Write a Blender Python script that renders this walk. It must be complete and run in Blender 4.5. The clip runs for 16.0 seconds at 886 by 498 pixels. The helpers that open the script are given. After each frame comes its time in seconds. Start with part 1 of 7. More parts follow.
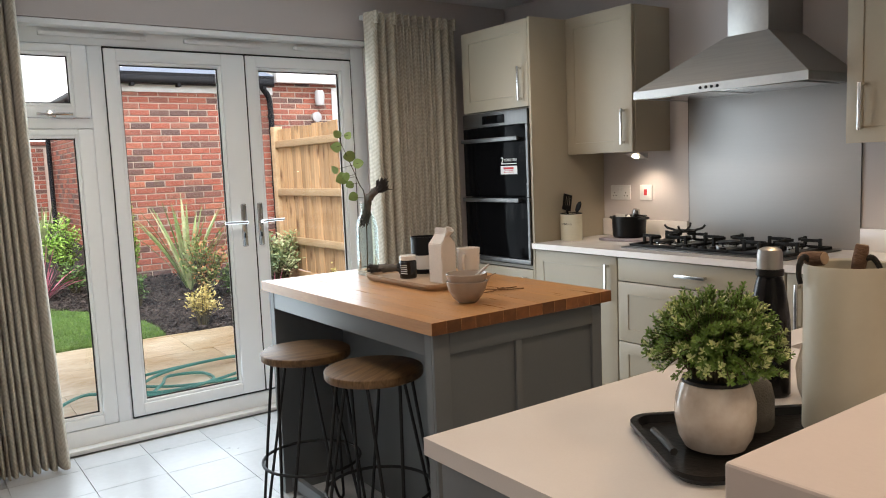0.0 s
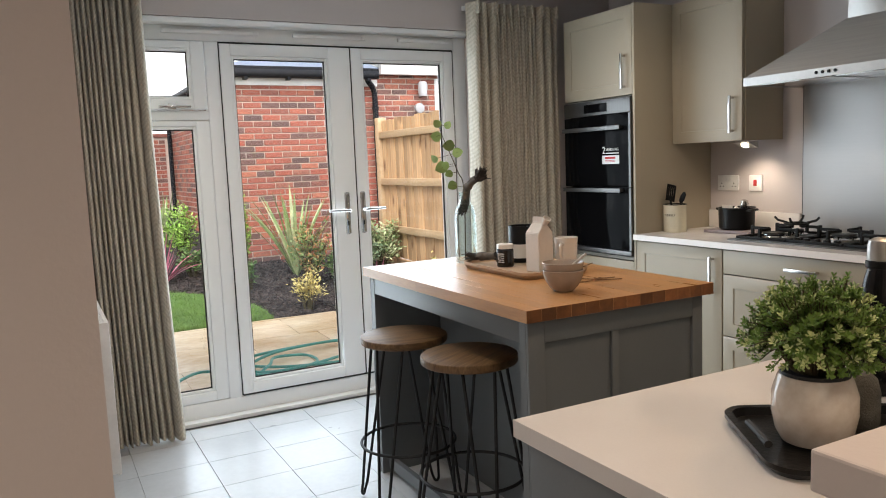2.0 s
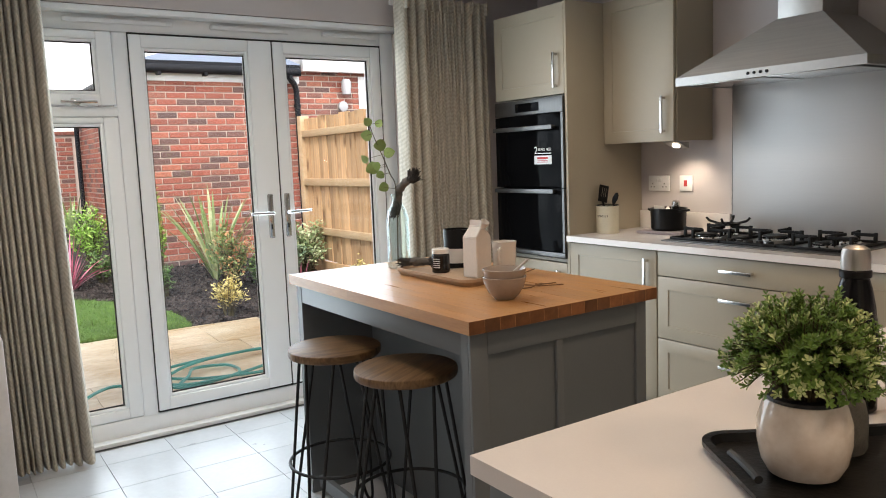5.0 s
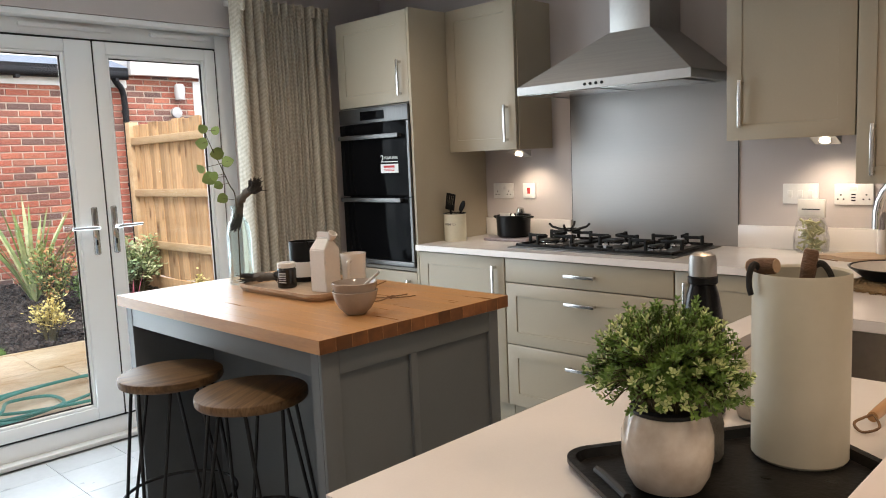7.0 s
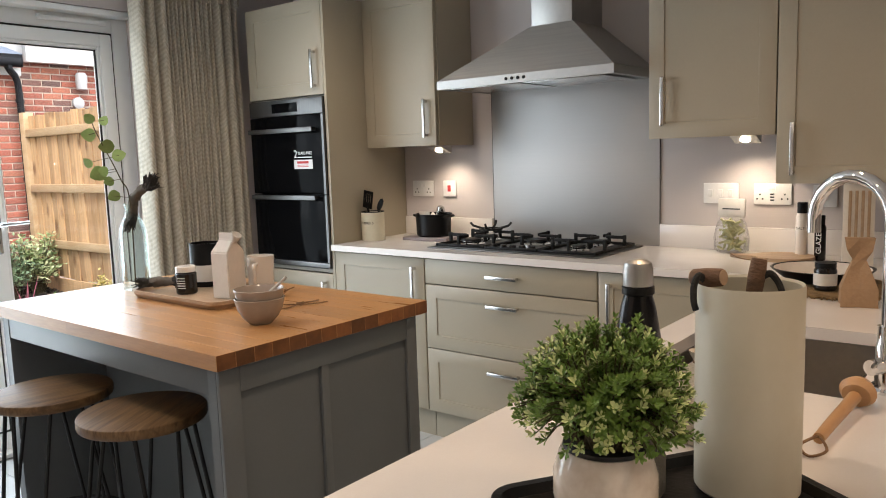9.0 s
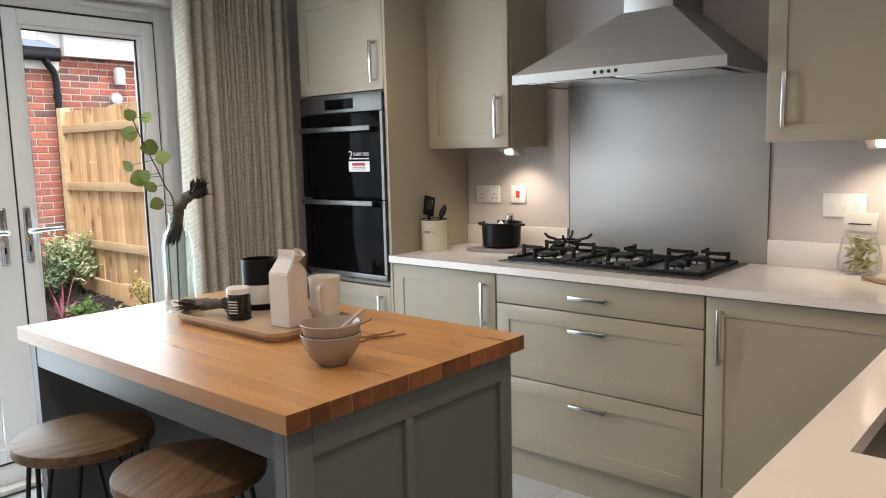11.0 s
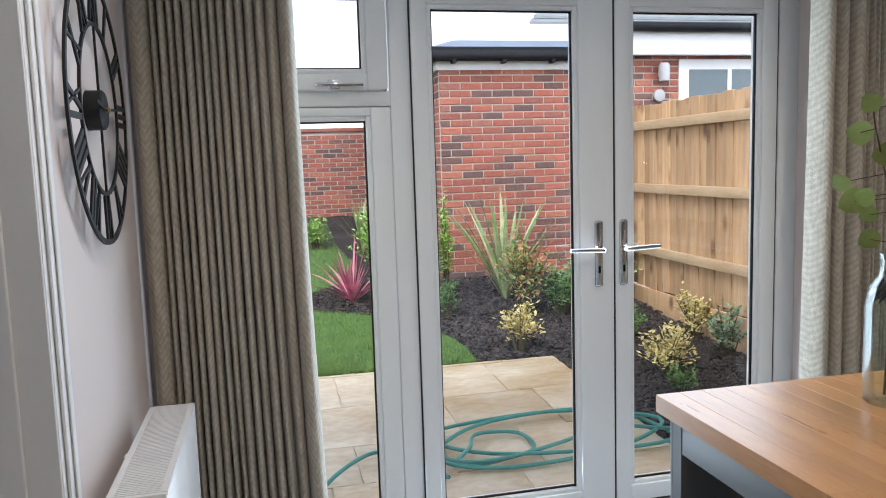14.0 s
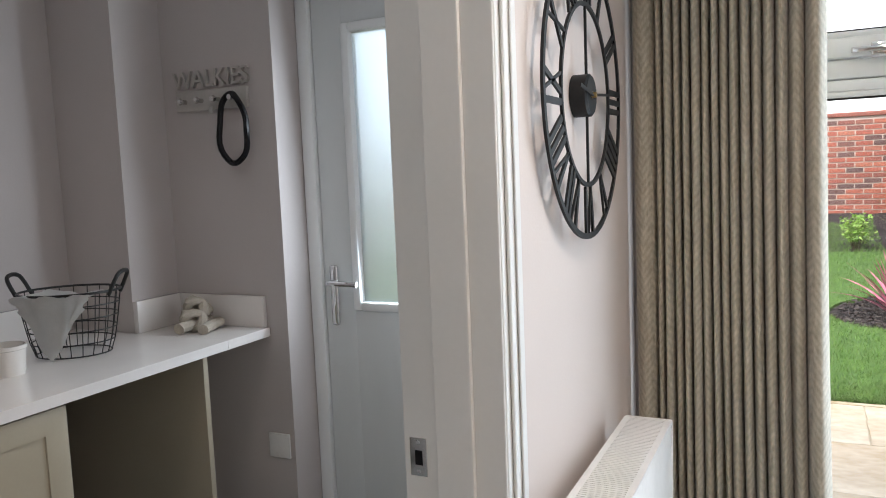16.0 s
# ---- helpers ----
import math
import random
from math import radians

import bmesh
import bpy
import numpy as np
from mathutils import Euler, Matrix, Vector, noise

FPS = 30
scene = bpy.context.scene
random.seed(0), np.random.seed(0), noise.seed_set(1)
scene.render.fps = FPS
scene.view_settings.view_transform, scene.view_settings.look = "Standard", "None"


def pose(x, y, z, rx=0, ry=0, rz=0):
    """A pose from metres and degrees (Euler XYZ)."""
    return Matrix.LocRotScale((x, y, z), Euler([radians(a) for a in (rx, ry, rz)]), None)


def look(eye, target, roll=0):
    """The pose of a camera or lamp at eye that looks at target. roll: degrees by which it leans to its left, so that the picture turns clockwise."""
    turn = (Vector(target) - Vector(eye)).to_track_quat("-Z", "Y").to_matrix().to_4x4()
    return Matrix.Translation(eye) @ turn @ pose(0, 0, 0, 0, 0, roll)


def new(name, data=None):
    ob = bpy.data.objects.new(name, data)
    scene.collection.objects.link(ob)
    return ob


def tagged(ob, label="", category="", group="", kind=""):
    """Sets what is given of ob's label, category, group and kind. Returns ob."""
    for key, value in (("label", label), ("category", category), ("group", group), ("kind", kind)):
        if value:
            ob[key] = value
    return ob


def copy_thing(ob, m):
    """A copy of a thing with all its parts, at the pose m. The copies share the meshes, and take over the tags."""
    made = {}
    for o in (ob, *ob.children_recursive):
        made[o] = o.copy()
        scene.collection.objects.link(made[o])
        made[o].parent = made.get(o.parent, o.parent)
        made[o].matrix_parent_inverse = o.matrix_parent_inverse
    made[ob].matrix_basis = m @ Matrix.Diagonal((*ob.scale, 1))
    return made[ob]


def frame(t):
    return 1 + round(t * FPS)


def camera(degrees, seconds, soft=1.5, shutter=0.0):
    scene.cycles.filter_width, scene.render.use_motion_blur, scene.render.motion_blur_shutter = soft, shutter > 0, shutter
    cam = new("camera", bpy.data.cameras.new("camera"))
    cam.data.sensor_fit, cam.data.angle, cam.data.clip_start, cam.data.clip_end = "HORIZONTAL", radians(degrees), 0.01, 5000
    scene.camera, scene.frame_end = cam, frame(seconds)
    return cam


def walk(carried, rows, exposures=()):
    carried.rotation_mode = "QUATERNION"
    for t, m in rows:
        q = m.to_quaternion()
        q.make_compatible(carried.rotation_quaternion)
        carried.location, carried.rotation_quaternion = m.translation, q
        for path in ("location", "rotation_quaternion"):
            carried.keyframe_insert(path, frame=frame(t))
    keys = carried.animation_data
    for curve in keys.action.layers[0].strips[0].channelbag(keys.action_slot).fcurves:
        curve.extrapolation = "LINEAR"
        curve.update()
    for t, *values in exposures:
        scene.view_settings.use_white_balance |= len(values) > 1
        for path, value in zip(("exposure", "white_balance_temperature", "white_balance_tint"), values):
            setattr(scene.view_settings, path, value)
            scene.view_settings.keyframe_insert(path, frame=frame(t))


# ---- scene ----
cam = camera(60.5, 16.0, soft=1.0)

PATH = [
    (0, (0.11, -4.104, 1.356), (1.27, -2.49, 1.141), -2.3),
    (0.5, (0.107, -4.122, 1.353), (1.166, -2.439, 1.136), -2.3),
    (1, (0.105, -4.127, 1.348), (1.088, -2.4, 1.126), -2.3),
    (1.5, (0.105, -4.134, 1.348), (1.048, -2.385, 1.121), -2.3),
    (2, (0.108, -4.133, 1.348), (1.042, -2.379, 1.12), -2.3),
    (2.5, (0.109, -4.133, 1.351), (1.052, -2.384, 1.121), -2.4),
    (3, (0.116, -4.125, 1.348), (1.079, -2.388, 1.117), -2.3),
    (5.5, (0.167, -3.947, 1.36), (1.346, -2.349, 1.121), -2.3),
    (6, (0.181, -3.928, 1.366), (1.448, -2.399, 1.127), -2.4),
    (6.5, (0.191, -3.915, 1.364), (1.535, -2.454, 1.128), -2.5),
    (7, (0.202, -3.905, 1.357), (1.617, -2.512, 1.124), -2.4),
    (7.5, (0.213, -3.901, 1.359), (1.684, -2.567, 1.122), -2.4),
    (8, (0.227, -3.883, 1.354), (1.745, -2.603, 1.114), -2.4),
    (10.5, (0.502, -3.565, 1.359), (2.061, -2.338, 1.106), -1.7),
    (11, (0.514, -3.431, 1.378), (2.014, -2.132, 1.126), -1.4),
    (11.5, (0.532, -3.281, 1.391), (1.968, -1.912, 1.141), -1.6),
    (12, (0.568, -3.149, 1.384), (1.937, -1.712, 1.136), -1.7),
    (12.5, (0.61, -2.993, 1.397), (1.85, -1.443, 1.146), -1.8),
    (13, (0.626, -2.841, 1.386), (1.646, -1.136, 1.156), -1.7),
    (13.5, (0.589, -2.699, 1.395), (1.325, -0.854, 1.166), -1.7),
    (14, (0.539, -2.547, 1.421), (0.978, -0.609, 1.195), -1.8),
    (14.5, (0.512, -2.457, 1.431), (0.66, -0.476, 1.2), -2.2),
    (15, (0.54, -2.36, 1.45), (0.364, -0.383, 1.213), -2.5),
    (15.5, (0.552, -2.296, 1.445), (0.029, -0.377, 1.226), -2.4),
    (16, (0.604, -2.286, 1.412), (-0.262, -0.494, 1.212), -2.3),
]
walk(cam, [(t, look(eye, target, roll)) for t, eye, target, roll in PATH], exposures=[(0.0, 1.74, 6550, 10), (3.0, 1.76, 6450, 10), (8.0, 1.88, 6550, 10), (10.5, 1.92, 6450, 10), (12.0, 1.84, 6350, 10), (13.0, 1.76, 6100, 10), (14.0, 1.48, 5950, 10), (15.0, 1.36, 6000, 10), (16.0, 1.92, 6300, 10)])

# ---- light ----
world = bpy.data.worlds.new("overcast_sky")
scene.world = world
world.use_nodes = True
_wn = world.node_tree.nodes
_sky = _wn.new("ShaderNodeTexSky")
_sky.sky_type, _sky.sun_disc = "NISHITA", False
_sky.sun_elevation, _sky.sun_rotation = radians(48), radians(150)
_hs = _wn.new("ShaderNodeHueSaturation")
_hs.inputs["Saturation"].default_value = 0.22
world.node_tree.links.new(_sky.outputs[0], _hs.inputs["Color"])
world.node_tree.links.new(_hs.outputs[0], _wn["Background"].inputs[0])
_wn["Background"].inputs[1].default_value = 0.15
sun = new("sun", bpy.data.lights.new("sun", "SUN"))
sun.data.energy, sun.data.angle, sun.data.color = 1.15, radians(25), (1.0, 0.97, 0.93)
sun.matrix_world = look((0, 0, 0), (0.35, 0.55, -0.72))


def lamp_area(name, loc, target, sx, sy, power, color, spread=180):
    d = bpy.data.lights.new(name, "AREA")
    d.shape, d.size, d.size_y, d.energy, d.color, d.spread = "RECTANGLE", sx, sy, power, color, radians(spread)
    ob = new(name, d)
    ob.matrix_world = look(loc, target)
    return ob


WARM, AMBER, SOFT = (1.0, 0.82, 0.65), (1.0, 0.68, 0.41), (1.0, 0.86, 0.74)
lamp_area("window_daylight", (1.45, -0.035, 1.1), (1.45, -3, 0.95), 1.9, 1.85, 13.0, (0.76, 0.89, 1.0))
lamp_area("back_door_daylight", (-0.5, -0.125, 1.43), (-0.5, -3, 1.2), 0.5, 0.88, 3.0, (0.82, 0.92, 1.0))
# Ceiling unseen: kitchen spots inferred from warm light, the others added to brighten.
UNSEEN_DOWNLIGHTS = [(0.85, -1.3), (2.25, -1.3), (0.85, -3.15), (2.0, -3.15), (1.2, -4.7), (-0.7, -4.5), (-0.6, -6.0), (1.6, -6.0), (-0.6, -1.6)]
WATTS = [10, 9, 5.5, 7.5, 8.5, 13, 9, 9, 2.4]
TINTS = [SOFT, WARM, WARM, AMBER, AMBER, SOFT, WARM, WARM, SOFT]
for (dx, dy), watt, tint in zip(UNSEEN_DOWNLIGHTS, WATTS, TINTS):
    d = bpy.data.lights.new("downlight_beam", "SPOT")
    d.energy, d.color, d.spot_size, d.spot_blend, d.shadow_soft_size = watt, tint, radians(155), 0.8, 0.04
    ob = new("downlight_beam", d)
    ob.location = (dx, dy, 2.365)


# ---- materials ----
def mat(name, a, b=None, rough=0.5, metal=0.0, scale=8.0, bump=0.0, bscale=None, spec=0.5, rvar=0.06, stretch=(1, 1, 1),
        random_tint=0.0, coat=0.0, detail=6.0, rot=(0, 0, 0), sheen=0.0):
    m = bpy.data.materials.new(name)
    m.use_nodes = True
    nt = m.node_tree
    n, l = nt.nodes, nt.links
    p = n["Principled BSDF"]
    b = b or tuple(c * 0.88 for c in a)
    tc = n.new("ShaderNodeTexCoord")
    mp = n.new("ShaderNodeMapping")
    mp.inputs["Scale"].default_value = stretch
    mp.inputs["Rotation"].default_value = [radians(v) for v in rot]
    l.new(tc.outputs["Object"], mp.inputs[0])
    oi = n.new("ShaderNodeObjectInfo")
    add = n.new("ShaderNodeVectorMath")
    add.operation = "MULTIPLY_ADD"
    l.new(oi.outputs["Random"], add.inputs[0])
    add.inputs[1].default_value = (37.0, 17.0, 53.0)
    l.new(mp.outputs[0], add.inputs[2])
    big = n.new("ShaderNodeTexNoise")
    big.inputs["Scale"].default_value, big.inputs["Detail"].default_value = scale, detail
    l.new(add.outputs[0], big.inputs["Vector"])
    fine = n.new("ShaderNodeTexNoise")
    fine.inputs["Scale"].default_value, fine.inputs["Detail"].default_value = (bscale or scale * 9), 4
    l.new(add.outputs[0], fine.inputs["Vector"])
    avg = n.new("ShaderNodeMath")
    avg.operation = "MULTIPLY_ADD"
    avg.inputs[1].default_value = 0.35
    l.new(fine.outputs[0], avg.inputs[0])
    sc = n.new("ShaderNodeMath")
    sc.operation = "MULTIPLY"
    sc.inputs[1].default_value = 0.65
    l.new(big.outputs[0], sc.inputs[0])
    l.new(sc.outputs[0], avg.inputs[2])
    rp = n.new("ShaderNodeValToRGB")
    rp.color_ramp.elements[0].position, rp.color_ramp.elements[1].position = 0.34, 0.66
    rp.color_ramp.elements[0].color, rp.color_ramp.elements[1].color = (*b, 1), (*a, 1)
    l.new(avg.outputs[0], rp.inputs[0])
    col = rp.outputs[0]
    if random_tint:
        hv = n.new("ShaderNodeHueSaturation")
        mr = n.new("ShaderNodeMapRange")
        mr.inputs["To Min"].default_value, mr.inputs["To Max"].default_value = 1 - random_tint, 1 + random_tint
        l.new(oi.outputs["Random"], mr.inputs[0])
        l.new(mr.outputs[0], hv.inputs["Value"])
        l.new(col, hv.inputs["Color"])
        col = hv.outputs[0]
    l.new(col, p.inputs["Base Color"])
    rr = n.new("ShaderNodeMapRange")
    rr.inputs["To Min"].default_value, rr.inputs["To Max"].default_value = max(rough - rvar, 0.02), min(rough + rvar, 1)
    l.new(big.outputs[0], rr.inputs[0])
    l.new(rr.outputs[0], p.inputs["Roughness"])
    p.inputs["Metallic"].default_value = metal
    p.inputs["Specular IOR Level"].default_value = spec
    p.inputs["Coat Weight"].default_value = coat
    p.inputs["Sheen Weight"].default_value = sheen
    if bump:
        bp = n.new("ShaderNodeBump")
        bp.inputs["Strength"].default_value, bp.inputs["Distance"].default_value = min(bump, 1.0), 0.004
        l.new(fine.outputs[0], bp.inputs["Height"])
        l.new(bp.outputs[0], p.inputs["Normal"])
    return m


def glass(name, color=(1, 1, 1), rough=0.0, ior=1.45):
    m = bpy.data.materials.new(name)
    m.use_nodes = True
    p = m.node_tree.nodes["Principled BSDF"]
    p.inputs["Base Color"].default_value = (*color, 1)
    p.inputs["Roughness"].default_value, p.inputs["IOR"].default_value = rough, ior
    p.inputs["Transmission Weight"].default_value = 1.0
    return m


def thin_glass(name, color=(1, 1, 1), gloss=0.5):
    """Clear thin-walled glass: straight-through light with a Fresnel-weighted sheen."""
    m = bpy.data.materials.new(name)
    m.use_nodes = True
    n, l = m.node_tree.nodes, m.node_tree.links
    tr, gl, mx, fr, k = (n.new("ShaderNode" + t) for t in ("BsdfTransparent", "BsdfGlossy", "MixShader", "Fresnel", "Math"))
    tr.inputs["Color"].default_value = (*color, 1)
    gl.inputs["Roughness"].default_value = 0.02
    fr.inputs["IOR"].default_value = 1.45
    k.operation, k.inputs[1].default_value = "MULTIPLY", gloss
    l.new(fr.outputs[0], k.inputs[0])
    l.new(k.outputs[0], mx.inputs[0])
    l.new(tr.outputs[0], mx.inputs[1])
    l.new(gl.outputs[0], mx.inputs[2])
    l.new(mx.outputs[0], n["Material Output"].inputs[0])
    return m


def glow(name, color, strength):
    m = bpy.data.materials.new(name)
    m.use_nodes = True
    p = m.node_tree.nodes["Principled BSDF"]
    p.inputs["Base Color"].default_value = (*color, 1)
    p.inputs["Emission Color"].default_value = (*color, 1)
    p.inputs["Emission Strength"].default_value = strength
    return m


M_WALL = mat("greige_wall_paint", (0.54, 0.495, 0.48), (0.52, 0.475, 0.46), 0.82, scale=3, bump=0.08, bscale=160, spec=0.25)
M_WALLW = mat("pale_wall_paint", (0.70, 0.62, 0.58), (0.68, 0.60, 0.56), 0.8, scale=3, bump=0.08, bscale=160, spec=0.25)
M_CEIL = mat("white_ceiling_paint", (0.8, 0.79, 0.77), None, 0.9, scale=4, bump=0.05, bscale=120, spec=0.2)
M_WOODW = mat("white_satin_woodwork", (0.76, 0.75, 0.73), (0.73, 0.72, 0.70), 0.38, scale=5, bump=0.03, bscale=90)
M_UPVC = mat("white_upvc", (0.88, 0.90, 0.905), (0.873, 0.893, 0.898), 0.30, scale=4, rvar=0.02)
M_GASK = mat("black_gasket", (0.015, 0.015, 0.015), None, 0.6)
M_TILE = mat("pale_grey_porcelain_tile", (0.50, 0.515, 0.525), (0.43, 0.445, 0.455), 0.30, scale=3.5, bump=0.05, bscale=40, random_tint=0.05)
M_GROUT = mat("grey_grout", (0.33, 0.33, 0.33), None, 0.9, scale=30)
M_CAB = mat("sage_grey_cabinet_paint", (0.385, 0.337, 0.252), (0.365, 0.318, 0.238), 0.42, scale=4, bump=0.02, bscale=120)
M_CABIN = mat("cabinet_carcass_board", (0.36, 0.34, 0.285), None, 0.5, scale=4, bump=0.02, bscale=120)
M_ISL = mat("slate_grey_island_paint", (0.142, 0.154, 0.162), (0.130, 0.141, 0.149), 0.42, scale=4, bump=0.02, bscale=120)
M_QUARTZ = mat("white_quartz_worktop", (0.78, 0.74, 0.71), (0.74, 0.70, 0.67), 0.16, scale=6, bump=0.0, bscale=300)
M_OAK = mat("oiled_oak_block", (0.53, 0.285, 0.115), (0.39, 0.19, 0.070), 0.30, scale=3.0, bump=0.08, bscale=30, stretch=(9, 0.9, 9), random_tint=0.10, rvar=0.08)
M_OAKEND = mat("oak_end_grain", (0.27, 0.105, 0.034), (0.13, 0.048, 0.016), 0.38, scale=14, bump=0.15, bscale=60, random_tint=0.35)
M_SEAT = mat("dark_stained_elm_seat", (0.22, 0.132, 0.062), (0.085, 0.046, 0.02), 0.48, scale=4, bump=0.15, bscale=16, spec=0.35, stretch=(0.8, 11, 4), rot=(0, 0, 25))
M_IRON = mat("black_powder_coated_iron", (0.007, 0.007, 0.008), (0.011, 0.011, 0.011), 0.5, spec=0.35, scale=30, bump=0.05)
M_STEEL = mat("brushed_stainless_steel", (0.46, 0.45, 0.43), (0.40, 0.39, 0.38), 0.42, 1.0, scale=3, bump=0.05, bscale=40, stretch=(60, 1.2, 1.2))
M_STEELV = mat("brushed_steel_sheet", (0.54, 0.53, 0.52), (0.51, 0.50, 0.49), 0.60, 1.0, scale=3, bump=0.03, bscale=30, stretch=(1.2, 1.0, 40))
M_OVST = mat("dark_brushed_steel", (0.17, 0.167, 0.163), (0.14, 0.138, 0.135), 0.42, 1.0, scale=3, bump=0.04, bscale=40, stretch=(1.2, 60, 1.2))
M_CHROME = mat("polished_chrome", (0.82, 0.82, 0.82), None, 0.07, 1.0, rvar=0.03)
M_NICKEL = mat("satin_nickel", (0.66, 0.65, 0.63), None, 0.25, 1.0)
M_GREYB = mat("grey_silicone", (0.30, 0.30, 0.30), None, 0.5)
M_BLACKG = mat("black_oven_glass", (0.004, 0.004, 0.0045), None, 0.08, spec=0.03, rvar=0.02)
M_BLACK = mat("black_satin_plastic", (0.007, 0.007, 0.0075), None, 0.38, spec=0.22, bump=0.03)
M_CURT = mat("taupe_woven_curtain", (0.53, 0.48, 0.39), (0.37, 0.33, 0.26), 0.9, scale=60, bump=0.6, bscale=300, spec=0.1, stretch=(1, 1, 0.5), sheen=0.2)


def chevron(m, width, pitch, amount):
    """A herringbone weave over a cloth's colour: slanted bands that turn back every width."""
    n, l = m.node_tree.nodes, m.node_tree.links
    p = n["Principled BSDF"]
    col = p.inputs["Base Color"].links[0].from_socket
    xyz = n.new("ShaderNodeSeparateXYZ")
    l.new(n.new("ShaderNodeTexCoord").outputs["Object"], xyz.inputs[0])
    pp = n.new("ShaderNodeMath")
    pp.operation = "PINGPONG"
    pp.inputs[1].default_value = width
    l.new(xyz.outputs["X"], pp.inputs[0])
    ad = n.new("ShaderNodeMath")
    ad.operation = "MULTIPLY_ADD"
    ad.inputs[1].default_value = 1.6
    l.new(pp.outputs[0], ad.inputs[0])
    l.new(xyz.outputs["Z"], ad.inputs[2])
    tri = n.new("ShaderNodeMath")
    tri.operation = "PINGPONG"
    tri.inputs[1].default_value = pitch
    l.new(ad.outputs[0], tri.inputs[0])
    mr = n.new("ShaderNodeMapRange")
    mr.inputs["From Max"].default_value = pitch
    mr.inputs["To Min"].default_value, mr.inputs["To Max"].default_value = 1 - amount, 1 + amount
    l.new(tri.outputs[0], mr.inputs[0])
    hv = n.new("ShaderNodeHueSaturation")
    l.new(mr.outputs[0], hv.inputs["Value"])
    l.new(col, hv.inputs["Color"])
    l.new(hv.outputs[0], p.inputs["Base Color"])


chevron(M_CURT, 0.022, 0.012, 0.11)
M_RAD = mat("white_radiator_enamel", (0.80, 0.78, 0.76), None, 0.3)
M_CERAM = mat("white_glazed_ceramic", (0.76, 0.72, 0.68), (0.72, 0.68, 0.63), 0.22, scale=8)
M_MATTW = mat("white_matt_ceramic", (0.72, 0.67, 0.62), None, 0.55, scale=10, bump=0.04)
M_BOWL = mat("taupe_glazed_bowl", (0.36, 0.30, 0.26), (0.32, 0.265, 0.225), 0.16, scale=10)
M_GLASS = glass("clear_glass")
M_FROST = glass("rippled_privacy_glass", (0.52, 0.60, 0.64), 0.5)


# ---- mesh helpers ----
def bm_box(bm, x0, x1, y0, y1, z0, z1, bevel=0.0, seg=2):
    r = bmesh.ops.create_cube(bm, size=1.0)
    vs = r["verts"]
    for v in vs:
        v.co = Vector((x0 + (v.co.x + 0.5) * (x1 - x0), y0 + (v.co.y + 0.5) * (y1 - y0), z0 + (v.co.z + 0.5) * (z1 - z0)))
    if bevel:
        es = list({e for v in vs for e in v.link_edges})
        bmesh.ops.bevel(bm, geom=es, offset=bevel, segments=seg, profile=0.5, affect="EDGES")
    return bm


def box(*a, bevel=0.0, seg=2):
    return bm_box(bmesh.new(), *a, bevel=bevel, seg=seg)


def boxes(*rows, bevel=0.0):
    bm = bmesh.new()
    for r in rows:
        bm_box(bm, *r, bevel=bevel)
    return bm


def lathe(profile, seg=32, bm=None, m=None):
    bm = bm or bmesh.new()
    m = m or Matrix()
    rings = []
    for r, z in profile:
        if r < 1e-6:
            rings.append([bm.verts.new(m @ Vector((0, 0, z)))])
        else:
            rings.append([bm.verts.new(m @ Vector((r * math.cos(2 * math.pi * k / seg), r * math.sin(2 * math.pi * k / seg), z))) for k in range(seg)])
    for p, q in zip(rings, rings[1:]):
        for k in range(seg):
            j = (k + 1) % seg
            f = [p[k % len(p)], p[j % len(p)], q[j % len(q)], q[k % len(q)]]
            f = [v for i, v in enumerate(f) if v not in f[:i]]
            if len(f) > 2:
                try:
                    bm.faces.new(f)
                except ValueError:
                    pass
    return bm


def tube(pts, r, seg=8, bm=None, closed=False, r_end=None):
    bm = bm or bmesh.new()
    pts = [Vector(p) for p in pts]
    n = len(pts)
    rings, up = [], None
    for i, p in enumerate(pts):
        a = pts[(i - 1) % n] if closed or i else p
        b = pts[(i + 1) % n] if closed or i < n - 1 else p
        d = (b - a).normalized()
        if up is None:
            up = d.orthogonal().normalized()
        up = (up - d * up.dot(d))
        up = up.normalized() if up.length > 1e-5 else d.orthogonal().normalized()
        side = d.cross(up)
        rr = r if r_end is None else r + (r_end - r) * i / (n - 1)
        rings.append([bm.verts.new(p + rr * (math.cos(2 * math.pi * k / seg) * up + math.sin(2 * math.pi * k / seg) * side)) for k in range(seg)])
    pairs = list(zip(rings, rings[1:])) + ([(rings[-1], rings[0])] if closed else [])
    for p, q in pairs:
        for k in range(seg):
            bm.faces.new([p[k], p[(k + 1) % seg], q[(k + 1) % seg], q[k]])
    if not closed:
        bm.faces.new(rings[0][::-1])
        bm.faces.new(rings[-1])
    return bm


def smooth_path(pts, n=8):
    """Catmull-Rom through the points."""
    pts = [Vector(p) for p in pts]
    out = []
    for i in range(len(pts) - 1):
        p0, p1, p2, p3 = pts[max(i - 1, 0)], pts[i], pts[i + 1], pts[min(i + 2, len(pts) - 1)]
        for k in range(n):
            t = k / n
            out.append(0.5 * ((2 * p1) + (p2 - p0) * t + (2 * p0 - 5 * p1 + 4 * p2 - p3) * t * t + (3 * p1 - p0 - 3 * p2 + p3) * t ** 3))
    return out + [pts[-1]]


def mesh_of(name, bm, material, smooth=None):
    bmesh.ops.recalc_face_normals(bm, faces=bm.faces)
    me = bpy.data.meshes.new(name)
    bm.to_mesh(me)
    bm.free()
    me.materials.append(material)
    if smooth:
        for p in me.polygons:
            p.use_smooth = True
        me.set_sharp_from_angle(angle=radians(smooth))
    return me


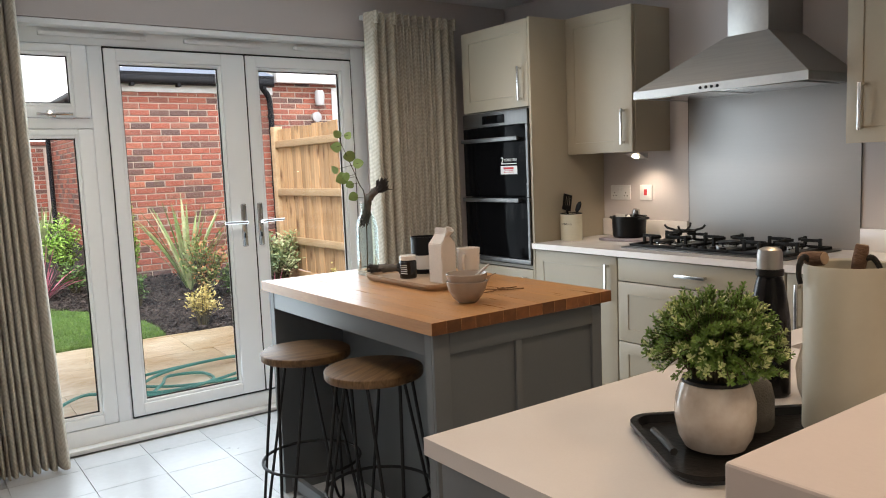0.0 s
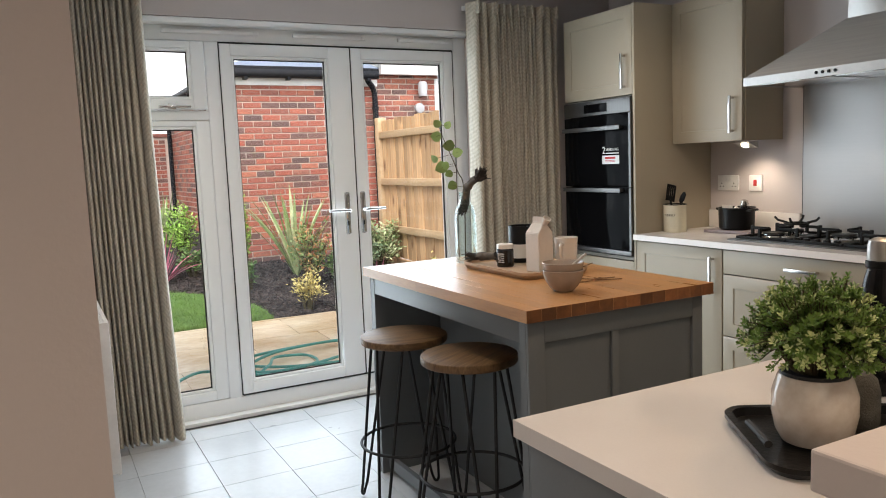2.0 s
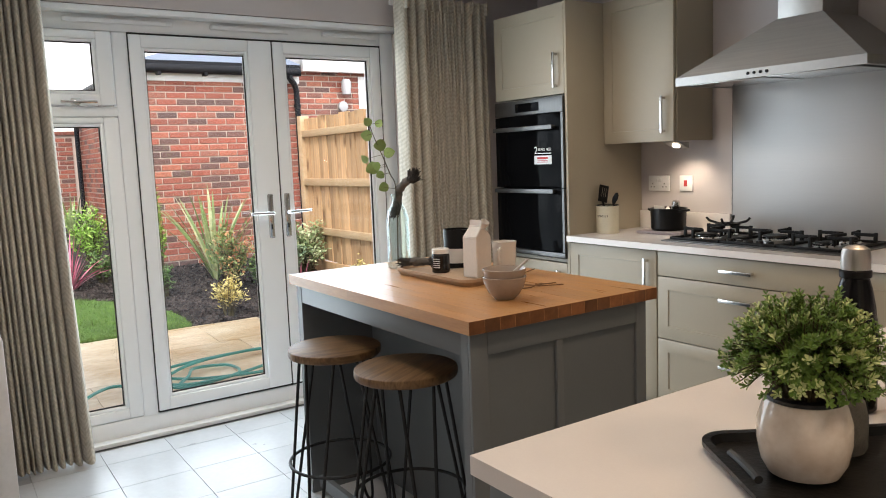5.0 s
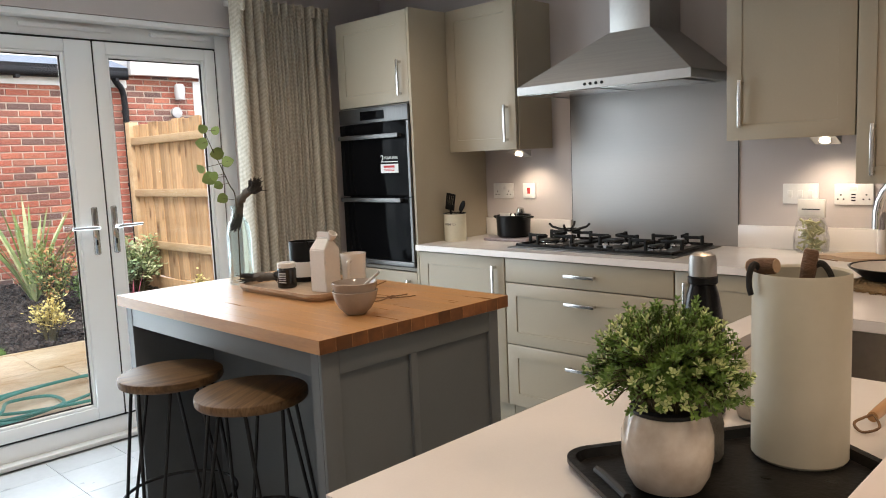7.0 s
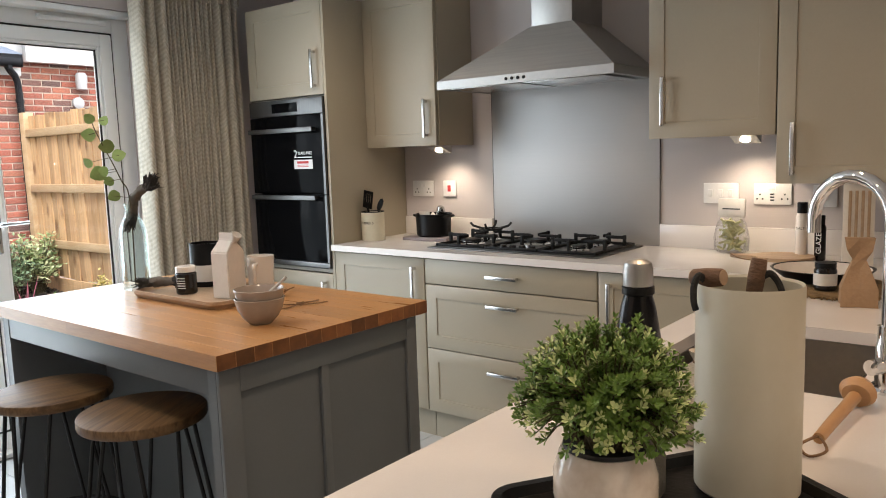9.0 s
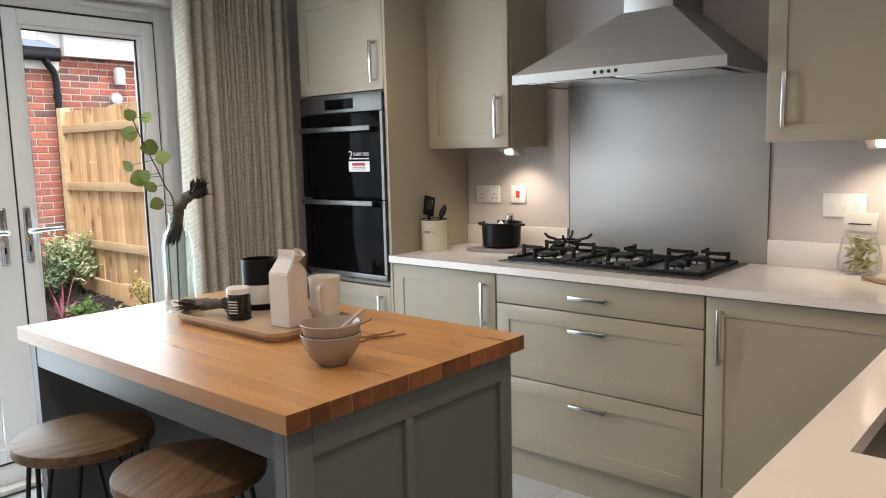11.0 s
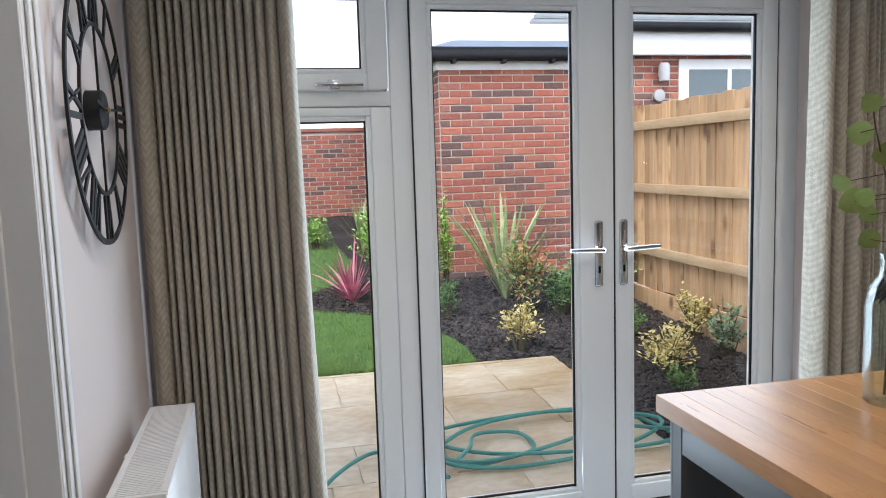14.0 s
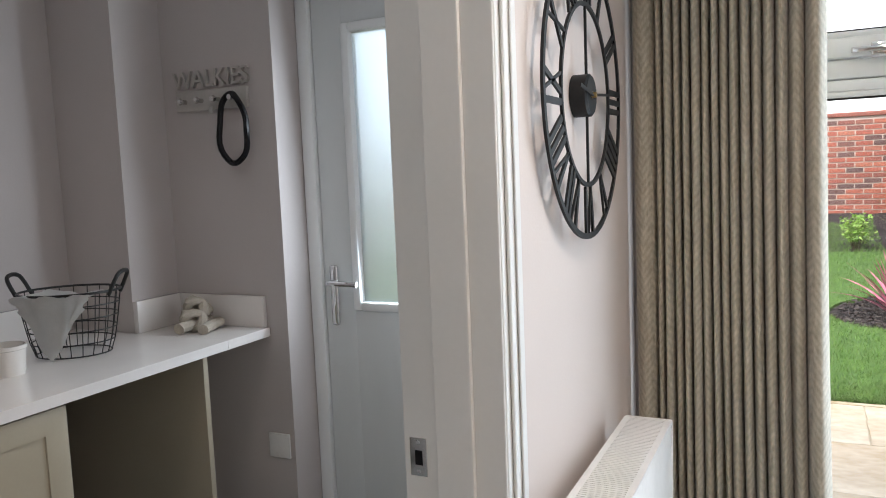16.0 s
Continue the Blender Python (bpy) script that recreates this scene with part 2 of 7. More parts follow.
def part(name, bm, material, parent, label="", smooth=35):
    ob = new(name, mesh_of(name, bm, material, smooth))
    ob.parent = parent
    return tagged(ob, label)


def structure(name, bm, material, label, category, smooth=None):
    return tagged(new(name, mesh_of(name, bm, material, smooth)), label, category, kind="structure")


def thing(name, label, category, loc=(0, 0, 0), rz=0.0, group="", kind=""):
    ob = new(name)
    ob.matrix_world = pose(*loc, 0, 0, rz)
    ob.empty_display_size = 0.05
    return tagged(ob, label, category, group, kind)


def single(name, bm, material, label, category, loc=(0, 0, 0), rz=0.0, group="", smooth=35):
    ob = new(name, mesh_of(name, bm, material, smooth))
    ob.matrix_world = pose(*loc, 0, 0, rz)
    return tagged(ob, label, category, group)


def piece(name, me, parent, m):
    ob = new(name, me)
    ob.parent = parent
    ob.matrix_basis = m
    return ob


# ---- setting: floor, walls, ceiling ----
WX, HX = 0.15, 3.59          # clock wall and hob wall
WY = -0.08                   # inner face of the garden wall
CEIL = 2.40
floor = structure("floor", box(-4.0, 3.8, -7.6, 0.10, -0.16, -0.008), M_GROUT, "pale grey porcelain tiled floor with grey grout", "floor")
structure("ceiling", box(-4.0, 3.8, -7.6, 0.30, CEIL, CEIL + 0.1), M_CEIL, "plain white painted plasterboard ceiling", "ceiling")
# garden wall: pieces round the door opening x 0.33..2.53, z 0..2.15 and the utility door
OX0, OX1, OZ = 0.33, 2.53, 2.125
structure("wall_north", boxes((OX1, 3.8, WY, 0.25, 0, CEIL), (-0.05, OX0, WY, 0.25, 0, CEIL), (OX0, OX1, WY, 0.25, OZ, CEIL)), M_WALL,
          "warm grey painted wall round the garden doors", "wall")
structure("wall_utility_north", boxes((-1.9, -0.97, -0.25, 0.25, 0, CEIL), (-0.97, -0.05, -0.25, 0.25, 2.1, CEIL)), M_WALL,
          "grey painted utility room wall beside the back door", "wall")
structure("wall_east", box(HX, 3.8, -7.6, WY, 0, CEIL), M_WALL, "warm grey painted wall behind the hob", "wall")
# partition with the utility doorway, y -1.965..-1.165
JY0, JY1 = -2.02, -1.165
structure("wall_west", boxes((-0.02, WX, JY1 + 0.02, WY, 0, CEIL), (-0.02, WX, JY0 - 0.05, JY0 - 0.02, 0, CEIL), (-0.02, WX + 0.012, -3.15, JY0 - 0.05, 0, CEIL), (-0.02, WX, JY0 - 0.02, JY1 + 0.02, 2.04, CEIL)), M_WALLW,
          "pale pinkish painted partition wall with the clock", "wall")
structure("wall_hall", box(-3.0, -0.02, -3.15, -3.0, 0, CEIL), M_WALL, "plain warm grey wall facing the dining end", "wall")
structure("wall_utility_west", boxes((-1.9, -1.75, -3.0, -0.25, 0, CEIL), (-1.75, -1.45, -0.46, -0.25, 0, CEIL)), M_WALL, "grey painted utility wall with a boxed-in corner", "wall")
structure("wall_back", boxes((-4.0, 3.8, -7.8, -7.6, 0, CEIL), (-4.1, -4.0, -7.6, -3.0, 0, CEIL), (-4.0, -3.0, -3.1, -3.0, 0, CEIL)), M_WALL, "plain warm grey walls behind", "wall")
# door lining, stop and architrave of the utility doorway
structure("door_frame_1", boxes((-0.028, 0.162, JY1, JY1 + 0.02, 0, 2.02), (-0.028, 0.162, JY0 - 0.02, JY0, 0, 2.02), (-0.028, 0.162, JY0, JY1, 2.02, 2.04),
                          (0.07 - 0.03, 0.108, JY1 - 0.012, JY1 - 0.0005, 0, 2.02), bevel=0.002), M_WOODW, "white painted door lining with a stop", "door frame")
arch = bmesh.new()
for y0, y1 in ((JY1 + 0.004, JY1 + 0.072), (JY0 - 0.072, JY0 - 0.004)):
    bm_box(arch, WX + 0.0005, WX + 0.014, y0, y1, 0, 2.09, bevel=0.003)
    s = 1 if y0 > -1.5 else -1
    c = (y0 + y1) / 2 + s * 0.008
    bm_box(arch, WX + 0.0145, WX + 0.021, c - 0.024, c + 0.024, 0, 2.09, bevel=0.003)
    bm_box(arch, WX + 0.0215, WX + 0.026, c + s * 0.010 - 0.011, c + s * 0.010 + 0.011, 0, 2.09, bevel=0.002)
bm_box(arch, WX + 0.0005, WX + 0.018, JY0 - 0.072, JY1 + 0.072, 2.0915, 2.15, bevel=0.003)
structure("architrave", arch, M_WOODW, "white moulded architrave round the utility doorway", "architrave")
structure("baseboard_1", boxes((WX, WX + 0.016, JY1 + 0.075, WY, 0, 0.12), (WX + 0.012, WX + 0.028, -3.15, JY0 - 0.075, 0, 0.12), bevel=0.003), M_WOODW, "white painted skirting board", "skirting board")
structure("baseboard_2", box(-3.0, WX + 0.016, -3.166, -3.15, 0, 0.12, bevel=0.003), M_WOODW, "white painted skirting board", "skirting board")


# ---- garden doors ----
def ring_frame(bm, x0, x1, z0, z1, w, y0, y1, bevel=0.006, wl=None, wr=None, wt=None, wb=None):
    wl, wr, wt, wb = wl or w, wr or w, wt or w, wb or w
    bm_box(bm, x0, x0 + wl, y0, y1, z0, z1, bevel=bevel)
    bm_box(bm, x1 - wr, x1, y0, y1, z0, z1, bevel=bevel)
    bm_box(bm, x0 + wl - 0.002, x1 - wr + 0.002, y0 + 0.0006, y1 - 0.0006, z1 - wt, z1, bevel=bevel)
    bm_box(bm, x0 + wl - 0.002, x1 - wr + 0.002, y0 + 0.0006, y1 - 0.0006, z0, z0 + wb, bevel=bevel)


frame_1 = thing("door_frame_2", "white upvc frame round french doors and side window", "door frame", kind="structure")
bm = bmesh.new()
ring_frame(bm, OX0, OX1, 0.0, OZ, 0.07, 0.010, 0.085, wl=0.06, wr=0.095, wt=0.105, wb=0.105)
bm_box(bm, 0.9535, 1.0255, 0.0108, 0.084, 0.10, 2.02, bevel=0.006)
bm_box(bm, 0.385, 0.956, 0.0112, 0.083, 1.615, 1.665, bevel=0.006)
part("outer_frame", bm, M_UPVC, frame_1)
part("door_sill", box(OX0 - 0.02, OX1 + 0.02, -0.055, 0.012, 0.0, 0.022, bevel=0.004), M_WOODW, frame_1, "pale threshold strip")
part("head_trim", box(OX0, OX1, -0.075, 0.0095, OZ - 0.03, OZ - 0.002, bevel=0.004), M_UPVC, frame_1, "white head trim")
part("reveal_lining", boxes((OX1 - 0.012, OX1 - 0.001, -0.078, 0.0092, 0, OZ - 0.032), (OX0 + 0.001, OX0 + 0.012, -0.078, 0.0092, 0, OZ - 0.032)), M_WALLW, frame_1, "pale plaster reveal")
for x0, x1 in ((0.74, 1.24), (1.43, 1.86), (2.06, 2.40)):
    v = part("trickle_vent", box(x0, x1, -0.012, 0.0098, 2.055, 2.078, bevel=0.005), M_UPVC, frame_1, "white trickle vent strip")
    part("vent_cap", boxes((x0 + 0.01, x0 + 0.03, -0.0165, -0.0125, 2.058, 2.075), (x1 - 0.03, x1 - 0.01, -0.0165, -0.0125, 2.058, 2.075)), M_UPVC, v)


def glazed(parent, x0, x1, z0, z1, gx0, gx1, gz0, gz1, yf=0.0):
    """A upvc sash with a chamfered bead, gasket and glass pane."""
    bm = bmesh.new()
    ring_frame(bm, x0, x1, z0, z1, 0.05, yf, yf + 0.07, 0.007, gx0 - x0 - 0.016, x1 - gx1 - 0.016, z1 - gz1 - 0.016, gz0 - z0 - 0.016)
    sash = part("sash_frame", bm, M_UPVC, parent)
    bm = bmesh.new()
    ring_frame(bm, gx0 - 0.017, gx1 + 0.017, gz0 - 0.017, gz1 + 0.017, 0.0165, yf + 0.008, yf + 0.06, 0.005)
    part("glazing_bead", bm, M_UPVC, sash)
    bm = bmesh.new()
    ring_frame(bm, gx0 - 0.001, gx1 + 0.001, gz0 - 0.001, gz1 + 0.001, 0.006, yf + 0.024, yf + 0.036, 0)
    part("gasket", bm, M_GASK, sash, "black rubber gasket")
    pane = part("pane", box(gx0 + 0.003, gx1 - 0.003, yf + 0.029, yf + 0.033, gz0 + 0.003, gz1 - 0.003), M_GLASS, sash, smooth=None)
    pane.visible_shadow = False
    return sash


def lever(parent, x, z, side):
    h = part("handle_plate", box(x - 0.0155, x + 0.0155, -0.012, -0.0003, z - 0.135, z + 0.105, bevel=0.008, seg=3), M_CHROME, parent, "chrome handle backplate")
    part("lever", tube(smooth_path([(x, -0.010, z), (x, -0.05, z + 0.002), (x + side * 0.03, -0.056, z + 0.004), (x + side * 0.125, -0.05, z + 0.006)], 6), 0.0095, 10, r_end=0.007), M_CHROME, h, "chrome lever")
    part("keyhole", boxes((x - 0.004, x + 0.004, -0.014, -0.0125, z - 0.085, z - 0.06)), M_BLACK, h)


for x0, x1, z0, z1 in ((1.0225, 1.0275, 0.11, 2.02), (2.4245, 2.4295, 0.11, 2.02), (1.7565, 1.7635, 0.11, 2.02), (1.028, 2.424, 2.0115, 2.0205), (1.028, 2.424, 0.107, 0.1155)):
    part("door_seal", box(x0, x1, 0.0055, 0.0105, z0, z1), M_GASK, frame_1, "black weather seal")
leaf_l = thing("door_1", "white upvc glazed french door leaf, closed", "door", kind="structure")
glazed(leaf_l, 1.027, 1.757, 0.115, 2.012, 1.101, 1.608, 0.195, 1.934)
lever(leaf_l, 1.693, 1.09, -1)
leaf_r = thing("door_2", "white upvc glazed french door leaf, closed", "door", kind="structure")
glazed(leaf_r, 1.763, 2.425, 0.115, 2.012, 1.841, 2.347, 0.195, 1.934)
lever(leaf_r, 1.790, 1.09, 1)
win_side = thing("window_1", "tall white upvc fixed side window", "window", kind="structure")
glazed(win_side, 0.40, 0.953, 0.108, 1.612, 0.455, 0.868, 0.175, 1.567, 0.006)
win_top = thing("window_2", "small white upvc top-hung window, closed", "window", kind="structure")
glazed(win_top, 0.40, 0.945, 1.668, 2.016, 0.455, 0.860, 1.736, 1.963, -0.012)
part("window_latch", boxes((0.70, 0.86, -0.034, -0.020, 1.676, 1.69), (0.745, 0.785, -0.03, -0.0125, 1.668, 1.70), bevel=0.004), M_CHROME, win_top, "chrome casement latch")


# ---- curtains ----
def curtain(name, x0, x1, y, z0, z1, folds, amps, flare, hang_side):
    """Stacked curtain: folds gives the width share of each fold, amps its depth; packed pleats between looser edges."""
    rnd = random.Random(int(x0 * 1000))
    bm = bmesh.new()
    total, nv, sub = sum(folds), 30, 12
    cuts = [0.0]
    for w in folds:
        cuts.append(cuts[-1] + w / total)
    wob = [rnd.uniform(-1, 1) for _ in folds] + [0.0]
    grid = []
    for j in range(nv + 1):
        v = j / nv
        z = z1 + (z0 - z1) * v
        row = []
        for f, (w, a) in enumerate(zip(folds, amps)):
            for i in range(sub + (f == len(folds) - 1)):
                q = i / sub
                u = cuts[f] + (cuts[f + 1] - cuts[f]) * q
                sway = wob[f] * (1 - q) + wob[f + 1] * q
                bulge = 1 - abs(2 * q - 1) ** 2.6
                yy = y + 0.045 - a * bulge * (0.85 + 0.25 * v) + 0.010 * math.sin(3.1 * v + u * 9) * v
                xx = x0 + (x1 - x0) * u + 0.007 * sway * math.sin(2.2 * v + f) * v + flare * v * v * (u - (0 if hang_side > 0 else 1))
                row.append(Vector((xx, yy, z + 0.010 * math.sin(f * 2.1) * (v > 0.97))))
        grid.append(row)
    front, back = ([[bm.verts.new(p + Vector((0, t, 0))) for p in row] for row in grid] for t in (0.0, 0.005))
    n = len(grid[0])
    for r, q, rb_, qb_ in zip(front, front[1:], back, back[1:]):
        for i in range(n - 1):
            bm.faces.new([r[i], r[i + 1], q[i + 1], q[i]])
            bm.faces.new([rb_[i + 1], rb_[i], qb_[i], qb_[i + 1]])
        bm.faces.new([rb_[0], r[0], q[0], qb_[0]])
        bm.faces.new([r[-1], rb_[-1], qb_[-1], q[-1]])
    for i in range(n - 1):
        bm.faces.new([back[0][i], back[0][i + 1], front[0][i + 1], front[0][i]])
        bm.faces.new([front[-1][i], front[-1][i + 1], back[-1][i + 1], back[-1][i]])
    c = thing(name, "floor-length taupe herringbone curtain drawn open in pleats", "curtain", group="curtains at the garden doors")
    part("drape", bm, M_CURT, c, smooth=60)
    for f in range(0, len(folds), 2):
        xx = x0 + (x1 - x0) * (cuts[f] + cuts[f + 1]) / 2
        part("pinch_pleat", box(xx - 0.006, xx + 0.006, y - amps[f] + 0.03, y + 0.046, z1 - 0.07, z1 + 0.004, bevel=0.003), M_CURT, c)
    return c


curtain("curtain", 0.170, 0.640, -0.20, 0.012, 2.27, [2.6, 1, 1.1, 1, 1, 1.2, 1, 1, 1, 1.1, 1.2, 1.2, 1.3, 1.4, 1.6, 2.2], [0.035, 0.040, 0.055, 0.046, 0.058, 0.062, 0.050, 0.060, 0.048, 0.060, 0.066, 0.056, 0.064, 0.060, 0.045, 0.085], 0.045, 1)
curtain("curtain", 2.445, 3.085, -0.195, 0.012, 2.27, [2.6, 2.4, 2.2, 1, 0.9, 1, 0.9, 1, 0.9, 1, 1, 0.9, 1.1, 1.1, 2.2, 2.3, 1.8], [0.085, 0.068, 0.080, 0.046, 0.052, 0.044, 0.050, 0.042, 0.054, 0.045, 0.050, 0.043, 0.054, 0.048, 0.070, 0.078, 0.060], 0.02, -1)
for xa, xb in ((0.18, 0.63), (2.44, 3.08)):
    rail = thing("curtain_track", "short white curtain track behind the pleats", "curtain track", group="curtain tracks")
    part("rail", box(xa, xb, -0.122, -0.104, 2.235, 2.262, bevel=0.004), M_WOODW, rail)
    part("bracket", box((xa + xb) / 2 - 0.015, (xa + xb) / 2 + 0.015, -0.1035, WY, 2.24, 2.258), M_WOODW, rail)


# ---- kitchen units along the hob wall ----
FX = 3.01                    # face of the base and tall unit doors
def shaker(y0, y1, z0, z1, xf, fw=0.085, t=0.02, rec=0.0045):
    """A framed door facing -x with a sunk panel, its face at xf."""
    bm = box(xf, xf + t, y0, y1, z0, z1, bevel=0.0015)
    face = min((f for f in bm.faces if abs(f.normal.x) > 0.99), key=lambda f: f.calc_center_median().x)
    bmesh.ops.inset_region(bm, faces=[face], thickness=fw)
    bmesh.ops.inset_region(bm, faces=[face], thickness=0.0022)
    bmesh.ops.translate(bm, verts=face.verts, vec=(rec, 0, 0))
    return bm


def bar_handle(parent, xf, y, z, length, vertical):
    h = length / 2
    bm = bmesh.new()
    if vertical:
        bm_box(bm, xf - 0.034, xf - 0.024, y - 0.008, y + 0.008, z - h, z + h, bevel=0.003)
        for s in (-1, 1):
            bm_box(bm, xf - 0.0245, xf - 0.0003, y - 0.006, y + 0.006, z + s * (h - 0.012) - 0.006, z + s * (h - 0.012) + 0.006, bevel=0.002)
    else:
        bm_box(bm, xf - 0.034, xf - 0.024, y - h, y + h, z - 0.008, z + 0.008, bevel=0.003)
        for s in (-1, 1):
            bm_box(bm, xf - 0.0245, xf - 0.0003, y + s * (h - 0.012) - 0.006, y + s * (h - 0.012) + 0.006, z - 0.006, z + 0.006, bevel=0.002)
    part("handle", bm, M_NICKEL, parent, "satin steel bar handle")


BX = HX - 0.002
# tall oven housing
TY0, TY1 = -0.935, -0.345
tall = thing("oven_tower", "tall sage grey oven housing with one cupboard over", "cabinet", (0, 0, 0))
part("carcass", boxes((FX + 0.022, BX, TY0, TY0 + 0.018, 0.0, 2.15), (FX + 0.022, BX, TY1 - 0.018, TY1, 0.0, 2.15), (FX + 0.022, BX, TY0 + 0.0185, TY1 - 0.0185, 2.13, 2.15),
                      (FX + 0.022, BX, TY0 + 0.0185, TY1 - 0.0185, 1.655, 1.67), (FX + 0.022, BX, TY0 + 0.0185, TY1 - 0.0185, 0.755, 0.773), (BX - 0.02, BX - 0.002, TY0 + 0.0185, TY1 - 0.0185, 0.774, 1.654)), M_CABIN, tall)
part("end_panel", box(FX + 0.001, BX, TY0 - 0.019, TY0 - 0.0008, 0.0, 2.155, bevel=0.0015), M_CAB, tall, "sage grey end panel")
d = part("door", shaker(TY0, TY1, 1.672, 2.148, FX, 0.09), M_CAB, tall)
bar_handle(d, FX, TY0 + 0.055, 1.80, 0.19, True)
d = part("door", shaker(TY0, TY1, 0.145, 0.752, FX, 0.09), M_CAB, tall)
bar_handle(d, FX, TY0 + 0.055, 0.62, 0.19, True)
part("plinth", box(FX + 0.05, FX + 0.066, TY0, TY1, 0.0, 0.14), M_CAB, tall)
# double oven
oven = thing("double_oven", "built-in double oven in black glass and steel", "oven", (FX, 0, 0))
OZ0, OZ1, OM = 0.783, 1.661, 1.165
part("chassis", box(0.024, 0.50, TY0 + 0.024, TY1 - 0.024, OZ0 + 0.005, OZ1 - 0.005), M_BLACK, oven)
part("control_panel", box(-0.012, 0.020, TY0 + 0.004, TY1 - 0.004, OZ1 - 0.082, OZ1, bevel=0.002), M_OVST, oven, "brushed steel control fascia")
part("display", box(-0.0145, -0.0125, -0.74, -0.54, OZ1 - 0.066, OZ1 - 0.018, bevel=0.0005), M_BLACKG, oven, "dark display panel")
for zz0, zz1, nm in ((OM + 0.003, OZ1 - 0.086, "top_oven_door"), (OZ0 + 0.03, OM - 0.003, "main_oven_door")):
    dd = part(nm, box(-0.012, 0.022, TY0 + 0.004, TY1 - 0.004, zz0, zz1, bevel=0.003), M_BLACKG, oven, "black glass oven door")
    part("trim", boxes((-0.0135, 0.020, TY0 - 0.002 + 0.004, TY0 + 0.018, zz0, zz1)), M_OVST, dd, "steel edge trim")
    zh = zz1 - (0.075 if nm[0] == "t" else 0.012)
    part("handle", boxes((-0.052, -0.040, TY0 + 0.05, TY1 - 0.03, zh - 0.012, zh + 0.012), (-0.041, -0.0125, TY0 + 0.06, TY0 + 0.08, zh - 0.008, zh + 0.008), (-0.041, -0.0125, TY1 - 0.06, TY1 - 0.04, zh - 0.008, zh + 0.008), bevel=0.003), M_OVST, dd, "flat steel bar handle")
part("vent_trim", box(-0.012, 0.018, TY0 + 0.004, TY1 - 0.004, OZ0, OZ0 + 0.026, bevel=0.002), M_OVST, oven, "steel lower trim")


def base_unit(name, y0, y1, label):
    u = thing(name, label, "cabinet", (0, 0, 0), group="base units along the hob wall")
    part("carcass", boxes((FX + 0.022, BX, y0, y0 + 0.016, 0.14, 0.875), (FX + 0.022, BX, y1 - 0.016, y1, 0.14, 0.875), (FX + 0.022, BX, y0 + 0.0165, y1 - 0.0165, 0.14, 0.156),
                          (BX - 0.014, BX, y0 + 0.0165, y1 - 0.0165, 0.157, 0.875), (FX + 0.022, BX - 0.015, y0 + 0.0165, y1 - 0.0165, 0.86, 0.875)), M_CABIN, u)
    part("plinth", box(FX + 0.05, FX + 0.066, y0, y1, 0.0, 0.138), M_CAB, u, "sage grey plinth")
    return u


u = base_unit("base_cabinet", -1.552, -0.957, "sage grey base cabinet with one framed door")
d = part("door", shaker(-1.550, -0.959, 0.145, 0.872, FX), M_CAB, u)
bar_handle(d, FX, -1.498, 0.74, 0.19, True)
u = base_unit("drawer_unit", -2.440, -1.556, "wide sage grey unit with three drawers under the hob")
d = part("drawer_front", box(FX, FX + 0.02, -2.438, -1.558, 0.757, 0.872, bevel=0.002), M_CAB, u)
bar_handle(d, FX, -1.998, 0.815, 0.16, False)
d = part("drawer_front", shaker(-2.438, -1.558, 0.453, 0.752, FX), M_CAB, u)
bar_handle(d, FX, -1.998, 0.685, 0.16, False)
d = part("drawer_front", shaker(-2.438, -1.558, 0.145, 0.448, FX), M_CAB, u)
bar_handle(d, FX, -1.998, 0.385, 0.16, False)
u = base_unit("base_cabinet", -3.08, -2.444, "sage grey corner base cabinet with one framed door")
d = part("door", shaker(-3.06, -2.446, 0.145, 0.872, FX), M_CAB, u)
bar_handle(d, FX, -2.50, 0.74, 0.19, True)

# wall units
UX = 3.285
def wall_unit(y0, y1, z0, z1, label, hy, hz, lights=True):
    u = thing("wall_cabinet", label, "cabinet", (0, 0, 0), group="wall units along the hob wall")
    part("carcass", box(UX + 0.021, BX, y0 + 0.001, y1 - 0.001, z0 + 0.003, z1), M_CABIN, u)
    d = part("door", shaker(y0, y1, z0, z1, UX, 0.085), M_CAB, u)
    bar_handle(d, UX, hy, hz, 0.19, True)
    return u


w = wall_unit(-1.43, -0.957, 1.395, 2.155, "sage grey wall cabinet beside the cooker hood", -1.375, 1.53)
part("side_panel", box(UX + 0.0215, BX, -1.436, -1.4305, 1.395, 2.155), M_CAB, w)
wall_unit(-3.02, -2.535, 1.385, 2.155, "sage grey wall cabinet beside the cooker hood", -2.60, 1.53)
wall_unit(-3.64, -3.025, 1.205, 2.155, "long sage grey boiler cabinet on the wall", -3.085, 1.33)


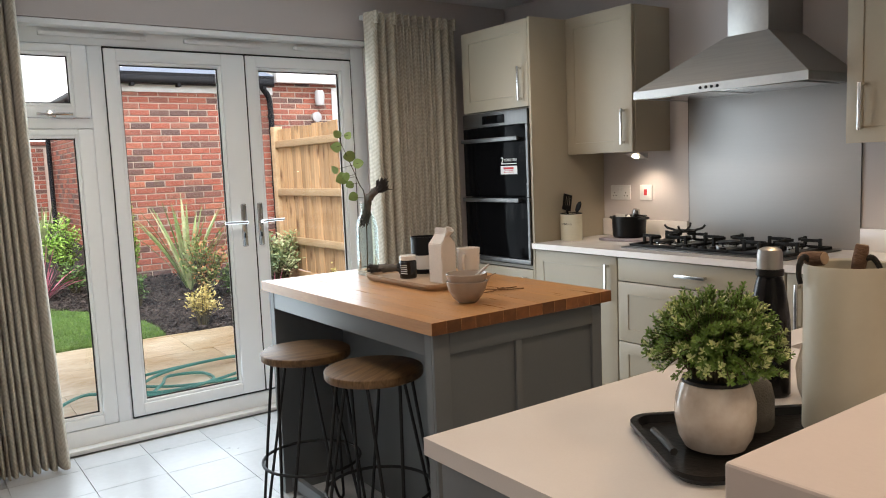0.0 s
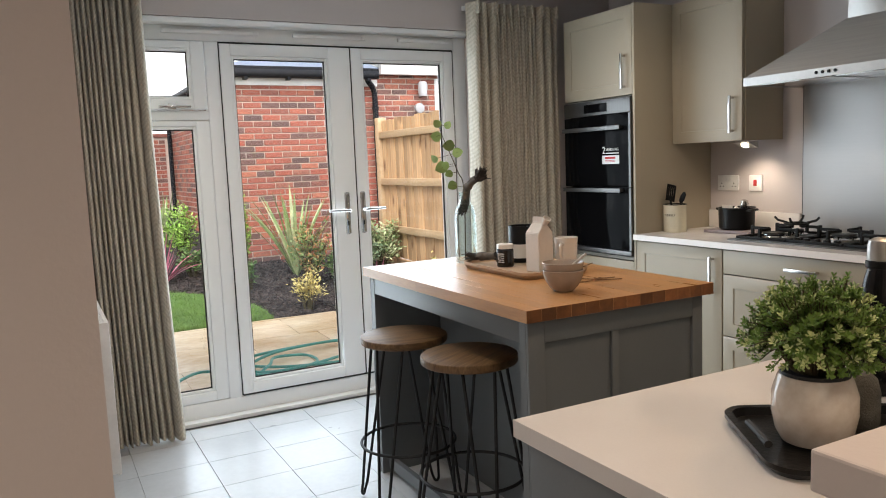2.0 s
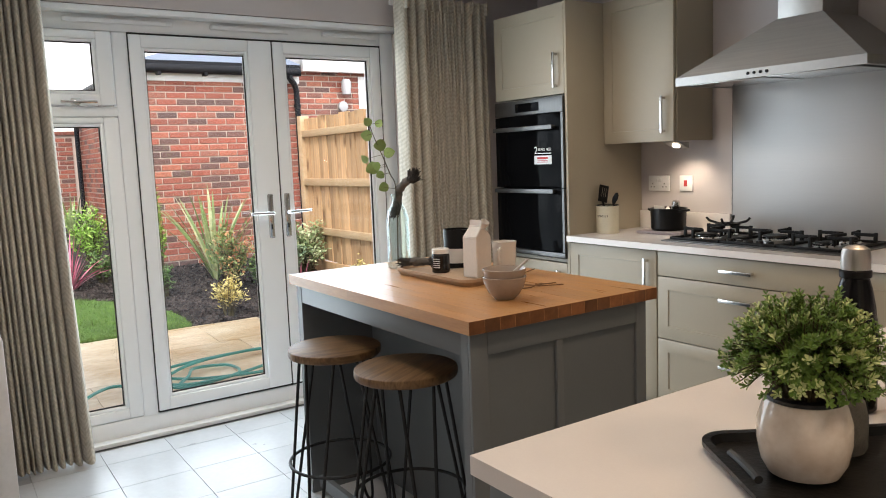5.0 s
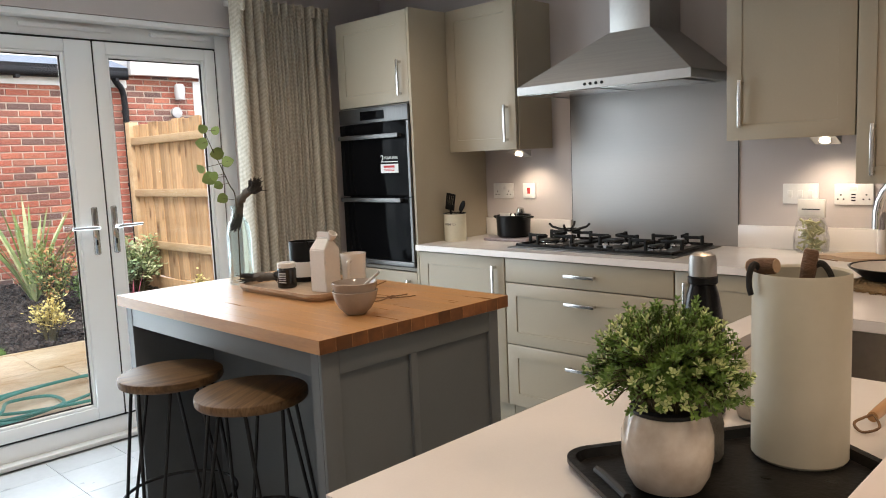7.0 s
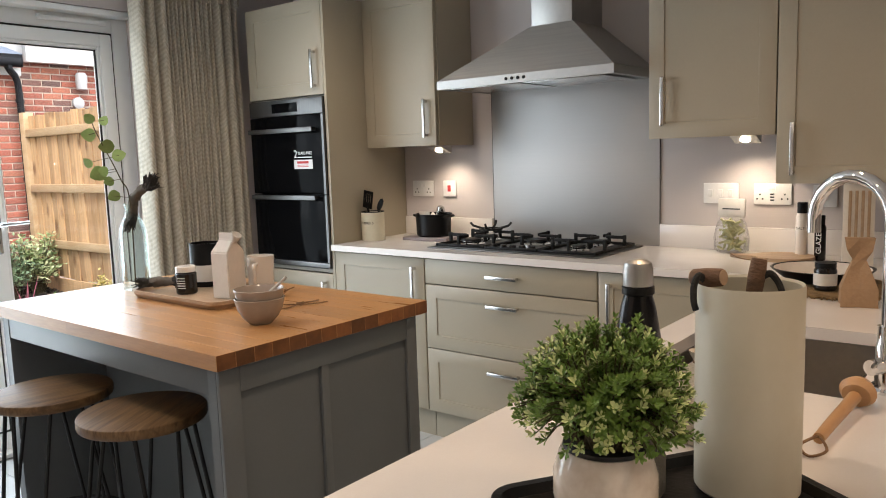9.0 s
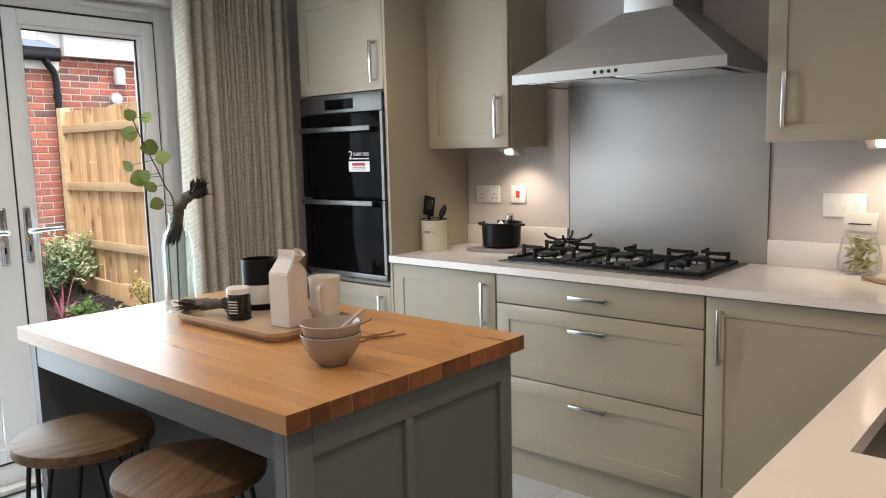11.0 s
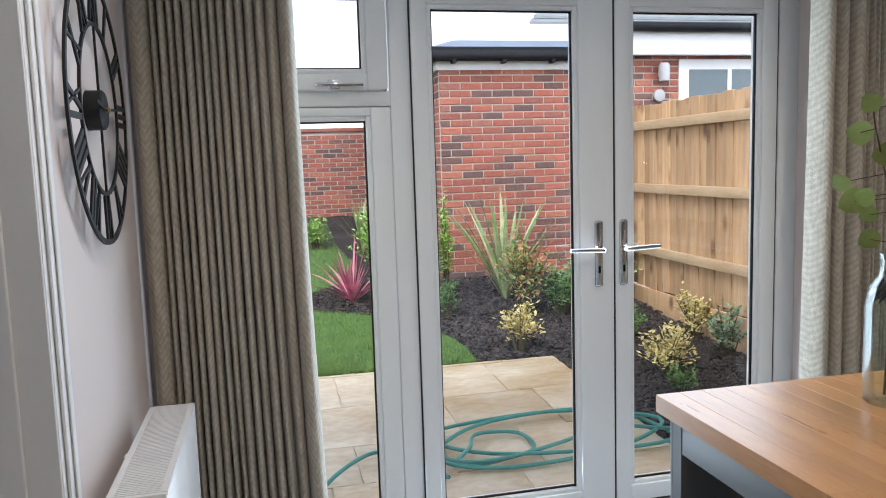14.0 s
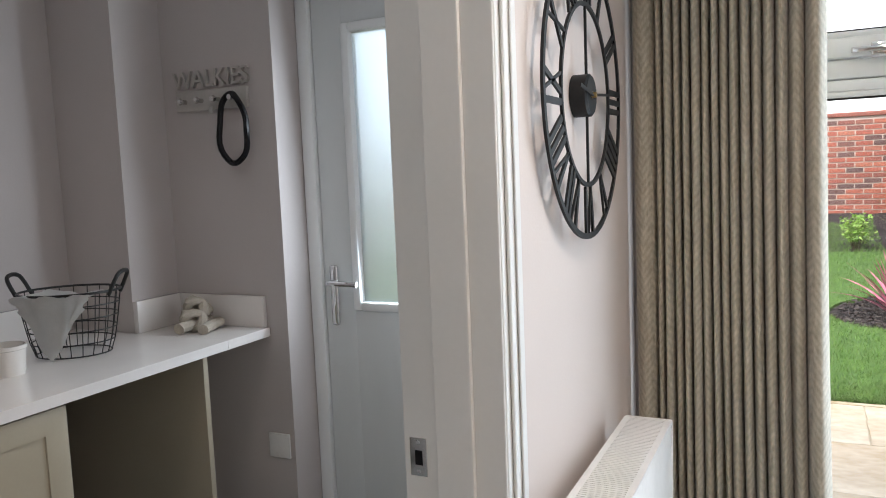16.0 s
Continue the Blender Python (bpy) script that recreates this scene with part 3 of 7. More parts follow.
def under_light(y):
    u = thing("cabinet_light", "small wedge-shaped steel light under the wall cabinet", "light", (3.42, y, 1.39), group="under-cabinet lights")
    bm = bmesh.new()
    v = [bm.verts.new(c) for c in ((-0.035, -0.05, 0), (0.05, -0.05, 0), (0.05, -0.05, -0.035), (-0.035, 0.05, 0), (0.05, 0.05, 0), (0.05, 0.05, -0.035))]
    for f in ((0, 1, 2), (3, 5, 4), (0, 3, 4, 1), (1, 4, 5, 2), (0, 2, 5, 3)):
        bm.faces.new([v[k] for k in f])
    part("housing", bm, M_STEEL, u, smooth=None)
    bm = lathe([(0, 0), (0.019, 0), (0.019, 0.003), (0, 0.003)], 20, m=pose(0.006, 0, -0.0235, 0, 22.4, 0))
    part("lens", bm, glow("warm_led_lens", (1.0, 0.86, 0.66), 5.0), u, "glowing warm lens")
    d = bpy.data.lights.new("cabinet_light_beam", "SPOT")
    d.energy, d.color, d.spot_size, d.spot_blend, d.shadow_soft_size = 1.5, (1.0, 0.83, 0.64), radians(125), 0.9, 0.02
    ob = new("cabinet_light_beam", d)
    ob.matrix_world = look((3.43, y, 1.345), (3.52, y, 1.0))


under_light(-1.33)
under_light(-2.87)

# worktop: one L of quartz, with the sink cut through the peninsula arm
WZ0, WZ1 = 0.880, 0.910
PX0, PY1, PY0 = 0.787, -3.085, -3.72
SX0, SX1, SY0, SY1 = 1.755, 2.285, -3.56, -3.168
top = bmesh.new()
bm_box(top, 2.985, BX, -3.72, -0.957, WZ0, WZ1)
for r in ((PX0, SX0, PY0, PY1), (SX1, 2.985, PY0, PY1), (SX0, SX1, PY0, SY0), (SX0, SX1, SY1, PY1)):
    bm_box(top, *r, WZ0, WZ1)
bmesh.ops.remove_doubles(top, verts=top.verts, dist=0.0001)
work = thing("worktop", "white quartz worktop with a matching upstand", "worktop")
part("slab", top, M_QUARTZ, work, smooth=None)
for r in ((HX - 0.02, HX - 0.0015, -1.555, -0.957, WZ1, 1.01), (HX - 0.02, HX - 0.0015, -3.70, -2.462, WZ1, 1.01), (0.64, HX - 0.021, -3.7395, -3.7205, WZ0, 1.01)):
    part("upstand", box(*r, bevel=0.0015), M_QUARTZ, work)
# peninsula base and low wall
pen = thing("peninsula_cabinet", "sage grey peninsula base with a plain end panel", "cabinet")
part("end_panel", box(PX0 + 0.02, PX0 + 0.04, -3.70, -3.105, 0, WZ0, bevel=0.002), M_ISL, pen)
part("body", box(PX0 + 0.041, 1.72, -3.70, -3.125, 0.14, WZ0 - 0.001), M_CABIN, pen)
part("body", box(2.331, 3.0, -3.70, -3.125, 0.14, WZ0 - 0.001), M_CABIN, pen)
part("plinth", box(PX0 + 0.041, 3.0, -3.68, -3.16, 0, 0.138), M_CAB, pen)
part("back_rail", box(1.721, 2.33, -3.70, -3.62, 0.14, WZ0 - 0.001), M_CAB, pen)
part("door", box(1.721, 2.33, -3.145, -3.125, 0.14, WZ0 - 0.001), M_CAB, pen)
structure("half_wall", box(0.685, HX, -3.845, -3.7405, 0, 1.062), M_WALLW, "low half wall behind the peninsula", "half wall")
structure("half_wall_cap", box(0.655, HX, -3.855, -3.738, 1.0625, 1.10, bevel=0.003), M_WALLW, "pale painted flat cap on the half wall", "wall cap")

# splashback, hood, hob
splash = thing("splashback", "brushed stainless steel splashback behind the hob", "splashback")
part("sheet", box(HX - 0.008, HX - 0.0012, -2.457, -1.562, WZ1 + 0.001, 1.70, bevel=0.001), M_STEELV, splash)
for y_ in (-2.459, -1.5615):
    part("edge_trim", box(HX - 0.0095, HX - 0.0012, y_, y_ + 0.0015, WZ1 + 0.001, 1.70), M_OVST, splash, "thin dark steel edge")
part("sealant_bead", box(HX - 0.012, HX - 0.0085, -2.457, -1.562, WZ1 + 0.0005, WZ1 + 0.004), M_GREYB, splash, "grey sealant bead")
hood = thing("cooker_hood", "stainless steel chimney cooker hood over the hob", "cooker hood", (0, 0, 0))
HY0, HY1, HXF = -2.44, -1.54, 3.165
bm = bmesh.new()
lo = [(HXF, HY0), (HXF, HY1), (BX, HY1), (BX, HY0)]
hi = [(3.30, -2.185), (3.30, -1.985 + 0.01), (BX, -1.975), (BX, -2.185)]
zs = ((1.652, lo), (1.688, lo), (1.90, hi))
rings = [[bm.verts.new((x, y, z)) for x, y in ring] for z, ring in zs]
for p, q in zip(rings, rings[1:]):
    for k in range(4):
        bm.faces.new([p[k], p[(k + 1) % 4], q[(k + 1) % 4], q[k]])
bm.faces.new(rings[2])
bm.faces.new([bm.verts.new((x + (0.012 if x < 3.4 else 0), y + (0.012 if y < -2 else -0.012), 1.656)) for x, y in lo])
part("canopy", bm, M_STEEL, hood, smooth=None)
part("canopy_rim", boxes((HXF, HXF + 0.012, HY0, HY1, 1.650, 1.6518), (HXF + 0.012, BX, HY0, HY0 + 0.012, 1.650, 1.6518), (HXF + 0.012, BX, HY1 - 0.012, HY1, 1.650, 1.6518)), M_STEEL, hood)
part("chimney", box(3.304, BX - 0.002, -2.181, -1.979, 1.895, CEIL - 0.001, bevel=0.001), M_STEEL, hood, "brushed steel chimney duct")
for k in range(2):
    y = -2.38 + k * 0.41
    part("grease_filter", box(HXF + 0.03, BX - 0.06, y, y + 0.38, 1.6485, 1.6515, bevel=0.001), M_NICKEL, hood, "metal mesh filter")
for k in range(4):
    bm = lathe([(0, 0), (0.007, 0), (0.007, 0.004), (0.005, 0.006), (0, 0.006)], 14, m=pose(HXF - 0.0003, -2.02 + k * 0.030, 1.670, 0, -90, 0))
    part("button", bm, M_BLACK, hood, "small dark push button")

# ---- island ----
IX0, IX1, IY0, IY1 = 1.328, 2.086, -2.338, -1.095
island = thing("kitchen_island", "slate grey painted island with an oak top and knee space", "kitchen island", (0, 0, 0))
ex0, ex1 = IX0 + 0.02, IX1 - 0.025
def end_panel(yf, s):
    """Framed end panel, its face at yf, facing along s in y."""
    y0, y1 = sorted((yf, yf - s * 0.012))
    f0, f1 = sorted((yf - s * 0.0125, yf - s * 0.045))
    e = part("end_panel", box(ex0, ex1, f0, f1, 0.0, 0.872), M_ISL, island, "slate grey end panel")
    for nm, x0, x1, z0, z1 in (("stile", ex0, ex0 + 0.06, 0, 0.872), ("stile", ex1 - 0.045, ex1, 0, 0.872), ("stile", 1.668, 1.694, 0.10, 0.80), ("rail", ex0 + 0.06, ex1 - 0.045, 0.80, 0.872), ("rail", ex0 + 0.06, ex1 - 0.045, 0, 0.10)):
        part(nm, box(x0 + 0.0003, x1 - 0.0003, y0, y1, z0, z1, bevel=0.0015), M_ISL, e)


end_panel(IY0 + 0.025, -1)
end_panel(IY1 - 0.025, 1)
part("apron", box(ex0 + 0.001, ex0 + 0.022, IY0 + 0.071, IY1 - 0.071, 0.80, 0.871, bevel=0.0015), M_ISL, island)
part("back_panel", box(1.66, 1.68, IY0 + 0.071, IY1 - 0.071, 0.0, 0.871), M_ISL, island)
part("cupboard_body", box(1.681, ex1 - 0.023, IY0 + 0.071, IY1 - 0.071, 0.10, 0.871), M_CABIN, island)
for k in range(2):
    y0 = IY0 + 0.073 + k * 0.552
    bm = shaker(-(y0 + 0.548), -y0, 0.11, 0.868, -(ex1), 0.08)
    bmesh.ops.rotate(bm, verts=bm.verts, cent=(0, 0, 0), matrix=Matrix.Rotation(math.pi, 3, "Z"))
    part("door", bm, M_ISL, island)
part("stretcher", box(ex0 + 0.03, ex0 + 0.052, IY0 + 0.071, IY1 - 0.071, 0.02, 0.07), M_ISL, island)
oak = thing("oak_worktop", "oiled oak block worktop on the island", "worktop", (0, 0, 0))
nst = 14
for k in range(nst):
    x0 = IX0 + (IX1 - IX0) * k / nst
    x1 = IX0 + (IX1 - IX0) * (k + 1) / nst
    ys = [IY0] + sorted(random.Random(k + 5).uniform(IY0 + 0.2, IY1 - 0.2) for _ in range(2)) + [IY1]
    for a, b in zip(ys, ys[1:]):
        st_ = part("stave", box(x0 + 0.0001, x1 - 0.0001, a + 0.0001, b - 0.0001, 0.872, 0.910, bevel=0.0006, seg=1), M_OAK, oak, smooth=None)
        st_.data.materials.append(M_OAKEND)
        for f_ in st_.data.polygons:
            f_.material_index = 1 if abs(f_.normal.y) > 0.9 else 0

# ---- stools ----
def stool(loc, rz):
    s = thing("bar_stool", "round wooden bar stool on black hairpin legs", "stool", loc, rz, group="stools at the island")
    sp = [(0, -0.029), (0.163, -0.029), (0.1665, -0.026), (0.168, -0.021), (0.168, -0.006), (0.1665, -0.002), (0.163, 0), (0, 0.0)]
    part("seat", lathe([(r, z + 0.692) for r, z in sp], 56), M_SEAT, s)
    part("seat_plate", lathe([(0, 0.655), (0.13, 0.655), (0.13, 0.6625), (0, 0.6625)], 32), M_IRON, s)
    for k in range(4):
        a = math.radians(45 + 90 * k)
        c, sn = math.cos(a), math.sin(a)
        t = Vector((-sn, c, 0))
        o = Vector((c, sn, 0))
        f = o * 0.222
        pts = [o * 0.115 + t * 0.055 + Vector((0, 0, 0.656)), o * 0.212 + t * 0.018 + Vector((0, 0, 0.06)), f + t * 0.012 + Vector((0, 0, 0.022)), f + Vector((0, 0, 0.009)),
               f - t * 0.012 + Vector((0, 0, 0.022)), o * 0.212 - t * 0.018 + Vector((0, 0, 0.06)), o * 0.115 - t * 0.055 + Vector((0, 0, 0.656))]
        pp = [pts[0]] + smooth_path(pts[1:-1], 5) + [pts[-1]]
        part("hairpin_leg", tube(pp, 0.0058, 8), M_IRON, s)
    ring = [(0.184 * math.cos(2 * math.pi * k / 48), 0.184 * math.sin(2 * math.pi * k / 48), 0.268) for k in range(48)]
    part("foot_ring", tube(ring, 0.0058, 8, closed=True), M_IRON, s)
    return s


stool((1.32, -1.505, 0.0), -9)
stool((1.373, -1.917, 0.0), 30)

# ---- hob ----
hob = thing("gas_hob", "five-burner stainless steel gas hob with black pan supports", "hob", (3.315, -1.955, 0.91))
# Darkened steel puts the black supports' reflection into the tray's colour.
part("tray", boxes((-0.225, 0.225, -0.445, 0.445, 0.0003, 0.006), (-0.20, 0.20, -0.42, 0.42, 0.0062, 0.009), bevel=0.002), M_OVST, hob, "steel hob tray")
BURN = [(0.10, 0.30, 0.040), (-0.08, 0.29, 0.056), (0.03, 0.0, 0.060), (0.10, -0.30, 0.044), (-0.09, -0.29, 0.036)]
for bx, by, br in BURN:
    b = part("burner", lathe([(0, 0.0092), (br + 0.012, 0.0092), (br + 0.012, 0.016), (br, 0.022), (br, 0.03), (0, 0.03)], 28, m=Matrix.Translation((bx, by, 0))), M_CHROME, hob, "steel burner ring")
    part("burner_cap", lathe([(0, 0.0302), (br - 0.006, 0.0302), (br - 0.008, 0.037), (0, 0.038)], 28, m=Matrix.Translation((bx, by, 0))), M_IRON, b, "black burner cap")
M_HOBB = mat("matt_black_enamel", (0.005, 0.005, 0.005), (0.008, 0.008, 0.008), 0.55, spec=0.25, scale=30, bump=0.05)
for k in range(3):
    y0, y1 = -0.42 + k * 0.282, -0.42 + k * 0.282 + 0.276
    bm = bmesh.new()
    for y in (y0 + 0.006, y1 - 0.006):
        bm_box(bm, -0.19, 0.19, y - 0.006, y + 0.006, 0.0092, 0.021, bevel=0.002)
    for x in (-0.185, 0.185):
        bm_box(bm, x - 0.006, x + 0.006, y0 + 0.0125, y1 - 0.0125, 0.0094, 0.0208, bevel=0.002)
    sup = part("pan_support", bm, M_HOBB, hob, "black cast-iron pan support")
    for bx, by, br in BURN:
        if not y0 < by < y1:
            continue
        for s_x, s_y in ((1, 0), (-1, 0), (0, 1), (0, -1)):
            bm = bmesh.new()
            if s_x:
                far = min(0.115, (0.179 - bx) if s_x > 0 else (bx + 0.179))
                xa, xb = sorted((bx + s_x * 0.024, bx + s_x * far))
                bm_box(bm, xa, xb, by - 0.0045, by + 0.0045, 0.046, 0.060, bevel=0.002)
                xo = bx + s_x * far
                bm_box(bm, xo - 0.007, xo + 0.007, by - 0.0065, by + 0.0065, 0.0095, 0.063, bevel=0.002)
            else:
                far = min(0.128, (y1 - 0.008 - by) if s_y > 0 else (by - y0 - 0.008))
                ya, yb = sorted((by + s_y * 0.024, by + s_y * far))
                bm_box(bm, bx - 0.0045, bx + 0.0045, ya, yb, 0.0462, 0.0602, bevel=0.002)
                yo = by + s_y * far
                bm_box(bm, bx - 0.0065, bx + 0.0065, yo - 0.007, yo + 0.007, 0.0095, 0.0632, bevel=0.002)
            part("support_finger", bm, M_HOBB, sup)
for k in range(5):
    b = lathe([(0, 0.0092), (0.017, 0.0092), (0.016, 0.026), (0.013, 0.03), (0, 0.03)], 18, m=Matrix.Translation((-0.165, -0.10 + k * 0.05, 0)))
    kn = part("control_knob", b, M_BLACK, hob, "black control knob")
    part("knob_ring", lathe([(0.0175, 0.0092), (0.02, 0.0092), (0.02, 0.013), (0.0175, 0.013)], 18, m=Matrix.Translation((-0.165, -0.10 + k * 0.05, 0))), M_CHROME, kn)
wok = [(0.055 * math.cos(2 * math.pi * k / 24), 0.055 * math.sin(2 * math.pi * k / 24), 0.066) for k in range(24)]
wr = single("wok_ring", tube(wok, 0.005, 8, closed=True), M_IRON, "black iron wok ring resting on the hob", "wok ring", (3.315 + 0.10, -1.955 + 0.30, 0.91))
for k in range(4):
    a = radians(20 + 90 * k)
    part("wok_claw", tube([(0.035 * math.cos(a), 0.035 * math.sin(a), 0.066), (0.09 * math.cos(a), 0.09 * math.sin(a), 0.082), (0.105 * math.cos(a), 0.105 * math.sin(a), 0.098)], 0.006, 8), M_IRON, wr)


# ---- wall plates ----
M_PLATE = mat("white_moulded_plate", (0.80, 0.79, 0.77), None, 0.3)
M_RED = mat("red_neon_rocker", (0.55, 0.03, 0.03), None, 0.35)
def plate(name, label, y, w, kind_, z=1.165):
    p = thing(name, label, "wall plate", (HX, y, z), group="white wall plates")
    part("faceplate", box(-0.010, -0.0004, -w / 2, w / 2, -0.043, 0.043, bevel=0.003), M_PLATE, p)
    if kind_ == "double":
        for s in (-1, 1):
            for hx_, hz in ((0, -0.002), (-0.011, -0.02), (0.011, -0.02)):
                part("pin_slot", box(-0.0112, -0.0102, s * 0.042 + hx_ - 0.003, s * 0.042 + hx_ + 0.003, hz - 0.003, hz + 0.003), M_BLACK, p)
            part("rocker", box(-0.0155, -0.0103, s * 0.012 - 0.008, s * 0.012 + 0.008, 0.008, 0.03, bevel=0.002), M_PLATE, p)
    elif kind_ == "cooker":
        part("rocker", box(-0.0155, -0.0103, -0.010, 0.010, -0.016, 0.018, bevel=0.002), M_RED, p, "red rocker switch")
    elif kind_ == "usb":
        for s in (-1, 1):
            for hx_, hz in ((0, -0.002), (-0.011, -0.02), (0.011, -0.02)):
                part("pin_slot", box(-0.0112, -0.0102, s * 0.048 + hx_ - 0.003, s * 0.048 + hx_ + 0.003, hz - 0.003, hz + 0.003), M_BLACK, p)
        for k in range(3):
            part("usb_port", box(-0.0112, -0.0102, -0.008, 0.008, -0.028 + k * 0.012, -0.022 + k * 0.012), M_BLACK, p)
        part("rocker", box(-0.0155, -0.0103, -0.014, 0.014, 0.015, 0.033, bevel=0.002), M_PLATE, p)
    else:
        for k in range(kind_):
            yy = (k - (kind_ - 1) / 2) * 0.042
            part("rocker", box(-0.0155, -0.0103, yy - 0.010, yy + 0.010, -0.016, 0.016, bevel=0.002), M_PLATE, p)


plate("socket_outlet", "white double socket with switches", -1.085, 0.146, "double")
plate("cooker_switch", "white cooker switch with a red rocker", -1.272, 0.086, "cooker")
plate("switch_plate", "white three-gang appliance switch", -2.727, 0.146, 3, 1.15)
plate("socket_outlet", "white double socket with usb ports", -2.935, 0.146, "usb", 1.148)
plate("switch_plate", "white single rocker switch plate", -3.131, 0.086, 1, 1.142)


# ---- text ----
def text_mesh(s, size, depth=0.0):
    c = bpy.data.curves.new("lettering", "FONT")
    c.body, c.size, c.extrude = s, size, depth
    c.align_x, c.align_y = "CENTER", "CENTER"
    tmp = bpy.data.objects.new("tmp", c)
    me = bpy.data.meshes.new_from_object(tmp)
    bpy.data.objects.remove(tmp)
    return me


def letters(s, size, material, parent, m, depth=0.0004, label="", name="lettering"):
    me = text_mesh(s, size, depth)
    me.materials.clear()
    me.materials.append(material)
    ob = new(name, me)
    ob.parent = parent
    ob.matrix_basis = m
    return tagged(ob, label)


M_WHITE = mat("white_print", (0.82, 0.82, 0.82), None, 0.5)
M_INK = mat("dark_print", (0.03, 0.03, 0.03), None, 0.5)
FACE_W = pose(0, 0, 0, 90, 0, -90)      # text that faces -x
st = thing("oven_sticker", "white and red warranty sticker on the oven door", "sticker", (FX - 0.0125, -0.768, 1.324))
part("label_card", box(-0.0010, -0.0002, -0.072, 0.072, -0.026, 0.022), M_WHITE, st)
part("red_band", box(-0.0016, -0.0011, -0.042, 0.046, 0.002, 0.014), M_RED, st, "red band")
for z_ in (-0.006, -0.014):
    part("print_line", box(-0.0016, -0.0011, -0.04, 0.045, z_ - 0.0015, z_ + 0.0015), M_RED, st)
letters("2", 0.058, M_WHITE, st, Matrix.Translation((-0.0016, 0.056, 0.050)) @ FACE_W)
letters("YEARS FREE", 0.0215, M_WHITE, st, Matrix.Translation((-0.0016, -0.016, 0.055)) @ FACE_W)
part("print_line", box(-0.0016, -0.0008, -0.070, 0.038, 0.032, 0.037), M_WHITE, st)

# ---- utensil pot ----
M_CREAM = mat("cream_enamel", (0.70, 0.66, 0.52), None, 0.25)
up = thing("utensil_pot", "cream enamel utensil pot with a black rim", "utensil pot", (3.235, -1.022, 0.91))
part("pot", lathe([(0, 0), (0.060, 0), (0.062, 0.004), (0.062, 0.15), (0.058, 0.15), (0.058, 0.008), (0, 0.008)], 40), M_CREAM, up)
part("rim", tube([(0.0605 * math.cos(2 * math.pi * k / 36), 0.0605 * math.sin(2 * math.pi * k / 36), 0.152) for k in range(36)], 0.0028, 8, closed=True), M_BLACK, up, "black enamel rim")
for k, ch in enumerate("UTENSILS"):
    a = radians(196 + (k - 3.5) * 7.5)
    letters(ch, 0.016, M_INK, up, Matrix.Translation((0.0628 * math.cos(a), 0.0628 * math.sin(a), 0.095)) @ pose(0, 0, 0, 90, 0, math.degrees(a) + 90))
spat = single("spatula", tube([(0.02, 0.01, 0.012), (-0.005, 0.03, 0.175)], 0.006, 8), M_BLACK, "black slotted spatula standing in the pot", "spatula", (3.235, -1.022, 0.91))
bm = bmesh.new()
for y0, y1 in ((-0.032, -0.020), (-0.014, -0.006), (0.000, 0.008), (0.014, 0.022), (0.026, 0.034)):
    bm_box(bm, -0.002, 0.002, y0, y1, 0.03, 0.078)
bm_box(bm, -0.002, 0.002, -0.0318, 0.0338, 0.0, 0.0298)
bm_box(bm, -0.002, 0.002, -0.0318, 0.0338, 0.0782, 0.092)
bmesh.ops.rotate(bm, verts=bm.verts, cent=(0, 0, 0), matrix=Matrix.Rotation(radians(10), 3, "X"))
bmesh.ops.translate(bm, verts=bm.verts, vec=(-0.005, 0.032, 0.17))
part("blade", bm, M_BLACK, spat)
spo = single("serving_spoon", tube([(0.0, -0.02, 0.012), (-0.005, -0.05, 0.16)], 0.0055, 8), M_BLACK, "black serving spoon standing in the pot", "spoon", (3.235, -1.022, 0.91))
part("bowl", lathe([(0, -0.038), (0.014, -0.028), (0.018, 0), (0.013, 0.026), (0, 0.036)], 16, m=Matrix.Translation((-0.006, -0.063, 0.192)) @ pose(0, 0, 0, 32, 0, 0) @ Matrix.Diagonal((0.35, 1, 1, 1))), M_BLACK, spo)

# ---- saucepan on a slate ----
M_SLATE = mat("purple_grey_marble_board", (0.34, 0.28, 0.29), (0.22, 0.18, 0.19), 0.4, scale=14)
single("trivet_board", box(-0.09, 0.09, -0.15, 0.13, 0.0, 0.016, bevel=0.003), M_SLATE, "purple grey stone board on the worktop", "board", (3.40, -1.29, 0.91), 4)
panm = thing("casserole_pot", "black enamel cooking pot with two ear handles", "cooking pot", (3.42, -1.285, 0.926))
part("pan", lathe([(0, 0), (0.082, 0), (0.09, 0.01), (0.094, 0.112), (0.098, 0.115), (0.098, 0.118), (0.090, 0.118), (0.086, 0.012), (0, 0.012)], 44), M_BLACK, panm)
for s in (-1, 1):
    part("ear_handle", tube(smooth_path([(-0.03, s * 0.092, 0.103), (-0.02, s * 0.118, 0.108), (0.02, s * 0.118, 0.108), (0.03, s * 0.092, 0.103)], 5), 0.006, 8), M_BLACK, panm)
M_CARD = mat("white_card", (0.74, 0.70, 0.64), None, 0.7)
single("recipe_card", box(-0.002, 0.002, -0.042, 0.042, 0, 0.07), M_CARD, "small white recipe card propped in the pot", "card", (3.395, -1.245, 0.985), -12)
ml = thing("pepper_mill", "steel and glass pepper mill lying in the pot", "pepper mill", (3.43, -1.315, 0.965))
part("glass_body", lathe([(0, 0), (0.02, 0), (0.021, 0.06), (0, 0.06)], 20, m=pose(0, 0, 0.008, 0, 0, 0) @ pose(0, 0, 0, 15, -10, 0)), M_CERAM, ml)
part("steel_cap", lathe([(0, 0.061), (0.022, 0.061), (0.022, 0.095), (0.017, 0.115), (0, 0.118)], 20, m=pose(0, 0, 0.008, 0, 0, 0) @ pose(0, 0, 0, 15, -10, 0)), M_NICKEL, ml, "steel cap")
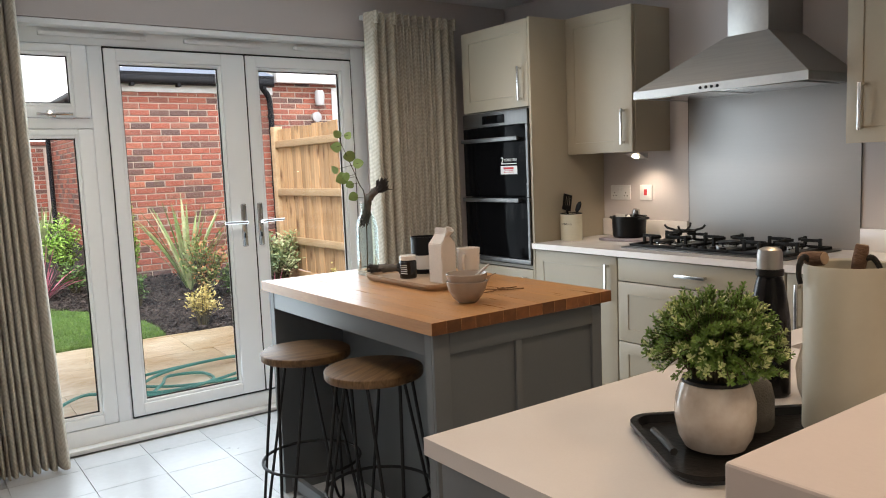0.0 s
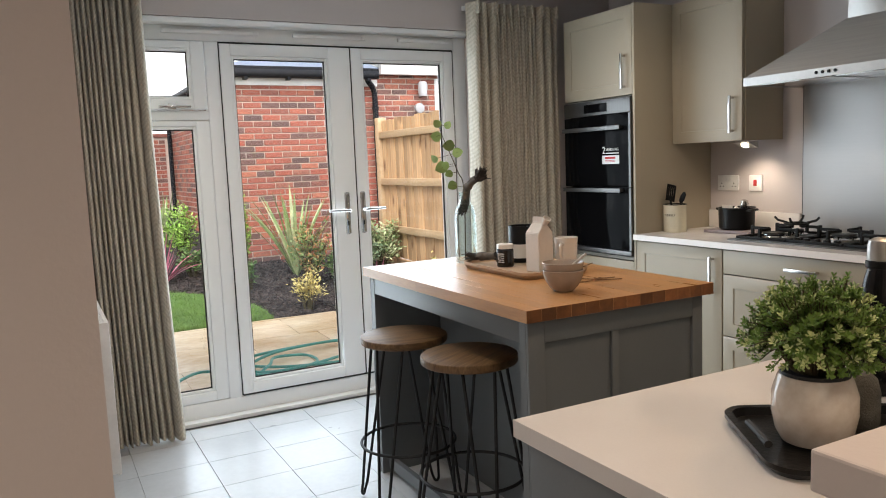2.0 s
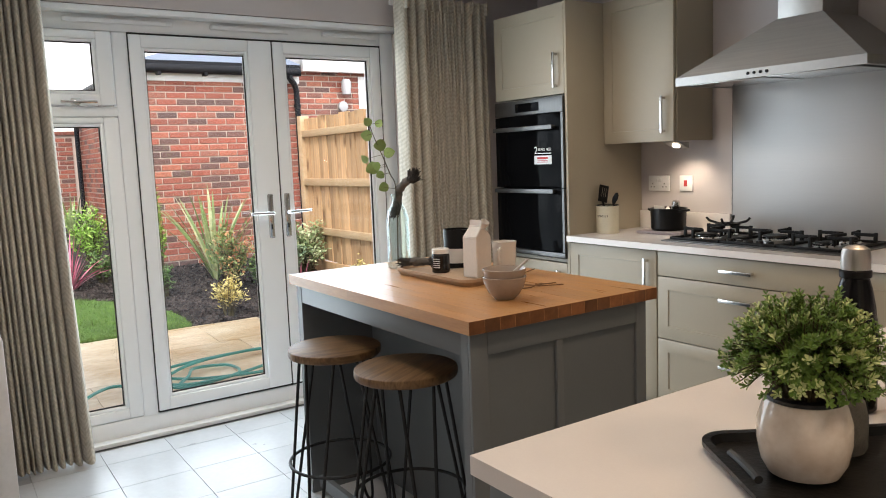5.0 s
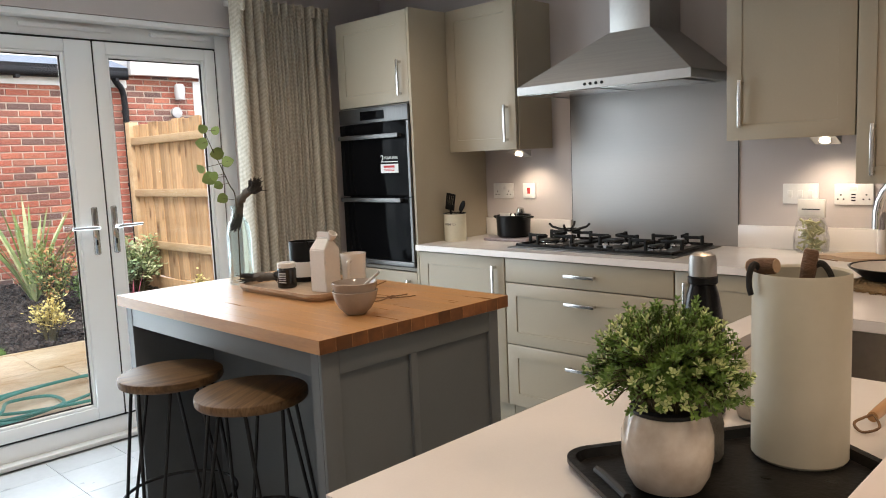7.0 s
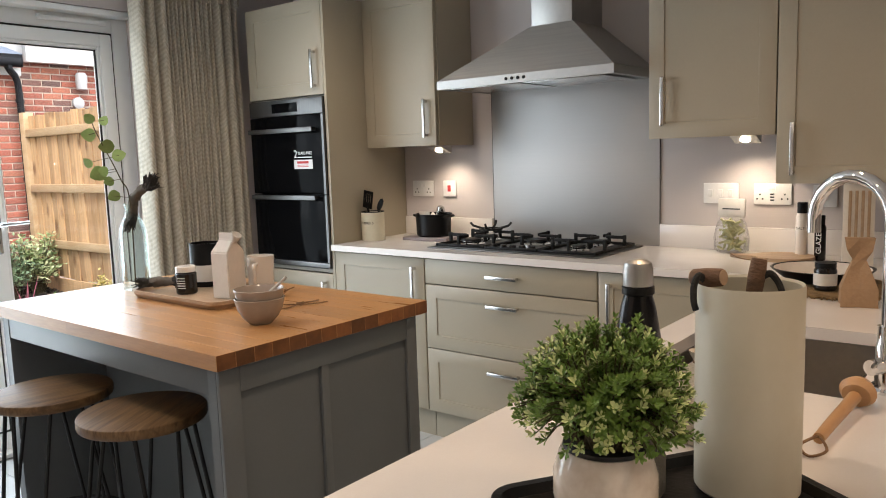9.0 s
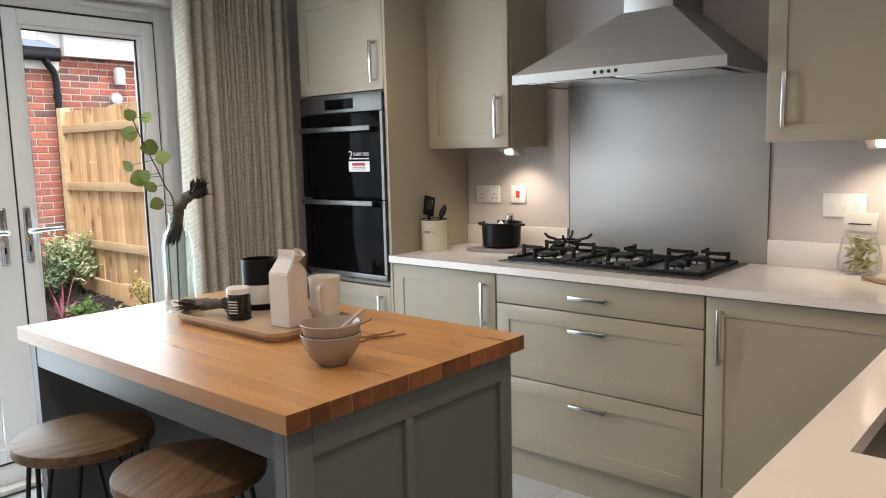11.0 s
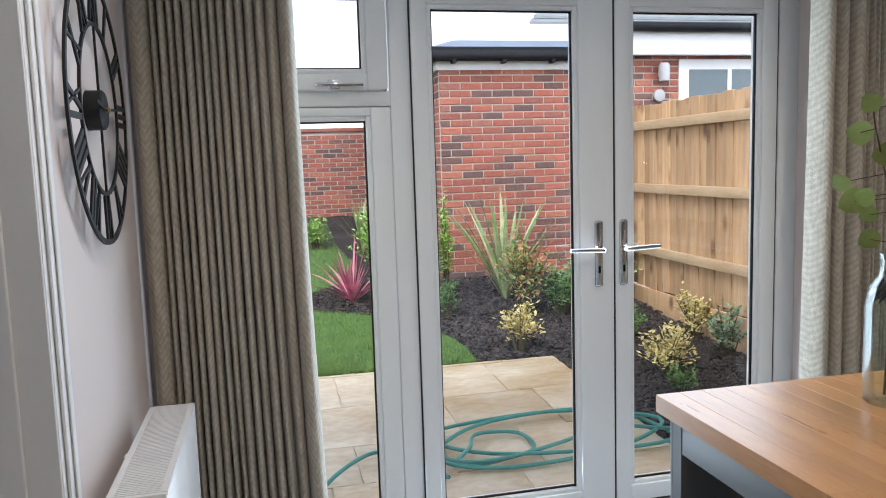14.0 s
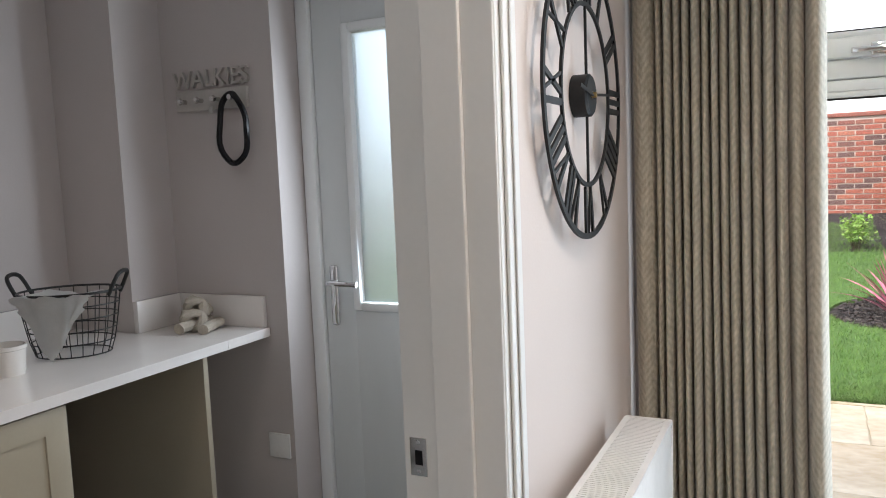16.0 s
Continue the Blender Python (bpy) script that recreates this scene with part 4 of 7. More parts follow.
single("garlic_bulb", lathe([(0, 0), (0.024, 0.008), (0.027, 0.024), (0.014, 0.042), (0.004, 0.056), (0, 0.056)], 18), M_CARD, "white garlic bulb in the pot", "garlic", (3.41, -1.29, 0.995))


# ---- island: tray and crockery ----
M_TRAYW = mat("limed_wood_tray", (0.45, 0.32, 0.21), (0.33, 0.22, 0.135), 0.5, scale=4, bump=0.1, stretch=(12, 1, 6))
tray = thing("serving_tray", "pale wooden serving tray with a raised rim", "tray", (1.785, -1.652, 0.91))
def rounded(w, d, r, n=8):
    out = []
    for cx, cy, a0 in ((w / 2 - r, d / 2 - r, 0), (-w / 2 + r, d / 2 - r, 90), (-w / 2 + r, -d / 2 + r, 180), (w / 2 - r, -d / 2 + r, 270)):
        out += [(cx + r * math.cos(radians(a0 + 90 * k / n)), cy + r * math.sin(radians(a0 + 90 * k / n))) for k in range(n + 1)]
    return out
def dish(w, d, r, h, rim, base, bm=None):
    """A shallow tray: outline offsets joined ring by ring."""
    bm = bm or bmesh.new()
    loops = []
    for o, z in ((-0.012, 0.0), (0.0, h * 0.6), (0.0, h), (-rim, h), (-rim - 0.006, base), (-rim - 0.02, base)):
        loops.append([bm.verts.new((x, y, z)) for x, y in rounded(w + 2 * o, d + 2 * o, max(r + o, 0.005))])
    for p, q in zip(loops, loops[1:]):
        n = len(p)
        for k in range(n):
            bm.faces.new([p[k], p[(k + 1) % n], q[(k + 1) % n], q[k]])
    bm.faces.new(loops[0][::-1])
    bm.faces.new(loops[-1])
    return bm
part("tray_body", dish(0.30, 0.49, 0.05, 0.026, 0.010, 0.014), M_TRAYW, tray)
TZ = 0.924
cart = thing("carton_jug", "white matt ceramic jug shaped like a milk carton", "jug", (1.768, -1.790, TZ + 0.0005), 8)
bm = bmesh.new()
s, h1, h2 = 0.037, 0.145, 0.183
lo = [bm.verts.new((x * s, y * s, 0)) for x, y in ((-1, -1), (1, -1), (1, 1), (-1, 1))]
mi = [bm.verts.new((x * s, y * s, h1)) for x, y in ((-1, -1), (1, -1), (1, 1), (-1, 1))]
hi = [bm.verts.new((x * s * 0.12, y * s * 0.85, h2)) for x, y in ((-1, -1), (1, -1), (1, 1), (-1, 1))]
tp = [bm.verts.new((x * s * 0.12, y * s * 0.85, h2 + 0.022)) for x, y in ((-1, -1), (1, -1), (1, 1), (-1, 1))]
for p, q in ((lo, mi), (mi, hi), (hi, tp)):
    for k in range(4):
        bm.faces.new([p[k], p[(k + 1) % 4], q[(k + 1) % 4], q[k]])
bm.faces.new(lo[::-1])
bm.faces.new(tp)
bmesh.ops.bevel(bm, geom=bm.edges[:], offset=0.003, segments=2, affect="EDGES")
part("body", bm, M_MATTW, cart)
part("spout", lathe([(0.012, 0), (0.018, 0.02), (0.021, 0.034), (0.018, 0.034), (0.012, 0.01)], 18, m=pose(0.0, -0.030, 0.178, 35, 0, 0) @ Matrix.Scale(0.8, 4)), M_MATTW, cart)


def mug(loc, rz):
    g = thing("mug", "white ribbed ceramic mug", "mug", loc, rz, group="mugs on the tray")
    prof = [(0, 0), (0.034, 0), (0.038, 0.004)] + [(0.040 + 0.0035 * k / 12 + 0.0008 * (k % 2), 0.008 + 0.0085 * k) for k in range(12)] + [(0.0455, 0.118), (0.0425, 0.118), (0.036, 0.01), (0, 0.008)]
    part("cup", lathe(prof, 40), M_CERAM, g)
    part("handle", tube(smooth_path([(0.041, 0, 0.095), (0.068, 0, 0.092), (0.074, 0, 0.06), (0.062, 0, 0.032), (0.039, 0, 0.026)], 6), 0.0062, 10), M_CERAM, g)


mug((1.885, -1.80, TZ + 0.0005), 215)
mug((1.84, -1.685, TZ + 0.0005), 30)
can = thing("coffee_canister", "black canister with a white lower band", "canister", (1.868, -1.522, TZ + 0.0005))
part("base_ring", lathe([(0, 0), (0.050, 0), (0.052, 0.003), (0.052, 0.018), (0, 0.018)], 36), M_BLACK, can)
part("white_band", lathe([(0, 0.0185), (0.0515, 0.0185), (0.0515, 0.075), (0, 0.075)], 36), M_CERAM, can, "white ceramic band")
part("upper_body", lathe([(0, 0.0755), (0.052, 0.0755), (0.053, 0.150), (0.049, 0.150), (0.047, 0.08), (0, 0.08)], 36), M_BLACK, can)
part("spout_tab", box(-0.012, 0.012, -0.062, -0.052, 0.135, 0.150, bevel=0.003), M_BLACK, can)
M_DARKJ = mat("dark_amber_glass_jar", (0.012, 0.010, 0.009), None, 0.1)
jar = thing("candle_jar", "dark glass jar with a white lid", "jar", (1.735, -1.602, TZ + 0.0005))
part("jar_body", lathe([(0, 0), (0.031, 0), (0.034, 0.004), (0.034, 0.066), (0.029, 0.072), (0, 0.072)], 32), M_DARKJ, jar)
part("lid", lathe([(0, 0.0725), (0.033, 0.0725), (0.033, 0.088), (0.030, 0.091), (0, 0.091)], 32), M_CERAM, jar, "white screw lid")
bm = bmesh.new()
for k in range(5):
    z = 0.020 + 0.008 * k
    for a in range(-3, 3):
        bm_box(bm, -0.0346, -0.0341, a * 0.0048 - 0.002, a * 0.0048 + 0.002, z, z + 0.003)
bmesh.ops.rotate(bm, verts=bm.verts, cent=(0, 0, 0), matrix=Matrix.Rotation(radians(25), 3, "Z"))
part("print_lines", bm, M_WHITE, jar, "small unreadable white print")

def bowl(loc):
    b = thing("bowl", "taupe glazed cereal bowl, stacked", "bowl", loc, group="stack of two bowls")
    out = [(0, 0), (0.030, 0), (0.034, 0.004), (0.048, 0.018), (0.061, 0.040), (0.067, 0.062), (0.069, 0.070), (0.0665, 0.0715), (0.062, 0.064), (0.055, 0.040), (0.04, 0.016), (0, 0.01)]
    part("vessel", lathe(out, 48), M_BOWL, b)
bowl((1.612, -2.14, 0.9105))
bowl((1.612, -2.14, 0.9355))
M_SPOON = mat("pale_ceramic_spoon", (0.60, 0.55, 0.50), None, 0.3)
sp = single("teaspoon", tube(smooth_path([(0.0, 0.0, 0.0), (0.012, -0.02, 0.03), (0.045, -0.075, 0.085)], 5), 0.0042, 8), M_SPOON, "pale spoon standing in the top bowl", "spoon", (1.610, -2.13, 0.951))
part("spoon_bowl", lathe([(0, -0.02), (0.011, -0.01), (0.013, 0.004), (0.007, 0.016), (0, 0.02)], 14, m=pose(-0.004, 0.005, 0.004, 60, 0, 20) @ Matrix.Diagonal((1, 0.35, 1, 1))), M_SPOON, sp)
M_TWINE = mat("brown_twine", (0.24, 0.14, 0.075), (0.14, 0.08, 0.04), 0.9, scale=60, bump=0.5)
single("dried_twig", tube([(1.655 - 1.62, -2.125 + 2.14, 0.97 - 0.91), (0.10, -0.02, 0.085)], 0.002, 6), M_TWINE, "thin brown twig lying in the bowl", "twig", (1.62, -2.14, 0.91))
bm = tube(smooth_path([(-0.13, 0.03, 0.003), (-0.06, 0.045, 0.003), (0, 0.0, 0.004), (0.04, -0.015, 0.004), (0.085, -0.01, 0.003)], 6), 0.0022, 6)
tube(smooth_path([(-0.10, -0.03, 0.003), (-0.04, -0.02, 0.003), (0, 0.0, 0.007), (0.05, 0.02, 0.004), (0.075, 0.035, 0.003)], 6), 0.0022, 6, bm)
tube(smooth_path([(0.0, -0.008, 0.004), (0.012, 0.0, 0.009), (0.0, 0.008, 0.006), (-0.01, 0.0, 0.009), (0.0, -0.008, 0.004)], 4), 0.0028, 6, bm)
single("twine", bm, M_TWINE, "knotted length of brown twine on the oak top", "twine", (1.83, -2.05, 0.9103), -20)

# ---- glass bottle with eucalyptus and a dried bundle ----
vase = thing("glass_vase", "tall clear glass bottle vase with green base", "vase", (1.735, -1.292, 0.9105))
part("bottle", lathe([(0, 0.0), (0.040, 0.0), (0.046, 0.006), (0.047, 0.02), (0.047, 0.20), (0.040, 0.235), (0.024, 0.262), (0.020, 0.285), (0.026, 0.305), (0.024, 0.305), (0.018, 0.287), (0.022, 0.262), (0.037, 0.235), (0.044, 0.20), (0.044, 0.024), (0.038, 0.012), (0, 0.012)], 36),
     thin_glass("vase_glass", (0.95, 0.985, 0.975), 0.45), vase)
M_STEM = mat("brown_green_stem", (0.10, 0.085, 0.04), (0.06, 0.05, 0.025), 0.7)
M_EUC = mat("eucalyptus_leaf", (0.33, 0.46, 0.17), (0.23, 0.36, 0.11), 0.45, scale=12, random_tint=0.25)
euc = thing("eucalyptus_sprig", "green eucalyptus sprig with round leaves in a vase", "foliage sprig", (1.735, -1.292, 0.925))
STEMPTS = [(-0.024, -0.036, 0.329), (-0.055, -0.055, 0.371), (-0.091, -0.08, 0.423), (-0.132, -0.106, 0.48), (-0.174, -0.134, 0.54), (-0.196, -0.15, 0.585)]
LEAVES = [(-0.198, -0.15, 0.574, 0.75, -50, 160), (-0.162, -0.172, 0.567, 0.7, -60, -40), (-0.184, -0.11, 0.525, 0.95, -10, 140), (-0.13, -0.114, 0.487, 1.05, 0, 150),
          (-0.091, -0.116, 0.458, 0.95, -15, -40), (-0.122, -0.029, 0.399, 1.15, 20, 140), (-0.158, -0.038, 0.436, 0.8, -60, 140), (-0.087, -0.03, 0.372, 0.75, 15, 130),
          (-0.058, -0.001, 0.321, 0.9, 25, 140), (-0.112, -0.046, 0.407, 0.8, -20, 120)]
main = smooth_path([(0.0, 0.01, 0.0), (0.0, 0.0, 0.20)] + STEMPTS, 6)
part("stem", tube(main, 0.0026, 7, r_end=0.0012), M_STEM, euc)
def oval_leaf(L, W, cup=0.12):
    """A broad rounded leaf lying along +x."""
    bm = bmesh.new()
    mid, up_, dn = [], [], []
    for k in range(9):
        t_ = k / 8
        w_ = W * math.sin(math.pi * t_ ** 0.8) ** 0.7 if 0 < t_ < 1 else 0.0006
        zz = -0.10 * L * t_ * t_
        mid.append(bm.verts.new((L * t_, 0, zz)))
        up_.append(bm.verts.new((L * t_, w_, zz + cup * w_)))
        dn.append(bm.verts.new((L * t_, -w_, zz + cup * w_)))
    for k in range(8):
        bm.faces.new([mid[k], mid[k + 1], up_[k + 1], up_[k]])
        bm.faces.new([dn[k], dn[k + 1], mid[k + 1], mid[k]])
    return bm
leaf_me = mesh_of("leaf", oval_leaf(0.05, 0.024), M_EUC, 60)
rl = random.Random(11)
for lx, ly, lz, sc, ry, rz_ in LEAVES:
    piece("leaf", leaf_me, euc, Matrix.Translation((lx, ly, lz)) @ pose(0, 0, 0, 72 + rl.uniform(-22, 22), ry, rz_) @ Matrix.Scale(sc * 0.95, 4) @ Matrix.Translation((-0.025, 0, 0)))
    near = min(main[8:], key=lambda q: (q - Vector((lx, ly, lz))).length)
    part("leaf_stalk", tube([near, (lx, ly, lz)], 0.0009, 5), M_STEM, euc)
M_DRY = mat("dried_grey_flower", (0.055, 0.050, 0.046), (0.03, 0.027, 0.025), 0.9, scale=40, bump=0.6)
M_DRYL = mat("grey_ribbon_wrap", (0.13, 0.115, 0.10), (0.09, 0.08, 0.07), 0.8, scale=30, bump=0.5)
def bundle(name, label, loc, pts, parent=None):
    d = thing(name, label, "dried flowers", loc)
    pts = [Vector(p) for p in pts]
    ax = (pts[-1] - pts[0]).normalized()
    bw = tube(smooth_path(pts, 9), 0.0165, 14, r_end=0.015)
    for v in bw.verts:
        v.co += Vector((noise.noise(v.co * 70), noise.noise(v.co * 70 + Vector((5, 1, 8))), noise.noise(v.co * 70 + Vector((2, 9, 4))))) * 0.0065
    part("wrapped_stem", bw, M_DRYL, d, smooth=70)
    rr = random.Random(3)
    bm = bmesh.new()
    for k in range(110):
        o = Vector([rr.uniform(-1, 1) for _ in range(3)])
        e = pts[-1] + ax * 0.012 + o * 0.021
        tube([pts[-1] - ax * 0.018 + o * 0.009, e, e + ax * rr.uniform(0.0, 0.014) + Vector([rr.gauss(0, 0.005) for _ in range(3)])], 0.0030, 5, bm, r_end=0.0012)
    part("flower_head", bm, M_DRY, d)
    bm = bmesh.new()
    for k in range(80):
        o = Vector([rr.uniform(-1, 1) for _ in range(3)])
        e = pts[0] - ax * rr.uniform(0.014, 0.040)
        tube([pts[0] + ax * 0.02 + o * 0.008, e + o * 0.016, e + o * 0.021 - ax * 0.004], 0.0028, 5, bm, r_end=0.0012)
    part("frayed_end", bm, M_DRY, d)
    return d
bundle("dried_bouquet", "dark dried flower bundle leaning from the bottle neck", (1.735, -1.292, 0.9105), [(0.0, -0.002, 0.248), (0.003, -0.008, 0.295), (0.006, -0.018, 0.325), (0.014, -0.050, 0.350), (0.024, -0.092, 0.372)])
bundle("dried_bouquet", "dark dried flower bundle lying by the vase", (1.705, -1.455, 0.9105 + 0.026), [(-0.012, 0.0, 0.017), (0.01, -0.03, 0.019), (0.045, -0.075, 0.020)])

# ---- peninsula tray and things on it ----
M_CAST = mat("black_cast_tray", (0.006, 0.0055, 0.0055), (0.011, 0.010, 0.009), 0.30, spec=0.2, scale=20, bump=0.15, bscale=120)
tray2 = thing("black_tray", "black cast metal tray with rounded corners", "tray", (1.171, -3.485, 0.910), -33)
part("tray_body", dish(0.40, 0.27, 0.045, 0.018, 0.012, 0.006), M_CAST, tray2)
part("handle_slot", tube(smooth_path([(-0.178, -0.045, 0.0195), (-0.178, -0.02, 0.021), (-0.178, 0.02, 0.021), (-0.178, 0.045, 0.0195)], 4), 0.006, 8), M_GASK, tray2, "dark grip slot")
PZ = 0.9165
M_POT = mat("cream_crackle_glaze", (0.74, 0.68, 0.60), (0.52, 0.43, 0.34), 0.10, scale=16, bump=0.04, bscale=60)
pot = thing("potted_plant", "leafy green plant in a cream glazed pot", "plant", (1.088, -3.432, PZ))
pz = [(0, 0), (0.040, 0), (0.050, 0.004), (0.060, 0.022), (0.0655, 0.05), (0.065, 0.078), (0.058, 0.100), (0.0545, 0.108), (0.0515, 0.108), (0.054, 0.098), (0.058, 0.07), (0.05, 0.02), (0, 0.015)]
pz = [(r_ * 0.905, z_ * 0.955) for r_, z_ in pz]
part("pot", lathe(pz, 48), M_POT, pot, "cream glazed round pot")
part("soil", lathe([(0, 0.086), (0.049, 0.086), (0.0475, 0.108), (0, 0.106)], 24), mat("dark_plastic_liner", (0.012, 0.011, 0.010), None, 0.6), pot, "black liner")
M_LEAF = mat("deep_green_leaf", (0.20, 0.32, 0.065), (0.11, 0.20, 0.035), 0.45, scale=30)
M_LEAFL = mat("pale_lime_leaf", (0.60, 0.65, 0.33), (0.45, 0.53, 0.22), 0.5, scale=30)
def quad_leaf(bm, base, d, n, L, W):
    s = d.cross(n).normalized()
    n2 = s.cross(d).normalized()
    a = bm.verts.new(base)
    b = bm.verts.new(base + d * L * 0.62 + s * W - n2 * W * 0.2)
    c = bm.verts.new(base + d * L * 0.62 - s * W - n2 * W * 0.2)
    m_ = bm.verts.new(base + d * L * 0.62 + n2 * W * 0.15)
    e = bm.verts.new(base + d * L)
    bm.faces.new([a, c, m_]); bm.faces.new([a, m_, b]); bm.faces.new([m_, c, e]); bm.faces.new([m_, e, b])
def spoon_leaf(bm, base, d, n, L, W):
    """A small leaf, widest near its round tip."""
    s = d.cross(n).normalized()
    n2 = s.cross(d).normalized()
    a = bm.verts.new(base)
    l1, r1 = (bm.verts.new(base + d * L * 0.5 + s * W * q + n2 * W * 0.25) for q in (-0.8, 0.8))
    l2, r2 = (bm.verts.new(base + d * L * 0.82 + s * W * q + n2 * W * 0.2) for q in (-0.85, 0.85))
    m_ = bm.verts.new(base + d * L * 0.6)
    e = bm.verts.new(base + d * L)
    for f in ((a, l1, m_), (a, m_, r1), (m_, l1, l2), (m_, r2, r1), (m_, l2, e), (m_, e, r2)):
        bm.faces.new(f)


def rosette_plant(pr, n_stems, reach, height, base_z, seed):
    rr = random.Random(seed)
    dark, pale, stems = bmesh.new(), bmesh.new(), bmesh.new()
    for k in range(n_stems):
        a = rr.uniform(0, 2 * math.pi)
        e = rr.uniform(0.05, 1.0) ** 0.75
        d = Vector((math.cos(a) * math.cos(e * 1.5), math.sin(a) * math.cos(e * 1.5), math.sin(e * 1.5)))
        R = rr.uniform(0.60, 1.0) + (0.12 if k % 9 == 0 else 0)
        o = Vector((0.03 * math.cos(a), 0.03 * math.sin(a), base_z))
        tip = o + Vector((d.x * reach, d.y * reach, d.z * height * 0.92 + 0.005)) * R
        mid = o + (tip - o) * 0.5 + Vector((0, 0, 0.025))
        path = smooth_path([o, mid, tip], 5)
        tube(path, 0.0009, 4, stems)
        ax = (tip - mid).normalized()
        ax = (ax + Vector((0, 0, 0.55))).normalized()
        is_pale = rr.random() < 0.36
        for j in range(4, len(path)):
            for q in range(4):
                aa = rr.uniform(0, 6.28)
                u = ax.orthogonal().normalized()
                w = ax.cross(u)
                dd = (ax * 0.8 + (math.cos(aa) * u + math.sin(aa) * w) * 0.85).normalized()
                spoon_leaf(dark, path[j], dd, ax, rr.uniform(0.006, 0.0095), rr.uniform(0.0011, 0.0016))
        for lv in range(2):
            for q in range(4):
                aa = q * 1.57 + lv * 0.8 + rr.uniform(-0.3, 0.3)
                u = ax.orthogonal().normalized()
                w = ax.cross(u)
                dd = (ax * (0.7 + 0.8 * lv) + (math.cos(aa) * u + math.sin(aa) * w)).normalized()
                spoon_leaf(pale if is_pale else dark, tip + ax * 0.004 * lv, dd, ax, rr.uniform(0.0075, 0.0105), rr.uniform(0.0015, 0.0021))
    tagged(part("stems", stems, M_STEM, pr), kind="stuff")
    tagged(part("foliage", dark, M_LEAF, pr, "dense small green leaves", smooth=None), kind="stuff")
    tagged(part("pale_tips", pale, M_LEAFL, pr, "pale lime leaf tips", smooth=None), kind="stuff")
rosette_plant(pot, 680, 0.074, 0.131, 0.106, 4)

bot = thing("water_bottle", "matt black steel water bottle with a steel cap", "bottle", (1.405, -3.330, 0.910))
M_BLKM = mat("matt_black_coating", (0.005, 0.005, 0.006), None, 0.22, spec=0.3, bump=0.01)
part("body", lathe([(0, 0), (0.034, 0), (0.037, 0.004), (0.037, 0.118), (0.0358, 0.143), (0.0315, 0.175), (0.026, 0.205), (0.0212, 0.222), (0.0212, 0.236), (0, 0.236)], 48), M_BLKM, bot)
part("neck_ring", lathe([(0.0213, 0.222), (0.0245, 0.224), (0.0245, 0.2345), (0.0213, 0.2355)], 32), M_BLACK, bot)
part("cap", lathe([(0, 0.2362), (0.0222, 0.2362), (0.0226, 0.239), (0.0223, 0.262), (0.0200, 0.271), (0.012, 0.2755), (0, 0.2765)], 40), M_STEEL, bot, "brushed steel cap")
part("mark", box(-0.0382, -0.0369, -0.012, 0.006, 0.020, 0.030), M_STEEL, bot)
M_STONE = mat("rough_grey_stoneware", (0.13, 0.125, 0.11), (0.07, 0.068, 0.06), 0.8, scale=40, bump=0.6)
cs = thing("stone_candle", "rough grey stone candle holder", "candle holder", (1.205, -3.412, PZ))
part("holder", lathe([(0, 0), (0.038, 0), (0.041, 0.006), (0.041, 0.05), (0.036, 0.072), (0.026, 0.082), (0, 0.084)], 28), M_STONE, cs)
M_LINEN = mat("natural_linen", (0.60, 0.55, 0.47), (0.52, 0.47, 0.40), 0.95, scale=30, bump=0.6, bscale=400)
bag = thing("linen_bag", "small natural linen drawstring bag", "bag", (1.435, -3.418, 0.910))
bm = lathe([(0, 0), (0.035, 0.002), (0.046, 0.02), (0.047, 0.06), (0.040, 0.10), (0.018, 0.116), (0.009, 0.122), (0.015, 0.134), (0.016, 0.139), (0.010, 0.136), (0, 0.124)], 30)
for v in bm.verts:
    v.co += Vector((noise.noise(v.co * 25), noise.noise(v.co * 25 + Vector((9, 2, 4))), 0)) * 0.008
part("sack", bm, M_LINEN, bag, smooth=60)
part("drawstring", tube([(0.011 * math.cos(2 * math.pi * k / 20), 0.011 * math.sin(2 * math.pi * k / 20), 0.122) for k in range(20)], 0.0022, 6, closed=True), M_TWINE, bag)
cylp = thing("utensil_holder", "tall cream ceramic cylinder with rope handles", "ceramic cylinder", (1.297, -3.526, PZ))
cylp.scale = (0.925, 0.925, 1.035)
M_CYL = mat("cream_matt_stoneware", (0.56, 0.53, 0.43), (0.52, 0.49, 0.395), 0.5, scale=6, bump=0.04)
part("cylinder", lathe([(0, 0), (0.066, 0), (0.0695, 0.004), (0.0695, 0.254), (0.068, 0.257), (0.065, 0.254), (0.065, 0.01), (0, 0.008)], 56), M_CYL, cylp)
M_ROPE = mat("black_rope", (0.03, 0.028, 0.026), (0.015, 0.014, 0.013), 0.9, scale=80, bump=0.8)
for pts_ in ([(-0.030, 0.046, 0.256), (-0.046, 0.052, 0.268), (-0.056, 0.055, 0.258), (-0.059, 0.0545, 0.240), (-0.0575, 0.052, 0.228)], [(0.044, -0.002, 0.258), (0.050, -0.014, 0.262), (0.053, -0.026, 0.245), (0.050, -0.032, 0.220)]):
    part("rope_handle", tube(smooth_path(pts_, 5), 0.0048, 8, r_end=0.0042), M_ROPE, cylp, "black rope loop")
M_BARK = mat("bark_wood", (0.19, 0.105, 0.06), (0.09, 0.05, 0.03), 0.8, scale=14, bump=0.7, stretch=(1, 1, 3))
M_CUT = mat("cut_wood_end", (0.50, 0.36, 0.25), (0.40, 0.27, 0.17), 0.7, scale=20)
